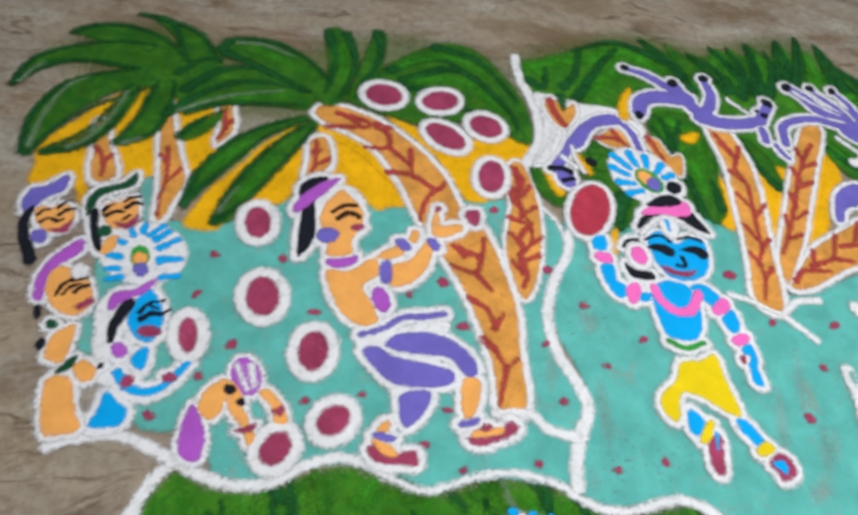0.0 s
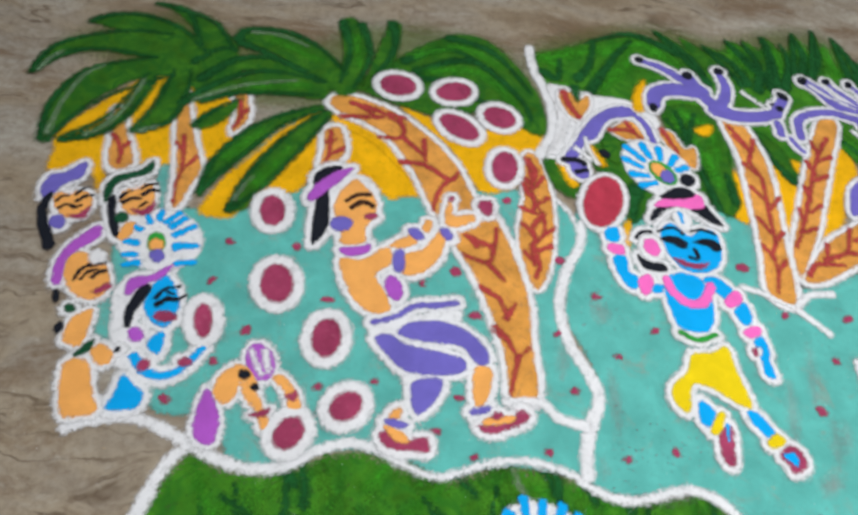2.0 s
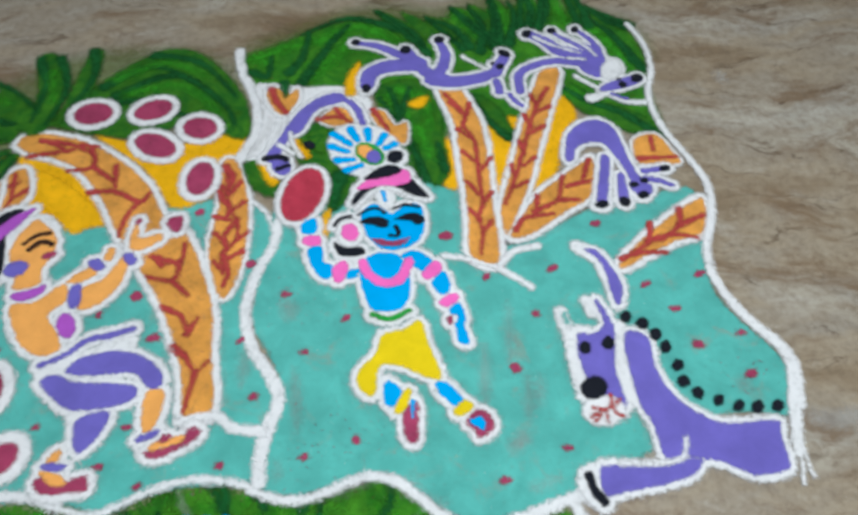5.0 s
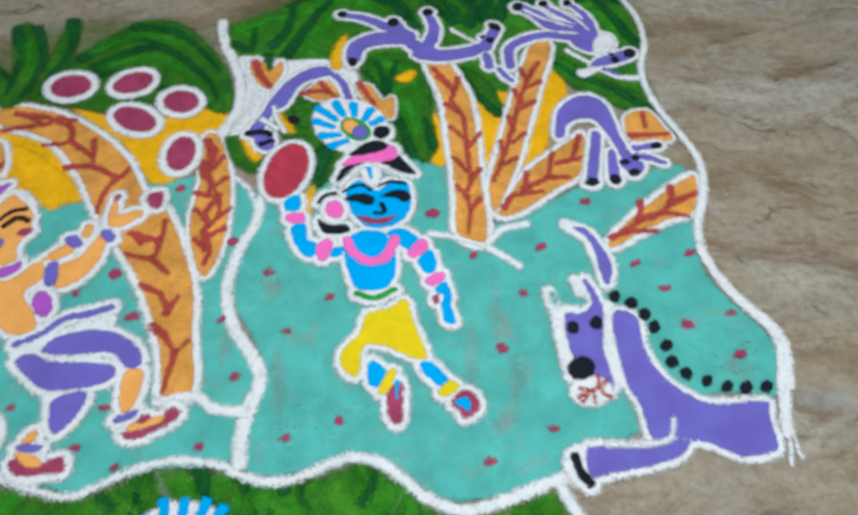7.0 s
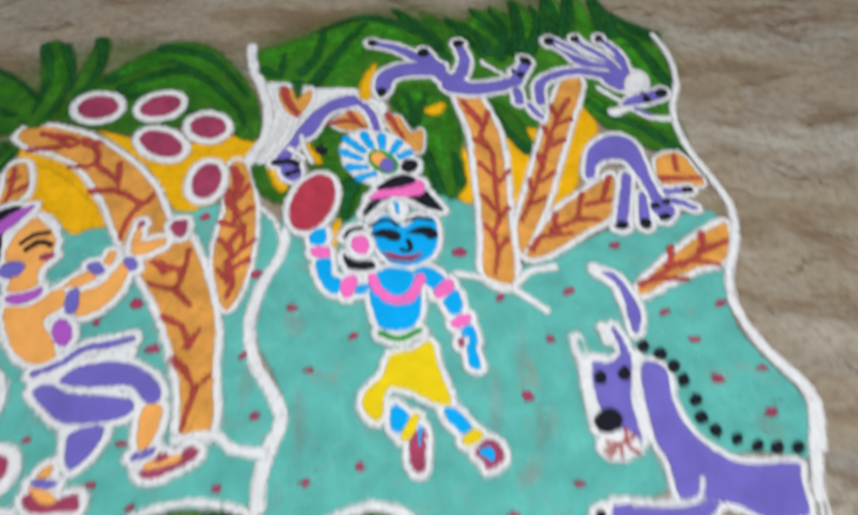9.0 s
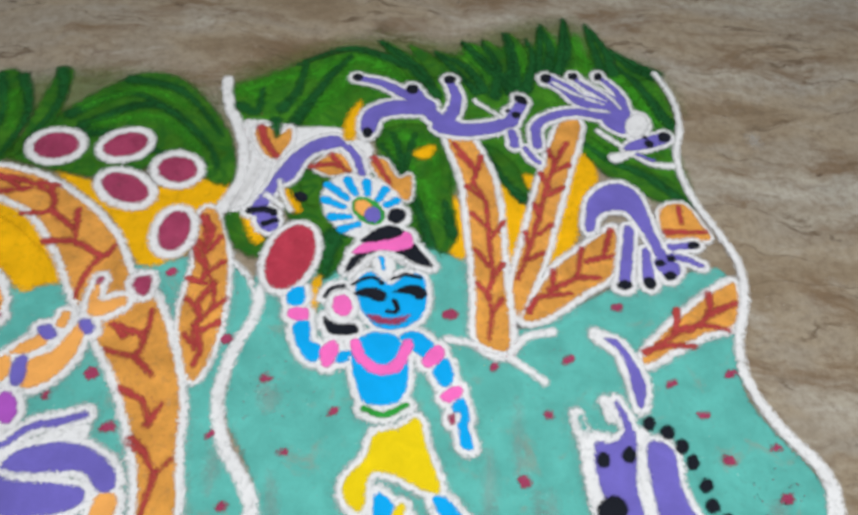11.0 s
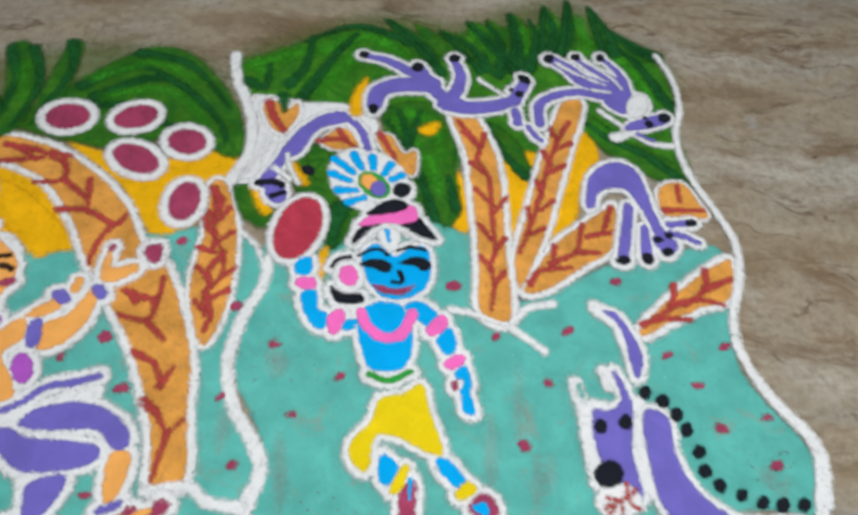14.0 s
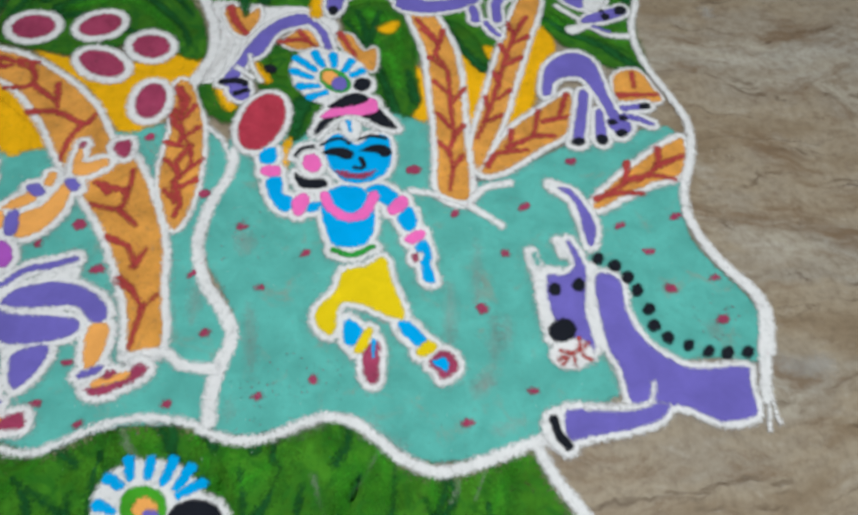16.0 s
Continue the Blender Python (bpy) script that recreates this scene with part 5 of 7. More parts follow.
heap("outline", puller_s + [stroke(.003, (-.042, .652), (-.016, .654), (.004, .635)), stroke(.003, (.038, .387), (.064, .397), (.110, .417), (.150, .428)), stroke(.002, (.086, .333), (.100, .303))], WHITE, 6, puller, "thick white powder outline", grow=.010, cell=0.0032, fringe=0.004)
heap("dust_rim", puller_s + [stroke(.003, (-.042, .652), (-.016, .654), (.004, .635)), stroke(.003, (.038, .387), (.064, .397), (.110, .417), (.150, .428)), stroke(.002, (.086, .333), (.100, .303))], DUST, 1.4, puller, "thin grey dust along the outline", grow=.011, cell=0.0046, fringe=0.006)
hooded = thing("powder_figure", .252, .691, "flat powder figure with a violet head cover", "powder figure")
hooded_s = [area((-.480, .538), (-.488, .564), (-.481, .584), (-.464, .592), (-.442, .616), (-.437, .588), (-.456, .570), (-.466, .549))]
heap("head_cover", hooded_s, VIOLET, 7, hooded)
hooded_n = [area((-.460, .531), (-.462, .550), (-.439, .558), (-.417, .557), (-.407, .538), (-.413, .516), (-.433, .508), (-.450, .519))]
heap("face_patch", hooded_n, ORANGE, 7, hooded)
hooded_s = hooded_s + hooded_n
heap("hair_patch", [stroke(.011, (-.472, .550), (-.469, .510), (-.440, .459), end=.018)], BLACK, 7, hooded)
hooded_n = [oval(-.442, .499, 0.0110, 0.0020, 0.0040, -0.0120)]
heap("ear_disc", hooded_n, VIOLET, 8, hooded)
hooded_s = hooded_s + hooded_n
heap("dark_dab", [stroke(.004, (-.458, .534), (-.452, .545), (-.444, .547), end=.003)], BLACK, 8.6, hooded)
heap("dark_dab", [stroke(.005, (-.434, .551), (-.428, .563), (-.419, .569), end=.003)], BLACK, 8.6, hooded)
heap("dark_dab", [stroke(.005, (-.450, .522), (-.442, .531), (-.429, .529), end=.004)], BLACK, 8.6, hooded)
heap("dark_dab", [stroke(.005, (-.429, .539), (-.420, .550), (-.409, .554), end=.004)], BLACK, 8.6, hooded)
heap("dark_dab", [stroke(.003, (-.428, .526), (-.420, .533))], BROWN, 8.6, hooded)
heap("red_dab", [area((-.432, .512), (-.419, .517), (-.411, .527), (-.407, .533), (-.405, .518), (-.413, .509), (-.424, .508))], MAROON, 8.6, hooded)
heap("brow_mark", [stroke(.007, (-.457, .559), (-.444, .553), (-.439, .575), end=.004)], WHITE, 8, hooded)
heap("outline", hooded_s, WHITE, 6, hooded, "thick white powder outline", grow=.008, cell=0.0032, fringe=0.004)
heap("dust_rim", hooded_s, DUST, 1.4, hooded, "thin grey dust along the outline", grow=.013, cell=0.0046, fringe=0.006)
hooded = thing("powder_figure", .238, .688, "flat powder figure with a dark green head cover", "powder figure")
hooded_s = [area((-.391, .545), (-.399, .575), (-.388, .599), (-.360, .614), (-.344, .637), (-.341, .611), (-.363, .598), (-.383, .582), (-.386, .552))]
heap("head_cover", hooded_s, PINE, 7, hooded)
hooded_n = [area((-.370, .556), (-.366, .574), (-.336, .590), (-.323, .567), (-.325, .540), (-.340, .528), (-.359, .537))]
heap("face_patch", hooded_n, ORANGE, 7, hooded)
hooded_s = hooded_s + hooded_n
hooded_n = [stroke(.012, (-.382, .554), (-.372, .523), (-.356, .490))]
heap("hair_patch", hooded_n, BLACK, 7, hooded)
hooded_s = hooded_s + hooded_n
hooded_n = [oval(-.357, .521, 0.0100, 0.0020, 0.0030, -0.0090)]
heap("ear_disc", hooded_n, PINE, 8, hooded)
hooded_s = hooded_s + hooded_n
hooded_n = [area((-.354, .488), (-.348, .512), (-.334, .514), (-.335, .494), (-.343, .482))]
heap("shoulder_patch", hooded_n, ORANGE, 7, hooded)
hooded_s = hooded_s + hooded_n
heap("dark_dab", [stroke(.006, (-.369, .557), (-.365, .566), (-.358, .571), end=.004)], BLACK, 8.6, hooded)
heap("dark_dab", [stroke(.008, (-.363, .549), (-.353, .558), (-.342, .559), end=.005)], BLACK, 8.6, hooded)
heap("dark_dab", [stroke(.004, (-.345, .578), (-.337, .588), (-.326, .591), end=.004)], BLACK, 8.6, hooded)
heap("dark_dab", [stroke(.007, (-.339, .568), (-.331, .578), (-.320, .578), end=.006)], BLACK, 8.6, hooded)
heap("dark_dab", [stroke(.004, (-.338, .545), (-.331, .554))], BROWN, 8.6, hooded)
heap("red_dab", [area((-.349, .539), (-.335, .538), (-.325, .548), (-.319, .558), (-.316, .540), (-.326, .530), (-.339, .531))], MAROON, 8.6, hooded)
heap("brow_mark", [stroke(.008, (-.368, .583), (-.353, .579), (-.346, .596), end=.005)], WHITE, 8, hooded)
heap("outline", hooded_s, WHITE, 6, hooded, "thick white powder outline", grow=.008, cell=0.0032, fringe=0.004)
heap("dust_rim", hooded_s, DUST, 1.4, hooded, "thin grey dust along the outline", grow=.013, cell=0.0046, fringe=0.006)
hooded = thing("powder_figure", .219, .677, "flat orange powder figure with a purple head cover", "powder figure")
hooded_s = [area((-.412, .398), (-.420, .429), (-.413, .463), (-.385, .503), (-.376, .483), (-.391, .464), (-.407, .440), (-.404, .413), (-.401, .398))]
heap("head_cover", hooded_s, PURPLE, 7, hooded)
hooded_n = [area((-.403, .418), (-.405, .441), (-.391, .454), (-.356, .440), (-.339, .414), (-.339, .391), (-.354, .379), (-.373, .383), (-.392, .397))]
heap("face_patch", hooded_n, ORANGE, 7, hooded)
hooded_s = hooded_s + hooded_n
heap("hair_patch", [oval(-.400, .379, 0.0050, 0.0010, 0.0040, -0.0110)], BLACK, 8, hooded)
heap("hair_patch", [oval(-.379, .333, 0.0060, -0.0020, -0.0010, -0.0080)], BLACK, 8, hooded)
hooded_n = [oval(-.376, .363, 0.0080, 0.0010, 0.0020, -0.0060)]
heap("ear_disc", hooded_n, PINE, 8, hooded)
hooded_s = hooded_s + hooded_n
hooded_n = [area((-.369, .318), (-.368, .348), (-.347, .365), (-.342, .338), (-.344, .310), (-.362, .312))]
heap("arm_patch", hooded_n, ORANGE, 7, hooded)
hooded_s = hooded_s + hooded_n
hooded_n = [area((-.347, .295), (-.341, .312), (-.328, .323), (-.331, .304))]
heap("arm_band", hooded_n, PINE, 8, hooded)
hooded_s = hooded_s + hooded_n
hooded_n = [area((-.328, .305), (-.319, .318), (-.302, .309), (-.300, .293), (-.312, .287))]
heap("arm_patch", hooded_n, ORANGE, 7, hooded)
hooded_s = hooded_s + hooded_n
hooded_n = [area((-.334, .217), (-.351, .258), (-.353, .288), (-.326, .289), (-.310, .255), (-.294, .227), (-.311, .218))]
heap("torso_patch", hooded_n, ORANGE, 7, hooded)
hooded_s = hooded_s + hooded_n
hooded_n = [oval(-.295, .312, 0.0030, 0.0040, 0.0030, -0.0030)]
heap("hand_patch", hooded_n, BLACK, 8, hooded)
hooded_s = hooded_s + hooded_n
heap("dark_dab", [stroke(.006, (-.386, .407), (-.383, .423), (-.374, .434), end=.005)], BLACK, 8.6, hooded)
heap("dark_dab", [stroke(.005, (-.377, .410), (-.372, .421), (-.362, .427), end=.004)], BLACK, 8.6, hooded)
heap("dark_dab", [stroke(.003, (-.377, .429), (-.366, .434), (-.354, .440), end=.003)], BLACK, 8.6, hooded)
heap("dark_dab", [stroke(.007, (-.363, .415), (-.357, .424), (-.347, .428), end=.005)], BLACK, 8.6, hooded)
heap("red_dab", [area((-.356, .393), (-.348, .400), (-.339, .409), (-.333, .401), (-.342, .393), (-.349, .388))], MAROON, 8.6, hooded)
heap("brow_mark", [area((-.380, .447), (-.374, .461), (-.358, .456), (-.356, .439), (-.370, .435))], WHITE, 8, hooded)
heap("outline", hooded_s, WHITE, 6, hooded, "thick white powder outline", grow=.007, cell=0.0032, fringe=0.004)
heap("dust_rim", hooded_s, DUST, 1.4, hooded, "thin grey dust along the outline", grow=.009, cell=0.0046, fringe=0.006)
blue = thing("powder_figure", .197, .665, "flat blue powder figure with a feather fan on the head", "powder figure")
heap("fan_base", [oval(-.293, .493, 0.0610, 0.0090, 0.0160, -0.0540)], WHITE, 6, blue)
heap("fan_ray", [stroke(.011, (-.257, .455), (-.235, .460), end=.008)], BLUE, 7, blue)
heap("fan_ray", [stroke(.012, (-.267, .484), (-.238, .488), end=.009)], BLUE, 7, blue)
heap("fan_ray", [stroke(.011, (-.266, .480), (-.261, .482), end=.008)], BLUE, 7, blue)
heap("fan_ray", [stroke(.012, (-.273, .503), (-.250, .522), end=.009)], BLUE, 7, blue)
heap("fan_ray", [stroke(.012, (-.282, .517), (-.267, .534), end=.009)], BLUE, 7, blue)
heap("fan_ray", [stroke(.011, (-.291, .525), (-.278, .543), end=.009)], BLUE, 7, blue)
heap("fan_ray", [stroke(.012, (-.303, .529), (-.304, .542), end=.009)], BLUE, 7, blue)
heap("fan_ray", [stroke(.011, (-.315, .520), (-.322, .531), end=.008)], BLUE, 7, blue)
heap("fan_ray", [stroke(.011, (-.325, .505), (-.334, .509), end=.009)], BLUE, 7, blue)
heap("fan_ray", [stroke(.011, (-.323, .481), (-.338, .481), end=.008)], BLUE, 7, blue)
heap("fan_ray", [stroke(.011, (-.319, .461), (-.334, .458), end=.008)], BLUE, 7, blue)
heap("fan_ray", [stroke(.011, (-.312, .447), (-.329, .442), end=.008)], BLUE, 7, blue)
heap("fan_eye", [oval(-.295, .485, 0.0130, 0.0020, 0.0050, -0.0180)], BELT, 8, blue)
heap("fan_eye", [oval(-.294, .481, 0.0100, 0.0020, 0.0040, -0.0110)], ORANGE, 9, blue)
heap("fan_eye", [oval(-.288, .463, 0.0100, 0.0020, 0.0030, -0.0110)], VIOLET, 10, blue)
blue_s = [area((-.313, .399), (-.312, .420), (-.288, .430), (-.262, .452), (-.271, .428), (-.294, .411), (-.307, .393))]
heap("head_cover", blue_s, PURPLE, 8, blue)
blue_n = [stroke(.020, (-.288, .405), (-.297, .374), (-.295, .349), end=.008)]
heap("hair_patch", blue_n, BLACK, 7, blue)
blue_s = blue_s + blue_n
blue_n = [area((-.277, .422), (-.266, .433), (-.246, .413), (-.236, .384), (-.241, .356), (-.255, .353), (-.273, .365), (-.283, .386))]
heap("face_patch", blue_n, BLUE, 7, blue)
blue_s = blue_s + blue_n
blue_n = [oval(-.249, .368, 0.0150, 0.0020, 0.0030, -0.0080)]
heap("red_dab", blue_n, MAROON, 8, blue)
blue_s = blue_s + blue_n
blue_n = [oval(-.279, .336, 0.0100, 0.0020, 0.0040, -0.0110)]
heap("ear_disc", blue_n, PURPLE, 8, blue)
blue_s = blue_s + blue_n
blue_n = [area((-.259, .321), (-.257, .337), (-.244, .344), (-.241, .314), (-.250, .314))]
heap("neck_patch", blue_n, BLUE, 7, blue)
blue_s = blue_s + blue_n
blue_n = [stroke(.014, (-.272, .304), (-.252, .286), (-.227, .283), (-.207, .298), (-.188, .330), end=.008)]
heap("arm_patch", blue_n, BLUE, 7, blue)
blue_s = blue_s + blue_n
blue_n = [oval(-.256, .294, 0.0060, 0.0070, 0.0050, -0.0050)]
heap("arm_band", blue_n, MAROON, 8, blue)
blue_s = blue_s + blue_n
blue_n = [oval(-.206, .305, 0.0090, 0.0020, 0.0020, -0.0060)]
heap("arm_band", blue_n, MAROON, 8, blue)
blue_s = blue_s + blue_n
blue_n = [area((-.284, .230), (-.280, .255), (-.278, .278), (-.258, .265), (-.247, .259), (-.247, .238))]
heap("torso_patch", blue_n, BLUE, 7, blue)
blue_s = blue_s + blue_n
heap("dark_dab", [stroke(.006, (-.270, .395), (-.261, .410), (-.243, .417), end=.004)], BLACK, 8.6, blue)
heap("dark_dab", [stroke(.008, (-.265, .385), (-.254, .395), (-.240, .395), end=.006)], BLACK, 8.6, blue)
heap("dark_dab", [stroke(.006, (-.246, .395), (-.238, .398), (-.231, .405), end=.003)], BLACK, 8.6, blue)
heap("dark_dab", [stroke(.003, (-.258, .406), (-.246, .404))], BLACK, 8.6, blue)
heap("outline", blue_s + [stroke(.002, (-.319, .399), (-.302, .333), (-.286, .296))], WHITE, 5, blue, "thick white powder outline", grow=.010, cell=0.0032, fringe=0.004)
heap("dust_rim", blue_s + [stroke(.002, (-.319, .399), (-.302, .333), (-.286, .296))], DUST, 1.4, blue, "thin grey dust along the outline", grow=.011, cell=0.0046, fringe=0.006)
child = thing("powder_figure", .188, .655, "flat bent powder figure beside a maroon fruit", "powder figure")
child_s = [area((-.173, .219), (-.174, .249), (-.168, .273), (-.151, .251), (-.142, .224), (-.144, .202), (-.162, .202))]
heap("cloth_patch", child_s, PURPLE, 7, child)
child_n = [area((-.161, .271), (-.156, .292), (-.139, .311), (-.115, .304), (-.106, .275), (-.127, .290), (-.133, .264), (-.143, .255), (-.153, .260))]
heap("torso_patch", child_n, ORANGE, 7, child)
child_s = child_s + child_n
child_n = [area((-.133, .295), (-.110, .280), (-.086, .248), (-.078, .234), (-.088, .226), (-.100, .248), (-.117, .265))]
heap("arm_patch", child_n, ORANGE, 7, child)
child_s = child_s + child_n
child_n = [area((-.089, .299), (-.075, .303), (-.054, .281), (-.042, .255), (-.060, .256), (-.068, .279))]
heap("arm_patch", child_n, ORANGE, 7, child)
child_s = child_s + child_n
child_n = [oval(-.109, .319, 0.0170, 0.0070, 0.0120, -0.0260)]
heap("head_wrap", child_n, PURPLE, 7, child)
child_s = child_s + child_n
heap("wrap_stripe", [stroke(.006, (-.124, .333), (-.115, .317), (-.104, .301))], WHITE, 8, child)
heap("wrap_stripe", [stroke(.008, (-.106, .335), (-.101, .318), (-.096, .307))], WHITE, 8, child)
child_n = [oval(-.126, .298, 0.0090, 0.0010, 0.0020, -0.0070)]
heap("dark_dab", child_n, BLACK, 8, child)
child_s = child_s + child_n
child_n = [oval(-.109, .282, 0.0060, 0.0010, 0.0010, -0.0050)]
heap("dark_dab", child_n, BLACK, 8, child)
child_s = child_s + child_n
child_n = [area((-.108, .244), (-.094, .252), (-.083, .256), (-.089, .244))]
heap("arm_band", child_n, MAROON, 8, child)
child_s = child_s + child_n
child_n = [area((-.068, .273), (-.054, .283), (-.055, .271))]
heap("arm_band", child_n, MAROON, 8, child)
child_s = child_s + child_n
heap("outline", child_s, WHITE, 6, child, "thick white powder outline", grow=.007, cell=0.0032, fringe=0.004)
heap("dust_rim", child_s, DUST, 1.4, child, "thin grey dust along the outline", grow=.009, cell=0.0046, fringe=0.006)

# flat figure of the right scene
dancer = thing("powder_figure", .224, .641, "flat blue powder figure in yellow shorts with a feather fan", "powder figure")
heap("fan_base", [oval(.493, .775, 0.0630, -0.0310, -0.0170, -0.0590)], WHITE, 6, dancer)
heap("fan_ray", [stroke(.015, (.460, .730), (.484, .739), end=.011)], BLUE, 7, dancer)
heap("fan_ray", [stroke(.015, (.445, .753), (.472, .754), end=.011)], BLUE, 7, dancer)
heap("fan_ray", [stroke(.015, (.434, .786), (.462, .772), end=.011)], BLUE, 7, dancer)
heap("fan_ray", [stroke(.015, (.438, .816), (.468, .789), end=.011)], BLUE, 7, dancer)
heap("fan_ray", [stroke(.016, (.469, .826), (.480, .799), end=.012)], BLUE, 7, dancer)
heap("fan_ray", [stroke(.015, (.499, .821), (.499, .798), end=.011)], BLUE, 7, dancer)
heap("fan_ray", [stroke(.015, (.528, .807), (.516, .787), end=.011)], BLUE, 7, dancer)
heap("fan_ray", [stroke(.015, (.544, .785), (.528, .776), end=.012)], BLUE, 7, dancer)
heap("fan_eye", [oval(.500, .765, 0.0240, -0.0170, -0.0080, -0.0210)], BELT, 8, dancer)
heap("fan_eye", [oval(.493, .770, 0.0130, -0.0090, -0.0050, -0.0130)], ORANGE, 9, dancer)
heap("fan_eye", [oval(.507, .756, 0.0120, -0.0010, -0.0010, -0.0150)], VIOLET, 10, dancer)
dancer_s = [oval(.544, .756, 0.0140, 0.0000, -0.0010, -0.0150)]
heap("bun_patch", dancer_s, BLACK, 8, dancer)
dancer_n = [area((.488, .709), (.503, .723), (.520, .735), (.543, .736), (.554, .721), (.535, .708), (.509, .703))]
heap("hair_patch", dancer_n, BLACK, 7, dancer)
dancer_s = dancer_s + dancer_n
dancer_n = [area((.465, .654), (.472, .675), (.490, .690), (.512, .690), (.495, .673), (.480, .660))]
heap("hair_patch", dancer_n, BLACK, 7, dancer)
dancer_s = dancer_s + dancer_n
dancer_n = [area((.539, .688), (.565, .705), (.579, .688), (.594, .663), (.566, .668), (.550, .677))]
heap("hair_patch", dancer_n, BLACK, 7, dancer)
dancer_s = dancer_s + dancer_n
dancer_n = [area((.474, .686), (.492, .704), (.519, .708), (.545, .716), (.555, .726), (.566, .716), (.564, .698), (.541, .690), (.516, .691), (.490, .687))]
heap("head_band", dancer_n, PINK, 8, dancer)
dancer_s = dancer_s + dancer_n
dancer_n = [area((.481, .635), (.497, .653), (.512, .649), (.531, .632), (.551, .647), (.575, .648), (.582, .615), (.572, .581), (.547, .563), (.518, .561), (.498, .576), (.484, .603))]
heap("face_patch", dancer_n, BLUE, 7, dancer)
dancer_s = dancer_s + dancer_n
heap("brow_cloth", [stroke(.009, (.472, .644), (.488, .665), (.506, .681), (.526, .685), (.547, .677), (.566, .663), (.587, .655), end=.008), area((.504, .673), (.523, .683), (.538, .671), (.536, .651), (.524, .639), (.510, .650))], WHITE, 9, dancer)
heap("brow_mark", [stroke(.007, (.518, .676), (.521, .659), end=.004)], BLUE, 10, dancer)
dancer_n = [stroke(.004, (.476, .633), (.492, .642), (.507, .643), (.519, .635), end=.007)]
heap("dark_dab", dancer_n, BLACK, 8.6, dancer)
dancer_s = dancer_s + dancer_n
dancer_n = [stroke(.006, (.533, .642), (.552, .649), (.573, .644), end=.005)]
heap("dark_dab", dancer_n, BLACK, 8.6, dancer)
dancer_s = dancer_s + dancer_n
dancer_n = [area((.477, .617), (.492, .626), (.513, .625), (.524, .616), (.522, .607), (.513, .603), (.501, .610), (.490, .613))]
heap("dark_dab", dancer_n, BLACK, 8.6, dancer)
dancer_s = dancer_s + dancer_n
dancer_n = [area((.532, .619), (.549, .629), (.565, .631), (.581, .622), (.579, .610), (.567, .607), (.559, .615), (.546, .618))]
heap("dark_dab", dancer_n, BLACK, 8.6, dancer)
dancer_s = dancer_s + dancer_n
dancer_n = [stroke(.008, (.535, .604), (.538, .593), (.534, .587), (.524, .588), end=.006)]
heap("dark_dab", dancer_n, BLACK, 8.6, dancer)
dancer_s = dancer_s + dancer_n
dancer_n = [area((.496, .584), (.527, .577), (.556, .582), (.539, .568), (.510, .570))]
heap("red_dab", dancer_n, MAROON, 8.6, dancer)
dancer_s = dancer_s + dancer_n
dancer_n = [oval(.462, .598, 0.0135, -0.0010, 0.0000, -0.0170)]
heap("ear_disc", dancer_n, PINK, 8.6, dancer)
dancer_s = dancer_s + dancer_n
dancer_n = [stroke(.007, (.438, .614), (.447, .626), (.463, .629), end=.009)]
heap("hair_patch", dancer_n, BLACK, 7, dancer)
dancer_s = dancer_s + dancer_n
dancer_n = [area((.436, .582), (.452, .572), (.479, .569), (.482, .557), (.462, .552), (.443, .558))]
heap("hair_patch", dancer_n, BLACK, 7, dancer)
dancer_s = dancer_s + dancer_n
heap("ear_ring", [oval(.462, .598, 0.0230, -0.0010, 0.0000, -0.0280)], WHITE, 7.6, dancer)
dancer_n = [area((.386, .630), (.407, .630), (.409, .603), (.387, .603))]
heap("arm_patch", dancer_n, BLUE, 7, dancer)
dancer_s = dancer_s + dancer_n
dancer_n = [area((.390, .594), (.413, .594), (.415, .577), (.392, .578))]
heap("arm_band", dancer_n, PINK, 7, dancer)
dancer_s = dancer_s + dancer_n
dancer_n = [area((.396, .571), (.417, .575), (.420, .547), (.434, .536), (.430, .515), (.414, .518), (.400, .544))]
heap("arm_patch", dancer_n, BLUE, 7, dancer)
dancer_s = dancer_s + dancer_n
dancer_n = [area((.434, .534), (.451, .545), (.457, .530), (.445, .506), (.434, .511))]
heap("arm_band", dancer_n, PINK, 8, dancer)
dancer_s = dancer_s + dancer_n
dancer_n = [area((.454, .523), (.465, .530), (.475, .526), (.468, .513), (.457, .512))]
heap("arm_patch", dancer_n, BLUE, 7, dancer)
dancer_s = dancer_s + dancer_n
dancer_n = [area((.475, .524), (.492, .553), (.534, .552), (.547, .519), (.550, .495), (.543, .467), (.528, .452), (.492, .455), (.481, .480))]
heap("torso_patch", dancer_n, BLUE, 7, dancer)
dancer_s = dancer_s + dancer_n
dancer_n = [stroke(.014, (.480, .540), (.488, .518), (.510, .501), (.535, .506), (.551, .537), end=.016)]
heap("neck_band", dancer_n, PINK, 8, dancer)
dancer_s = dancer_s + dancer_n
dancer_n = [area((.538, .550), (.564, .556), (.587, .536), (.573, .517), (.553, .532))]
heap("arm_patch", dancer_n, BLUE, 7, dancer)
dancer_s = dancer_s + dancer_n
dancer_n = [area((.569, .512), (.591, .536), (.600, .521), (.580, .502))]
heap("arm_band", dancer_n, PINK, 8, dancer)
dancer_s = dancer_s + dancer_n
dancer_n = [area((.582, .497), (.602, .515), (.610, .486), (.594, .475))]
heap("arm_patch", dancer_n, BLUE, 7, dancer)
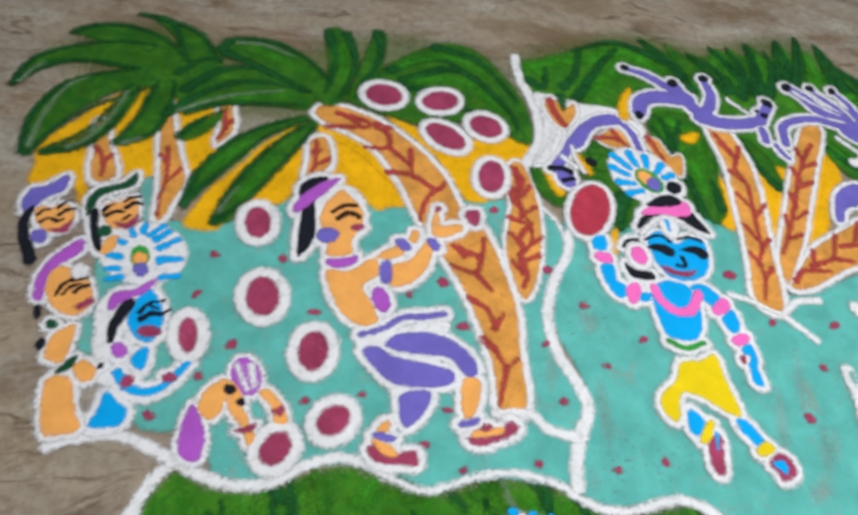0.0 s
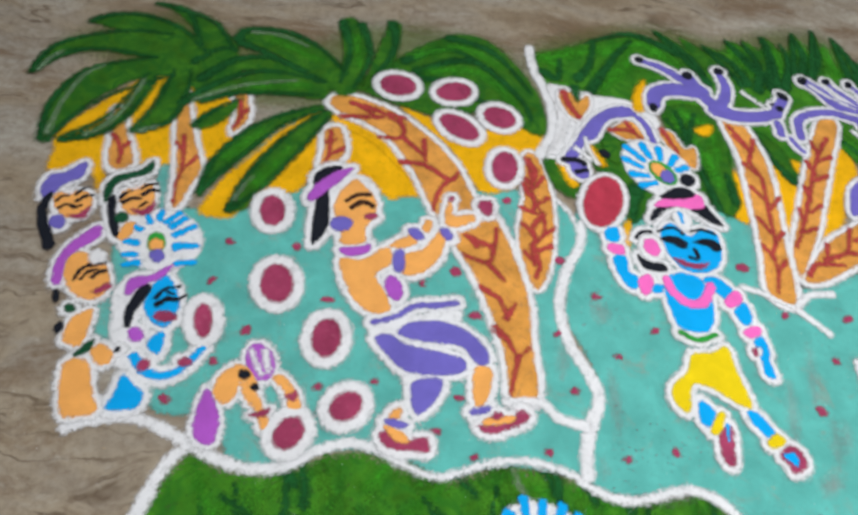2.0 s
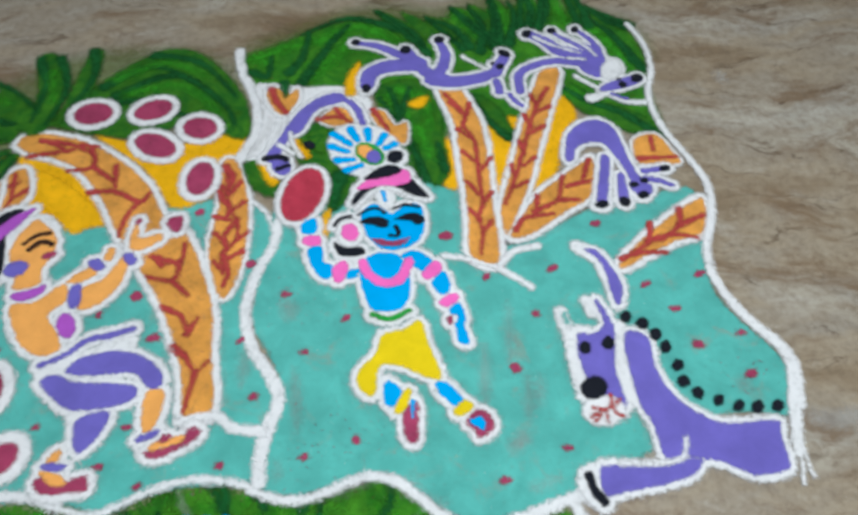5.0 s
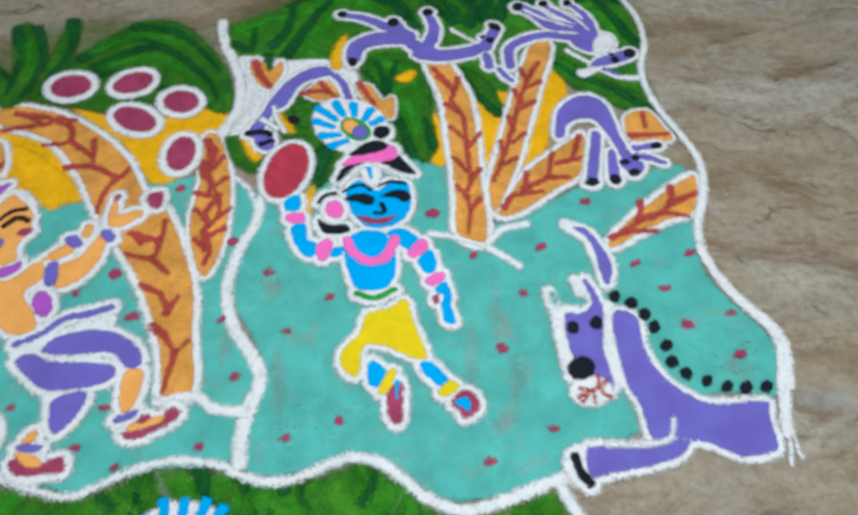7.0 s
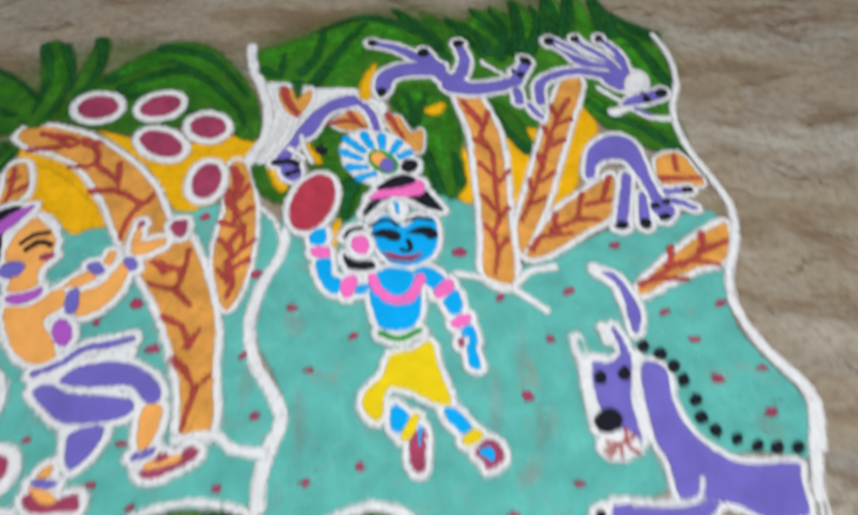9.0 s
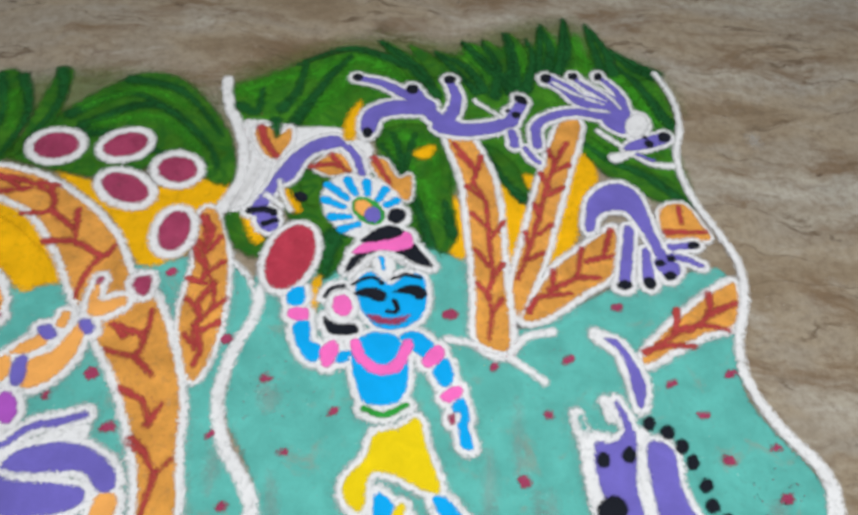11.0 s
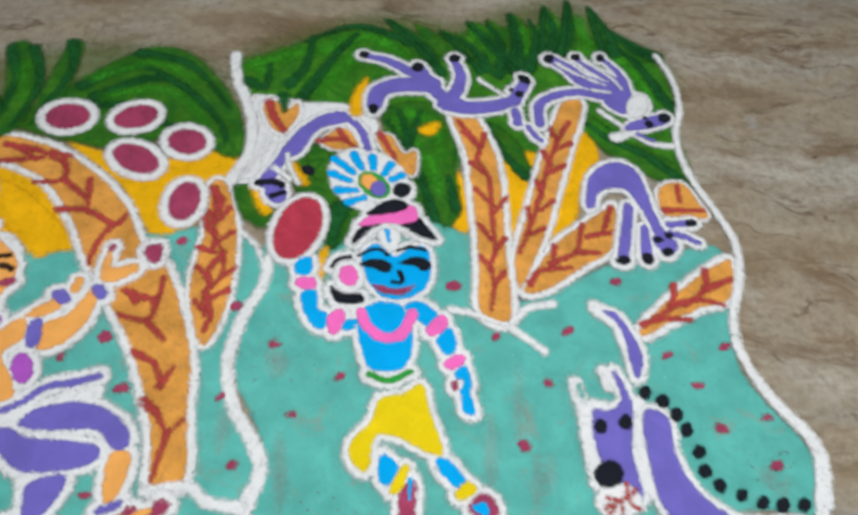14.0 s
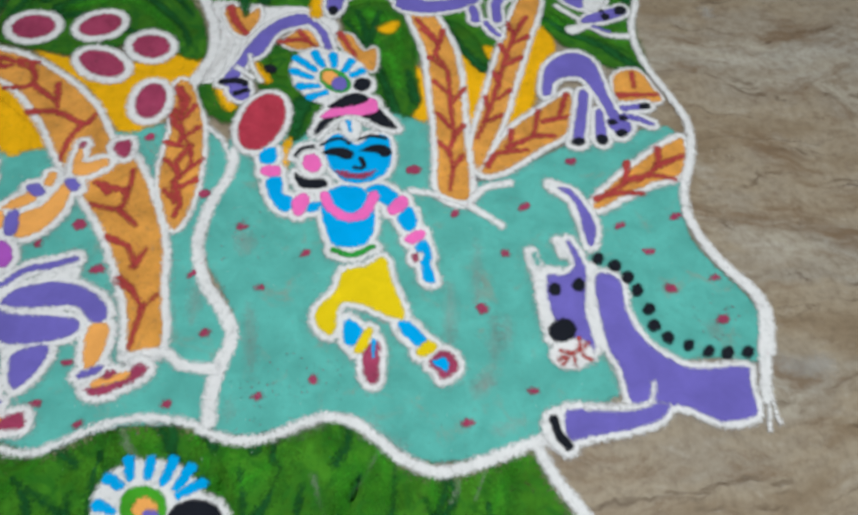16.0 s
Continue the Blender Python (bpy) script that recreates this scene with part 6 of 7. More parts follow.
dancer_s = dancer_s + dancer_n
dancer_n = [area((.591, .463), (.614, .476), (.620, .464), (.599, .452))]
heap("arm_band", dancer_n, PINK, 8, dancer)
dancer_s = dancer_s + dancer_n
dancer_n = [area((.603, .447), (.620, .459), (.626, .433), (.623, .418), (.627, .391), (.612, .394), (.610, .419), (.615, .437), (.608, .439))]
heap("hand_patch", dancer_n, BLUE, 7, dancer)
dancer_s = dancer_s + dancer_n
dancer_n = [oval(.603, .430, 0.0040, 0.0000, -0.0010, -0.0070)]
heap("red_dab", dancer_n, MAROON, 8, dancer)
dancer_s = dancer_s + dancer_n
dancer_n = [stroke(.008, (.490, .447), (.515, .438), (.545, .450))]
heap("belt", dancer_n, BELT, 9, dancer)
dancer_s = dancer_s + dancer_n
dancer_n = [area((.503, .414), (.533, .419), (.559, .432), (.567, .396), (.582, .341), (.562, .342), (.533, .359), (.511, .366), (.495, .361), (.486, .320), (.465, .337), (.468, .359), (.493, .386))]
heap("shorts", dancer_n, LEMON, 7, dancer)
dancer_s = dancer_s + dancer_n
dancer_n = [area((.504, .342), (.524, .326), (.512, .303), (.500, .311))]
heap("leg_patch", dancer_n, BLUE, 7, dancer)
dancer_s = dancer_s + dancer_n
dancer_n = [area((.530, .326), (.538, .322), (.530, .304), (.522, .293), (.512, .296))]
heap("ankle_band", dancer_n, LEMON, 8, dancer)
dancer_s = dancer_s + dancer_n
dancer_n = [area((.525, .296), (.544, .307), (.544, .278), (.540, .254), (.530, .252), (.523, .268))]
heap("shoe_patch", dancer_n, MAROON, 7, dancer)
dancer_s = dancer_s + dancer_n
dancer_n = [stroke(.006, (.539, .309), (.536, .285), end=.003)]
heap("shoe_patch", dancer_n, BLUE, 8, dancer)
dancer_s = dancer_s + dancer_n
dancer_n = [area((.570, .332), (.587, .333), (.607, .306), (.595, .297), (.581, .312))]
heap("leg_patch", dancer_n, BLUE, 7, dancer)
dancer_s = dancer_s + dancer_n
dancer_n = [area((.593, .291), (.610, .305), (.620, .293), (.600, .283))]
heap("ankle_band", dancer_n, LEMON, 8, dancer)
dancer_s = dancer_s + dancer_n
dancer_n = [area((.607, .274), (.627, .291), (.645, .274), (.641, .261), (.623, .251), (.616, .263))]
heap("shoe_patch", dancer_n, MAROON, 7, dancer)
dancer_s = dancer_s + dancer_n
dancer_n = [area((.612, .275), (.626, .280), (.633, .271), (.629, .261), (.622, .266))]
heap("shoe_patch", dancer_n, BLUE, 8, dancer)
dancer_s = dancer_s + dancer_n
heap("outline", dancer_s, WHITE, 6, dancer, "thick white powder outline", grow=.009, cell=0.0032, fringe=0.004)
heap("dust_rim", dancer_s, DUST, 1.4, dancer, "thin grey dust along the outline", grow=.010, cell=0.0046, fringe=0.006)

# flat violet animals of the right scene
beast = thing("powder_animal", .233, .648, "flat tumbling violet powder animal with black hooves", "powder animal")
beast_s = [stroke(.026, (.503, .938), (.511, .969), (.542, .987), (.597, .993), end=.037)]
heap("body_patch", beast_s, VIOLET, 7, beast)
beast_n = [stroke(.013, (.492, 1.058), (.530, 1.048), (.572, 1.020), (.609, .996), end=.026)]
heap("leg_patch", beast_n, VIOLET, 7, beast)
beast_s = beast_s + beast_n
beast_n = [stroke(.021, (.583, 1.037), (.600, .996), (.621, .964), (.648, .947), end=.030)]
heap("leg_patch", beast_n, VIOLET, 7, beast)
beast_s = beast_s + beast_n
beast_n = [stroke(.015, (.650, 1.056), (.659, 1.019), (.650, .984), (.632, .955), end=.026)]
heap("leg_patch", beast_n, VIOLET, 7, beast)
beast_s = beast_s + beast_n
beast_n = [stroke(.034, (.629, .947), (.666, .939), (.715, .947), (.747, .961), end=.023)]
heap("body_patch", beast_n, VIOLET, 7, beast)
beast_s = beast_s + beast_n
beast_n = [area((.737, .954), (.752, .990), (.771, 1.016), (.783, 1.005), (.767, .972), (.756, .950))]
heap("head_patch", beast_n, VIOLET, 7, beast)
beast_s = beast_s + beast_n
beast_n = [stroke(.015, (.748, .937), (.749, .907))]
heap("ear_patch", beast_n, VIOLET, 7, beast)
beast_s = beast_s + beast_n
heap("tail_stroke", [stroke(.009, (.691, 1.010), (.711, .992), (.735, .971))], WHITE, 7, beast)
beast_n = [oval(.486, 1.061, 0.0090, 0.0000, 0.0000, -0.0090)]
heap("black_dab", beast_n, BLACK, 9, beast)
beast_s = beast_s + beast_n
beast_n = [oval(.582, 1.035, 0.0110, 0.0010, -0.0010, -0.0120)]
heap("black_dab", beast_n, BLACK, 9, beast)
beast_s = beast_s + beast_n
beast_n = [oval(.651, 1.062, 0.0110, 0.0000, -0.0010, -0.0100)]
heap("black_dab", beast_n, BLACK, 9, beast)
beast_s = beast_s + beast_n
beast_n = [oval(.775, 1.016, 0.0110, -0.0070, -0.0040, -0.0090)]
heap("black_dab", beast_n, BLACK, 9, beast)
beast_s = beast_s + beast_n
beast_n = [oval(.761, .977, 0.0080, 0.0000, -0.0010, -0.0080)]
heap("black_dab", beast_n, BLACK, 9, beast)
beast_s = beast_s + beast_n
beast_n = [oval(.747, .987, 0.0040, 0.0010, -0.0010, -0.0050)]
heap("black_dab", beast_n, BLACK, 9, beast)
beast_s = beast_s + beast_n
beast_n = [oval(.501, .928, 0.0080, 0.0000, -0.0010, -0.0120)]
heap("black_dab", beast_n, BLACK, 9, beast)
beast_s = beast_s + beast_n
heap("outline", beast_s, WHITE, 6, beast, "thick white powder outline", grow=.008, cell=0.0032, fringe=0.004)
heap("dust_rim", beast_s, DUST, 1.4, beast, "thin grey dust along the outline", grow=.009, cell=0.0046, fringe=0.006)
beast = thing("powder_animal", .252, .657, "flat tumbling violet powder animal with a white cheek", "powder animal")
beast_s = [stroke(.016, (.788, .907), (.792, .949), (.818, .973), (.869, .989), (.927, .977), end=.018)]
heap("body_patch", beast_s, VIOLET, 7, beast)
beast_n = [stroke(.021, (.833, 1.072), (.864, 1.047), (.885, 1.020), (.932, 1.000), end=.036)]
heap("leg_patch", beast_n, VIOLET, 7, beast)
beast_s = beast_s + beast_n
beast_n = [stroke(.012, (.881, 1.080), (.911, 1.049), (.952, 1.019), end=.021)]
heap("leg_patch", beast_n, VIOLET, 7, beast)
beast_s = beast_s + beast_n
beast_n = [stroke(.009, (.931, 1.082), (.954, 1.051), (.963, 1.022), (.964, .994), end=.017)]
heap("leg_patch", beast_n, VIOLET, 7, beast)
beast_s = beast_s + beast_n
beast_n = [area((.923, 1.014), (.965, 1.011), (.969, .974), (.951, .940), (.932, .945), (.915, .968))]
heap("body_patch", beast_n, VIOLET, 7, beast)
beast_s = beast_s + beast_n
beast_n = [oval(.976, .959, 0.0170, -0.0080, -0.0150, -0.0280)]
heap("cheek_patch", beast_n, WHITE, 8, beast)
beast_s = beast_s + beast_n
beast_n = [area((.941, .906), (.970, .925), (1.025, .942), (1.026, .921), (.982, .904), (.949, .898))]
heap("head_patch", beast_n, VIOLET, 8, beast)
beast_s = beast_s + beast_n
heap("jaw_stroke", [stroke(.021, (.918, .881), (.958, .894), end=.012), stroke(.012, (.953, .893), (.981, .869), (1.017, .865))], WHITE, 8, beast)
heap("jaw_patch", [stroke(.007, (.961, .889), (.985, .876))], VIOLET, 9, beast)
beast_n = [stroke(.010, (.767, .899), (.776, .879), (.785, .869))]
heap("tail_patch", beast_n, VIOLET, 7, beast)
beast_s = beast_s + beast_n
heap("neck_stroke", [stroke(.010, (.902, .944), (.933, .913), (.950, .901))], WHITE, 7, beast)
heap("mane_stroke", [stroke(.009, (.843, 1.061), (.877, 1.034), (.924, 1.010), end=.005)], WHITE, 8, beast)
heap("mane_stroke", [stroke(.009, (.895, 1.072), (.935, 1.036), (.955, 1.001), end=.005)], WHITE, 8, beast)
heap("mane_stroke", [stroke(.008, (.900, .995), (.930, .991), end=.005)], WHITE, 8, beast)
beast_n = [oval(.829, 1.072, 0.0100, 0.0010, -0.0020, -0.0120)]
heap("black_dab", beast_n, BLACK, 9, beast)
beast_s = beast_s + beast_n
beast_n = [oval(.882, 1.080, 0.0090, 0.0010, -0.0020, -0.0100)]
heap("black_dab", beast_n, BLACK, 9, beast)
beast_s = beast_s + beast_n
beast_n = [oval(.930, 1.081, 0.0080, 0.0000, -0.0030, -0.0110)]
heap("black_dab", beast_n, BLACK, 9, beast)
beast_s = beast_s + beast_n
beast_n = [oval(1.020, .931, 0.0100, -0.0050, -0.0070, -0.0120)]
heap("black_dab", beast_n, BLACK, 9, beast)
beast_s = beast_s + beast_n
beast_n = [oval(.987, .915, 0.0070, -0.0040, -0.0040, -0.0080)]
heap("black_dab", beast_n, BLACK, 9, beast)
beast_s = beast_s + beast_n
beast_n = [oval(.983, .930, 0.0050, 0.0000, -0.0020, -0.0050)]
heap("black_dab", beast_n, BLACK, 9, beast)
beast_s = beast_s + beast_n
heap("outline", beast_s, WHITE, 6, beast, "thick white powder outline", grow=.008, cell=0.0032, fringe=0.004)
heap("dust_rim", beast_s, DUST, 1.4, beast, "thin grey dust along the outline", grow=.009, cell=0.0046, fringe=0.006)
beast = thing("powder_animal", .264, .658, "flat curled violet powder animal with black hooves", "powder animal")
beast_s = [area((.839, .732), (.854, .788), (.884, .817), (.916, .825), (.941, .804), (.947, .768), (.951, .723), (.960, .685), (.975, .660), (.958, .641), (.945, .649), (.939, .692), (.927, .740), (.911, .767), (.880, .768), (.861, .753), (.854, .732))]
heap("body_patch", beast_s, VIOLET, 7, beast)
beast_n = [stroke(.015, (.909, .731), (.895, .683), (.881, .637), end=.018)]
heap("leg_patch", beast_n, VIOLET, 7, beast)
beast_s = beast_s + beast_n
beast_n = [stroke(.012, (.927, .691), (.919, .640), end=.018)]
heap("leg_patch", beast_n, VIOLET, 7, beast)
beast_s = beast_s + beast_n
beast_n = [stroke(.018, (.944, .668), (.954, .649))]
heap("leg_patch", beast_n, VIOLET, 7, beast)
beast_s = beast_s + beast_n
beast_n = [stroke(.013, (.967, .681), (.989, .675), (1.010, .664), end=.009)]
heap("leg_patch", beast_n, VIOLET, 7, beast)
beast_s = beast_s + beast_n
beast_n = [stroke(.013, (.971, .698), (1.009, .702), end=.009)]
heap("leg_patch", beast_n, VIOLET, 7, beast)
beast_s = beast_s + beast_n
beast_n = [oval(.879, .629, 0.0120, -0.0010, -0.0020, -0.0080)]
heap("black_dab", beast_n, BLACK, 9, beast)
beast_s = beast_s + beast_n
beast_n = [oval(.919, .633, 0.0080, -0.0050, -0.0050, -0.0080)]
heap("black_dab", beast_n, BLACK, 9, beast)
beast_s = beast_s + beast_n
beast_n = [oval(.954, .645, 0.0100, 0.0000, -0.0020, -0.0080)]
heap("black_dab", beast_n, BLACK, 9, beast)
beast_s = beast_s + beast_n
beast_n = [oval(.944, .668, 0.0080, 0.0000, -0.0010, -0.0060)]
heap("black_dab", beast_n, BLACK, 9, beast)
beast_s = beast_s + beast_n
beast_n = [oval(.964, .677, 0.0070, -0.0010, -0.0020, -0.0060)]
heap("black_dab", beast_n, BLACK, 9, beast)
beast_s = beast_s + beast_n
beast_n = [oval(1.008, .701, 0.0090, 0.0000, -0.0020, -0.0070)]
heap("black_dab", beast_n, BLACK, 9, beast)
beast_s = beast_s + beast_n
heap("outline", beast_s, WHITE, 6, beast, "thick white powder outline", grow=.009, cell=0.0032, fringe=0.004)
heap("dust_rim", beast_s, DUST, 1.4, beast, "thin grey dust along the outline", grow=.010, cell=0.0046, fringe=0.006)
beast = thing("powder_animal", .265, .660, "flat bowed violet powder animal with a dark head", "powder animal")
beast_s = [area((.322, .767), (.342, .804), (.364, .852), (.392, .891), (.425, .915), (.455, .919), (.461, .898), (.422, .885), (.401, .865), (.383, .827), (.362, .810), (.349, .773), (.335, .754))]
heap("body_patch", beast_s, VIOLET, 7, beast)
beast_n = [stroke(.011, (.454, .907), (.480, .881), (.491, .840), end=.013)]
heap("tail_patch", beast_n, VIOLET, 7, beast)
beast_s = beast_s + beast_n
beast_n = [oval(.350, .746, 0.0150, -0.0130, -0.0070, -0.0160)]
heap("head_patch", beast_n, VIOLET, 7, beast)
beast_s = beast_s + beast_n
beast_n = [stroke(.012, (.323, .764), (.346, .766), (.358, .760))]
heap("dark_dab", beast_n, BLACK, 8, beast)
beast_s = beast_s + beast_n
beast_n = [stroke(.009, (.344, .739), (.361, .745))]
heap("dark_dab", beast_n, BLACK, 8, beast)
beast_s = beast_s + beast_n
heap("black_dab", [oval(.397, .791, 0.0100, -0.0040, -0.0020, -0.0090)], BLACK, 9, beast)
heap("neck_stroke", [stroke(.009, (.345, .795), (.370, .772)), stroke(.008, (.364, .822), (.369, .794), (.383, .765))], WHITE, 8, beast)
heap("outline", beast_s, WHITE, 5, beast, "thick white powder outline", grow=.008, cell=0.0032, fringe=0.004)
heap("dust_rim", beast_s, DUST, 1.4, beast, "thin grey dust along the outline", grow=.009, cell=0.0046, fringe=0.006)
bull = thing("powder_animal", .291, .645, "large flat violet powder animal with a dotted mane", "powder animal")
bull_s = [area((.785, .390), (.812, .393), (.830, .410), (.823, .443), (.830, .448), (.841, .409), (.840, .385), (.828, .335), (.831, .284), (.815, .270), (.803, .296), (.782, .331))]
heap("head_patch", bull_s, VIOLET, 7, bull)
bull_n = [area((.827, .542), (.850, .536), (.867, .498), (.872, .468), (.861, .438), (.854, .450), (.853, .499), (.843, .528))]
heap("horn_patch", bull_n, VIOLET, 7, bull)
bull_s = bull_s + bull_n
bull_n = [area((.853, .384), (.873, .393), (.889, .374), (.886, .331), (.901, .289), (.931, .258), (.965, .244), (1.032, .243), (1.029, .223), (1.026, .183), (1.005, .173), (.971, .174), (.940, .193), (.912, .199), (.893, .205), (.863, .203), (.860, .249), (.849, .283), (.848, .325))]
heap("body_patch", bull_n, VIOLET, 7, bull)
bull_s = bull_s + bull_n
bull_n = [area((.775, .199), (.794, .201), (.851, .194), (.886, .201), (.913, .199), (.891, .180), (.852, .172), (.800, .166), (.775, .164), (.770, .179))]
heap("leg_patch", bull_n, VIOLET, 7, bull)
bull_s = bull_s + bull_n
heap("leg_crease", [stroke(.007, (.802, .203), (.860, .199), (.888, .205), (.898, .228), end=.005)], WHITE, 8, bull)
bull_n = [stroke(.012, (.757, .189), (.760, .172), (.769, .156))]
heap("hoof_patch", bull_n, BLACK, 8, bull)
bull_s = bull_s + bull_n
heap("muzzle_patch", [oval(.797, .275, 0.0300, -0.0030, -0.0050, -0.0220)], WHITE, 8, bull)
heap("nose_patch", [oval(.791, .309, 0.0190, 0.0020, -0.0010, -0.0170)], BLACK, 9, bull)
bull_n = [oval(.792, .371, 0.0090, -0.0010, -0.0020, -0.0100)]
heap("eye_dab", bull_n, BLACK, 9, bull)
bull_s = bull_s + bull_n
bull_n = [oval(.827, .376, 0.0100, -0.0010, -0.0030, -0.0100)]
heap("eye_dab", bull_n, BLACK, 9, bull)
bull_s = bull_s + bull_n
heap("mouth_stroke", [stroke(.004, (.784, .279), (.801, .277), (.822, .288))], VEIN, 9, bull)
heap("mouth_stroke", [stroke(.004, (.783, .262), (.797, .276), (.799, .259))], VEIN, 9, bull)
heap("mouth_stroke", [stroke(.004, (.779, .268), (.792, .272))], VEIN, 9, bull)
heap("mouth_stroke", [stroke(.004, (.811, .296), (.809, .276), (.821, .265))], VEIN, 9, bull)
heap("ear_patch", [stroke(.006, (.773, .427), (.775, .413))], TEAL, 8, bull)
heap("outline", bull_s + [stroke(.002, (.769, .432), (.773, .402), (.801, .398)), stroke(.003, (.774, .409), (.773, .357), (.775, .298)), stroke(.003, (.812, .448), (.818, .429)), stroke(.003, (.818, .550), (.832, .539)), stroke(.007, (.824, .544), (.846, .524), (.857, .481), (.857, .440)), stroke(.002, (.832, .294), (.839, .285)), stroke(.002, (.757, .163), (.748, .181), (.763, .197)), stroke(.002, (.851, .404), (.844, .368), (.840, .318), (.845, .285))], WHITE, 6, bull, "thick white powder outline", grow=.009, cell=0.0032, fringe=0.004)
heap("dust_rim", bull_s + [stroke(.002, (.769, .432), (.773, .402), (.801, .398)), stroke(.003, (.774, .409), (.773, .357), (.775, .298)), stroke(.003, (.812, .448), (.818, .429)), stroke(.003, (.818, .550), (.832, .539)), stroke(.007, (.824, .544), (.846, .524), (.857, .481), (.857, .440)), stroke(.002, (.832, .294), (.839, .285)), stroke(.002, (.757, .163), (.748, .181), (.763, .197)), stroke(.002, (.851, .404), (.844, .368), (.840, .318), (.845, .285))], DUST, 1.4, bull, "thin grey dust along the outline", grow=.010, cell=0.0046, fringe=0.006)
tagged(heap("mane_dot", [oval(.864, .416, 0.0090, 0.0000, -0.0020, -0.0100)], BLACK, 9), "small black powder dot along a violet back", "powder dot", "black dots")
tagged(heap("mane_dot", [oval(.886, .404, 0.0090, -0.0010, -0.0030, -0.0100)], BLACK, 9), "small black powder dot along a violet back", "powder dot", "black dots")
tagged(heap("mane_dot", [oval(.901, .385, 0.0090, -0.0010, -0.0030, -0.0100)], BLACK, 9), "small black powder dot along a violet back", "powder dot", "black dots")
tagged(heap("mane_dot", [oval(.910, .364, 0.0080, -0.0010, -0.0030, -0.0100)], BLACK, 9), "small black powder dot along a violet back", "powder dot", "black dots")
tagged(heap("mane_dot", [oval(.919, .334, 0.0090, 0.0000, -0.0030, -0.0090)], BLACK, 9), "small black powder dot along a violet back", "powder dot", "black dots")
tagged(heap("mane_dot", [oval(.920, .309, 0.0090, -0.0010, -0.0020, -0.0090)], BLACK, 9), "small black powder dot along a violet back", "powder dot", "black dots")
tagged(heap("mane_dot", [oval(.935, .291, 0.0090, -0.0010, -0.0020, -0.0090)], BLACK, 9), "small black powder dot along a violet back", "powder dot", "black dots")
tagged(heap("mane_dot", [oval(.961, .278, 0.0080, 0.0000, -0.0030, -0.0080)], BLACK, 9), "small black powder dot along a violet back", "powder dot", "black dots")
tagged(heap("mane_dot", [oval(.986, .268, 0.0080, 0.0000, -0.0030, -0.0080)], BLACK, 9), "small black powder dot along a violet back", "powder dot", "black dots")
tagged(heap("mane_dot", [oval(1.012, .264, 0.0090, -0.0010, -0.0030, -0.0090)], BLACK, 9), "small black powder dot along a violet back", "powder dot", "black dots")
tagged(heap("mane_dot", [oval(1.041, .264, 0.0090, -0.0010, -0.0030, -0.0090)], BLACK, 9), "small black powder dot along a violet back", "powder dot", "black dots")

# feather fan below the wave
lowfan = thing("feather_fan", .294, .638, "blue and white powder feather fan on green ground", "powder fan")
heap("fan_base", [oval(.278, .121, 0.0630, -0.0050, 0.0050, -0.0570)], WHITE, 6, lowfan)
heap("fan_ray", [stroke(.013, (.250, .176), (.254, .158), end=.010)], BLUE, 7, lowfan)
heap("fan_ray", [stroke(.013, (.274, .174), (.273, .158), end=.010)], BLUE, 7, lowfan)
heap("fan_ray", [stroke(.013, (.299, .172), (.291, .150), end=.010)], BLUE, 7, lowfan)
heap("fan_ray", [stroke(.013, (.320, .162), (.306, .142), end=.010)], BLUE, 7, lowfan)
heap("fan_ray", [stroke(.013, (.334, .145), (.309, .134), end=.010)], BLUE, 7, lowfan)
heap("fan_ray", [stroke(.013, (.229, .158), (.243, .149), end=.010)], BLUE, 7, lowfan)
heap("fan_ray", [stroke(.012, (.221, .129), (.239, .122), end=.009)], BLUE, 7, lowfan)
heap("fan_ray", [stroke(.013, (.220, .097), (.239, .101), end=.010)], BLUE, 7, lowfan)
heap("fan_eye", [oval(.272, .123, 0.0260, -0.0030, 0.0020, -0.0240)], LIME, 8, lowfan)
heap("fan_eye", [oval(.274, .121, 0.0130, -0.0010, 0.0010, -0.0120)], ORANGE, 9, lowfan)
heap("fan_eye", [oval(.281, .113, 0.0090, -0.0010, 0.0010, -0.0060)], VIOLET, 10, lowfan)
heap("hair_patch", [oval(.328, .105, 0.0310, -0.0020, 0.0010, -0.0220)], BLACK, 8, lowfan)
heap("outline", [oval(.328, .106, 0.0400, -0.0030, 0.0020, -0.0300)], WHITE, 6, lowfan)

# small red dots
tagged(heap("red_dot", [oval(-.194, .505, 0.0070, 0.0000, 0.0010, -0.0050)], MAROON, 3, rough=0.0016), "small maroon powder dot on teal ground", "powder dot", "red dots")
tagged(heap("red_dot", [oval(-.203, .435, 0.0050, 0.0060, 0.0030, -0.0030)], MAROON, 3, rough=0.0016), "small maroon powder dot on teal ground", "powder dot", "red dots")
tagged(heap("red_dot", [oval(-.140, .364, 0.0050, 0.0050, 0.0040, -0.0050)], MAROON, 3, rough=0.0016), "small maroon powder dot on teal ground", "powder dot", "red dots")
tagged(heap("red_dot", [oval(-.171, .314, 0.0060, 0.0000, 0.0010, -0.0050)], MAROON, 3, rough=0.0016), "small maroon powder dot on teal ground", "powder dot", "red dots")
tagged(heap("red_dot", [oval(-.218, .253, 0.0070, 0.0000, 0.0010, -0.0060)], MAROON, 3, rough=0.0016), "small maroon powder dot on teal ground", "powder dot", "red dots")
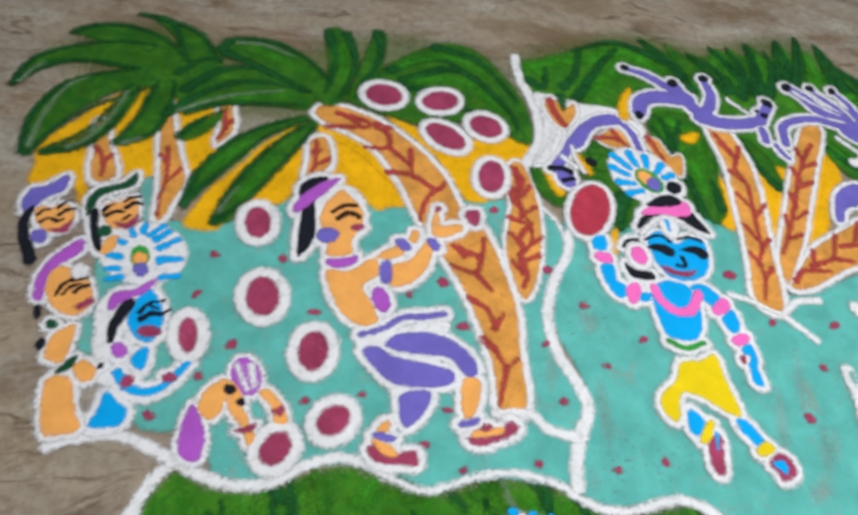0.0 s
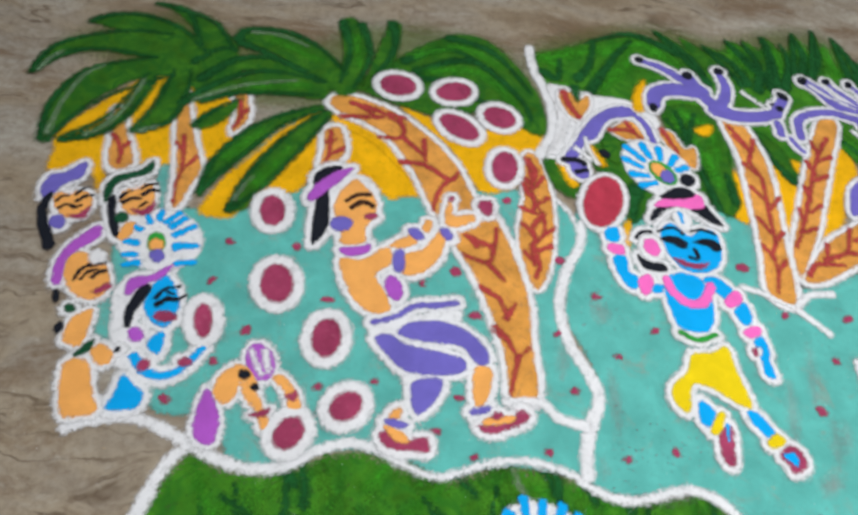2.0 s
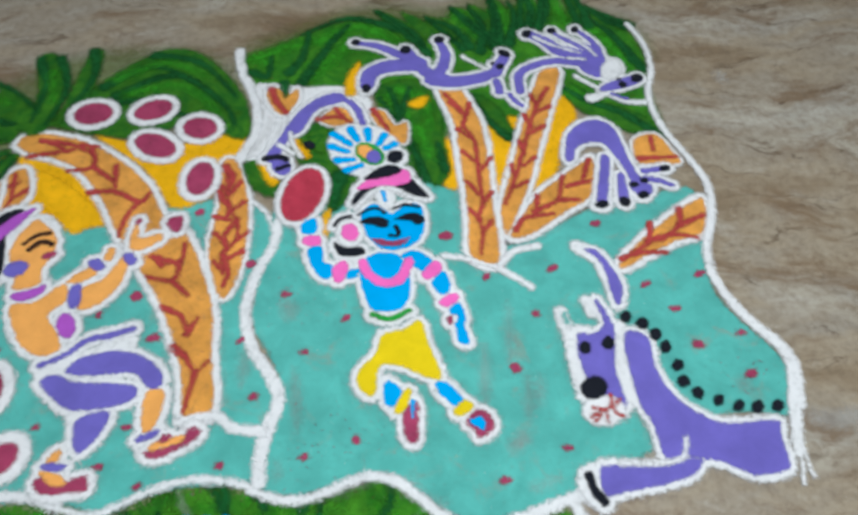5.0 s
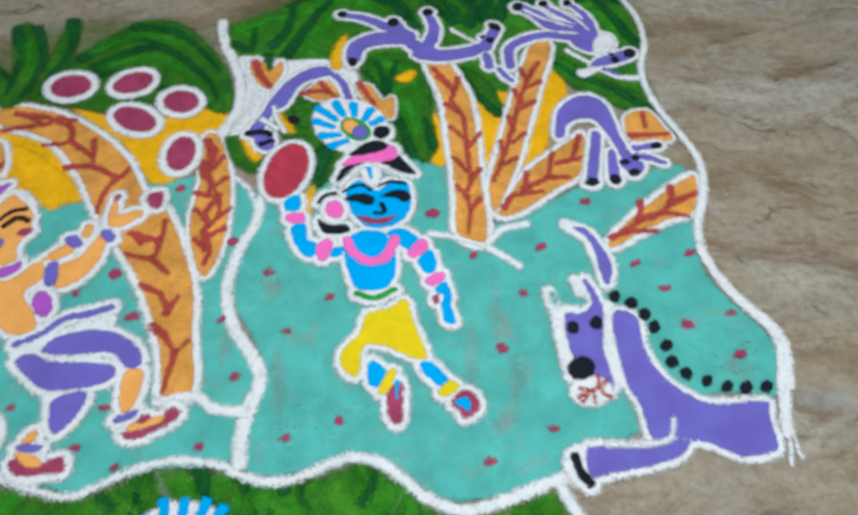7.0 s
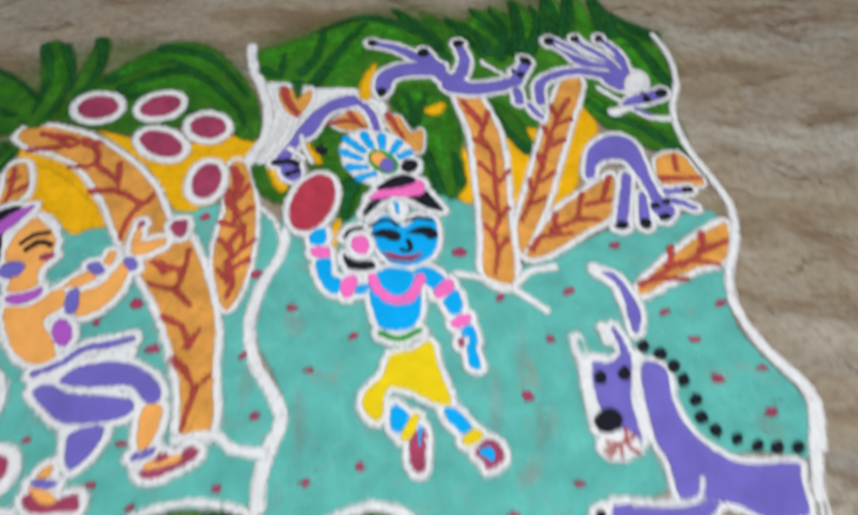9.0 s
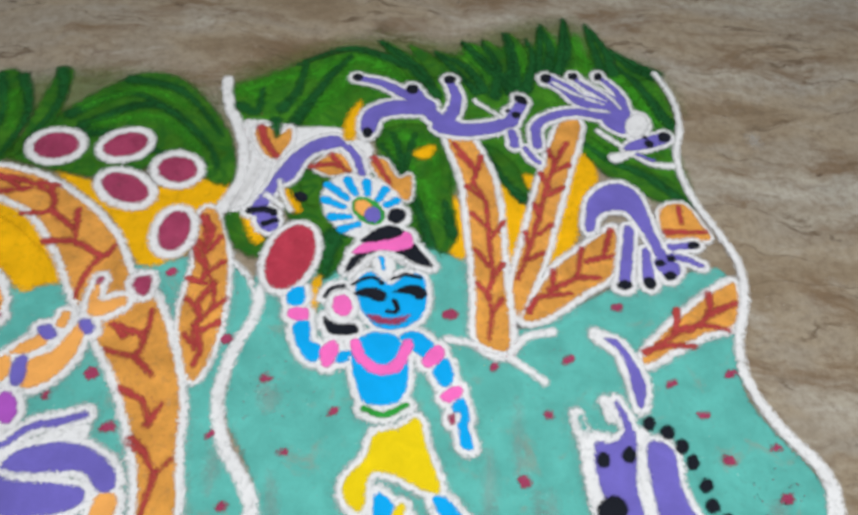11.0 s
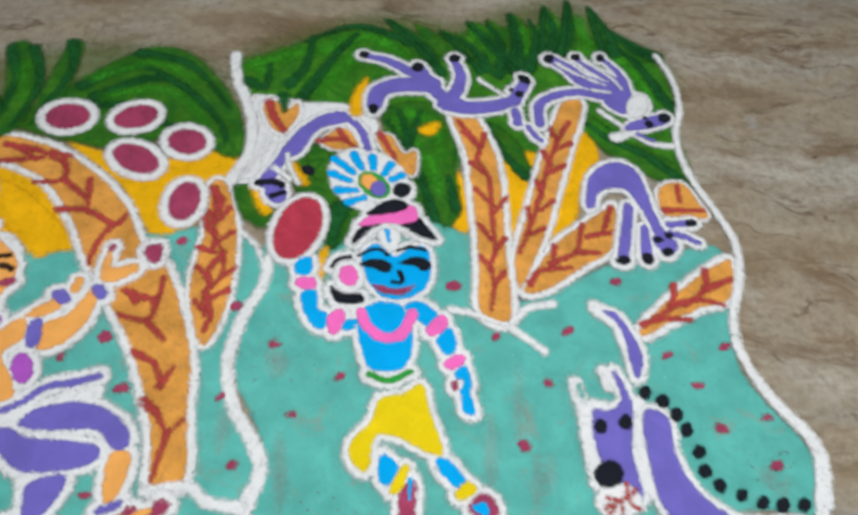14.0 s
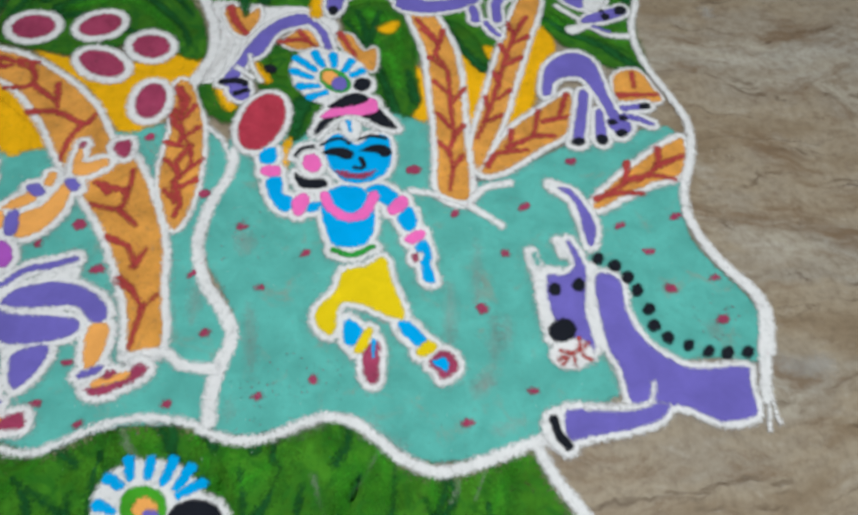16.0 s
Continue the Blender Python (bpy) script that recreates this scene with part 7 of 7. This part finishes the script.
tagged(heap("red_dot", [oval(-.095, .511, 0.0070, 0.0010, 0.0010, -0.0070)], MAROON, 3, rough=0.0016), "small maroon powder dot on teal ground", "powder dot", "red dots")
tagged(heap("red_dot", [oval(-.037, .428, 0.0090, 0.0020, 0.0010, -0.0050)], MAROON, 3, rough=0.0016), "small maroon powder dot on teal ground", "powder dot", "red dots")
tagged(heap("red_dot", [oval(-.029, .295, 0.0060, 0.0010, 0.0000, -0.0050)], MAROON, 3, rough=0.0016), "small maroon powder dot on teal ground", "powder dot", "red dots")
tagged(heap("red_dot", [oval(.046, .312, 0.0060, 0.0000, 0.0000, -0.0050)], MAROON, 3, rough=0.0016), "small maroon powder dot on teal ground", "powder dot", "red dots")
tagged(heap("red_dot", [oval(.134, .253, 0.0070, 0.0000, -0.0010, -0.0040)], MAROON, 3, rough=0.0016), "small maroon powder dot on teal ground", "powder dot", "red dots")
tagged(heap("red_dot", [oval(.146, .504, 0.0080, 0.0010, 0.0010, -0.0080)], MAROON, 3, rough=0.0016), "small maroon powder dot on teal ground", "powder dot", "red dots")
tagged(heap("red_dot", [oval(.098, .477, 0.0060, 0.0010, 0.0000, -0.0060)], MAROON, 3, rough=0.0016), "small maroon powder dot on teal ground", "powder dot", "red dots")
tagged(heap("red_dot", [oval(.180, .432, 0.0090, 0.0000, -0.0010, -0.0060)], MAROON, 3, rough=0.0016), "small maroon powder dot on teal ground", "powder dot", "red dots")
tagged(heap("red_dot", [oval(.163, .302, 0.0070, 0.0000, 0.0000, -0.0040)], MAROON, 3, rough=0.0016), "small maroon powder dot on teal ground", "powder dot", "red dots")
tagged(heap("red_dot", [oval(.186, .224, 0.0050, 0.0040, 0.0020, -0.0030)], MAROON, 3, rough=0.0016), "small maroon powder dot on teal ground", "powder dot", "red dots")
tagged(heap("red_dot", [oval(.284, .242, 0.0060, 0.0000, 0.0000, -0.0050)], MAROON, 3, rough=0.0016), "small maroon powder dot on teal ground", "powder dot", "red dots")
tagged(heap("red_dot", [oval(.303, .421, 0.0080, 0.0010, -0.0010, -0.0060)], MAROON, 3, rough=0.0016), "small maroon powder dot on teal ground", "powder dot", "red dots")
tagged(heap("red_dot", [oval(.323, .333, 0.0060, 0.0040, 0.0020, -0.0050)], MAROON, 3, rough=0.0016), "small maroon powder dot on teal ground", "powder dot", "red dots")
tagged(heap("red_dot", [oval(.309, .550, 0.0090, -0.0010, -0.0010, -0.0060)], MAROON, 3, rough=0.0016), "small maroon powder dot on teal ground", "powder dot", "red dots")
tagged(heap("red_dot", [oval(.223, .656, 0.0080, 0.0010, 0.0000, -0.0070)], MAROON, 3, rough=0.0016), "small maroon powder dot on teal ground", "powder dot", "red dots")
tagged(heap("red_dot", [oval(.363, .493, 0.0080, 0.0000, 0.0000, -0.0050)], MAROON, 3, rough=0.0016), "small maroon powder dot on teal ground", "powder dot", "red dots")
tagged(heap("red_dot", [oval(.390, .395, 0.0060, 0.0020, 0.0020, -0.0040)], MAROON, 3, rough=0.0016), "small maroon powder dot on teal ground", "powder dot", "red dots")
tagged(heap("red_dot", [oval(.392, .244, 0.0060, 0.0020, 0.0010, -0.0040)], MAROON, 3, rough=0.0016), "small maroon powder dot on teal ground", "powder dot", "red dots")
tagged(heap("red_dot", [oval(.460, .261, 0.0060, -0.0010, 0.0000, -0.0060)], MAROON, 3, rough=0.0016), "small maroon powder dot on teal ground", "powder dot", "red dots")
tagged(heap("red_dot", [oval(.452, .446, 0.0070, 0.0040, 0.0020, -0.0040)], MAROON, 3, rough=0.0016), "small maroon powder dot on teal ground", "powder dot", "red dots")
tagged(heap("red_dot", [oval(.613, .584, 0.0100, 0.0000, -0.0010, -0.0080)], MAROON, 3, rough=0.0016), "small maroon powder dot on teal ground", "powder dot", "red dots")
tagged(heap("red_dot", [oval(.668, .503, 0.0060, 0.0030, 0.0010, -0.0050)], MAROON, 3, rough=0.0016), "small maroon powder dot on teal ground", "powder dot", "red dots")
tagged(heap("red_dot", [oval(.772, .512, 0.0100, 0.0050, 0.0020, -0.0050)], MAROON, 3, rough=0.0016), "small maroon powder dot on teal ground", "powder dot", "red dots")
tagged(heap("red_dot", [oval(.732, .433, 0.0070, -0.0020, -0.0020, -0.0050)], MAROON, 3, rough=0.0016), "small maroon powder dot on teal ground", "powder dot", "red dots")
tagged(heap("red_dot", [oval(.861, .593, 0.0090, 0.0030, 0.0010, -0.0060)], MAROON, 3, rough=0.0016), "small maroon powder dot on teal ground", "powder dot", "red dots")
tagged(heap("red_dot", [oval(.911, .472, 0.0080, 0.0040, 0.0010, -0.0040)], MAROON, 3, rough=0.0016), "small maroon powder dot on teal ground", "powder dot", "red dots")
tagged(heap("red_dot", [oval(.945, .427, 0.0090, 0.0000, -0.0010, -0.0050)], MAROON, 3, rough=0.0016), "small maroon powder dot on teal ground", "powder dot", "red dots")
tagged(heap("red_dot", [oval(.960, .366, 0.0090, -0.0020, -0.0020, -0.0060)], MAROON, 3, rough=0.0016), "small maroon powder dot on teal ground", "powder dot", "red dots")
tagged(heap("red_dot", [oval(1.002, .486, 0.0110, 0.0030, 0.0000, -0.0060)], MAROON, 3, rough=0.0016), "small maroon powder dot on teal ground", "powder dot", "red dots")
tagged(heap("red_dot", [oval(1.031, .379, 0.0080, 0.0020, 0.0000, -0.0050)], MAROON, 3, rough=0.0016), "small maroon powder dot on teal ground", "powder dot", "red dots")
tagged(heap("red_dot", [oval(1.022, .314, 0.0090, 0.0040, 0.0020, -0.0060)], MAROON, 3, rough=0.0016), "small maroon powder dot on teal ground", "powder dot", "red dots")
tagged(heap("red_dot", [oval(.687, .348, 0.0080, -0.0010, 0.0000, -0.0060)], MAROON, 3, rough=0.0016), "small maroon powder dot on teal ground", "powder dot", "red dots")
tagged(heap("red_dot", [oval(.738, .230, 0.0080, -0.0010, -0.0010, -0.0040)], MAROON, 3, rough=0.0016), "small maroon powder dot on teal ground", "powder dot", "red dots")
tagged(heap("red_dot", [oval(.647, .193, 0.0080, 0.0020, 0.0010, -0.0040)], MAROON, 3, rough=0.0016), "small maroon powder dot on teal ground", "powder dot", "red dots")

# smudges on the floor
tagged(heap("white_smudge", [stroke(.017, (1.088, .243), (1.114, .238), (1.147, .241), end=.025)], SMUDGE, 0.2, fringe=0.008), "faint white powder smudge on the marble", "powder smudge")
tagged(heap("white_smudge", [stroke(.018, (1.190, .939), (1.190, .926))], SMUDGE, 0.2, fringe=0.008), "faint white powder smudge on the marble", "powder smudge")


# ---- brushed leaf strokes below the white wave ----
dice = random.Random(7)
brush = thing("leaf_cluster", 0.45, 0.05, "curved dark and fresh green powder strokes on green ground", "powder leaves")
for k in range(170):
    x, y = dice.uniform(-0.13, 0.69), dice.uniform(-0.02, 0.23)
    turn, size = radians(dice.uniform(70, 150) - 60 * x), dice.uniform(0.06, 0.13)
    bend = dice.uniform(-0.008, 0.024)
    ends = [(x + size * s * math.cos(turn) + bend * (1 - 4 * s * s), y + size * s * math.sin(turn)) for s in (-0.5, -0.15, 0.2, 0.5)]
    colour, name = ((DARK_GREEN, "dark_blade"), (FRESH, "fresh_blade"), (LEAF, "leaf_blade"), (FRESH, "fresh_blade"), (DARK_GREEN, "dark_blade"), (LEAF, "leaf_blade"))[k % 6]
    if k % 15 == 7:
        colour, name = PALE, "pale_blade"
    heap(name, [stroke(dice.uniform(0.007, 0.016) * (0.25 if colour is PALE else 1), *ends, end=0.003)], colour, 0.62 + 0.002 * k, brush, fringe=0.005, rough=0.0005)

# ---- loose grains ----
def strew(spots, colour, lift):
    """Little angular grains of powder at some spots (x, y, size), in one mesh."""
    verts, faces = [], []
    for x, y, r in spots:
        n, a = len(verts), dice.uniform(0, 6.28)
        verts += [(x + r * dice.uniform(0.7, 1.3) * math.cos(a + b), y + r * dice.uniform(0.7, 1.3) * math.sin(a + b), lift - 0.4 * r) for b in (0, 2.09, 4.19)] + [(x, y, lift + 0.7 * r)]
        faces += [(n, n + 1, n + 3), (n + 1, n + 2, n + 3), (n + 2, n, n + 3), (n, n + 2, n + 1)]
    mesh = bpy.data.meshes.new("loose_grains")
    mesh.from_pydata(verts, [], faces)
    mesh.attributes.new("rim", "FLOAT", "POINT").data.foreach_set("value", np.full(len(verts), 0.05, np.float32))
    mesh.materials.append(colour)
    tagged(new("loose_grains", mesh), "loose grains of coloured powder strewn over the drawing", "powder grains", kind="stuff")


for colour, count in {WHITE: 650, TEAL: 200, MAROON: 260, BROWN: 420, YELLOW: 80}.items():
    strew([(dice.uniform(-0.30, 0.98), dice.uniform(0.16, 0.98), dice.uniform(0.0003, 0.0009)) for _ in range(count)], colour, 0.0015)
# crumbs that fell beside the veins of the palms and round the spots on the teal
near_palms = [(0.27, 0.70), (0.28, 0.62), (0.25, 0.42), (0.22, 0.60), (0.20, 0.52), (0.67, 0.55), (0.72, 0.57), (0.46, 0.26), (0.39, 0.245), (1.02, 0.31), (0.32, 0.93), (0.36, 0.47)]
strew([(x + dice.gauss(0, 0.022), y + dice.gauss(0, 0.035), dice.uniform(0.0004, 0.0013)) for x, y in near_palms for _ in range(38)], MAROON, 0.0048)
strew([(x + dice.gauss(0, 0.03), y + dice.gauss(0, 0.03), dice.uniform(0.0003, 0.0009)) for x, y in near_palms for _ in range(24)], BROWN, 0.0046)
strew([(dice.uniform(-0.62, 1.22), dice.uniform(0.0, 1.2), dice.uniform(0.0003, 0.0007)) for _ in range(420)], WHITE, 0.0004)
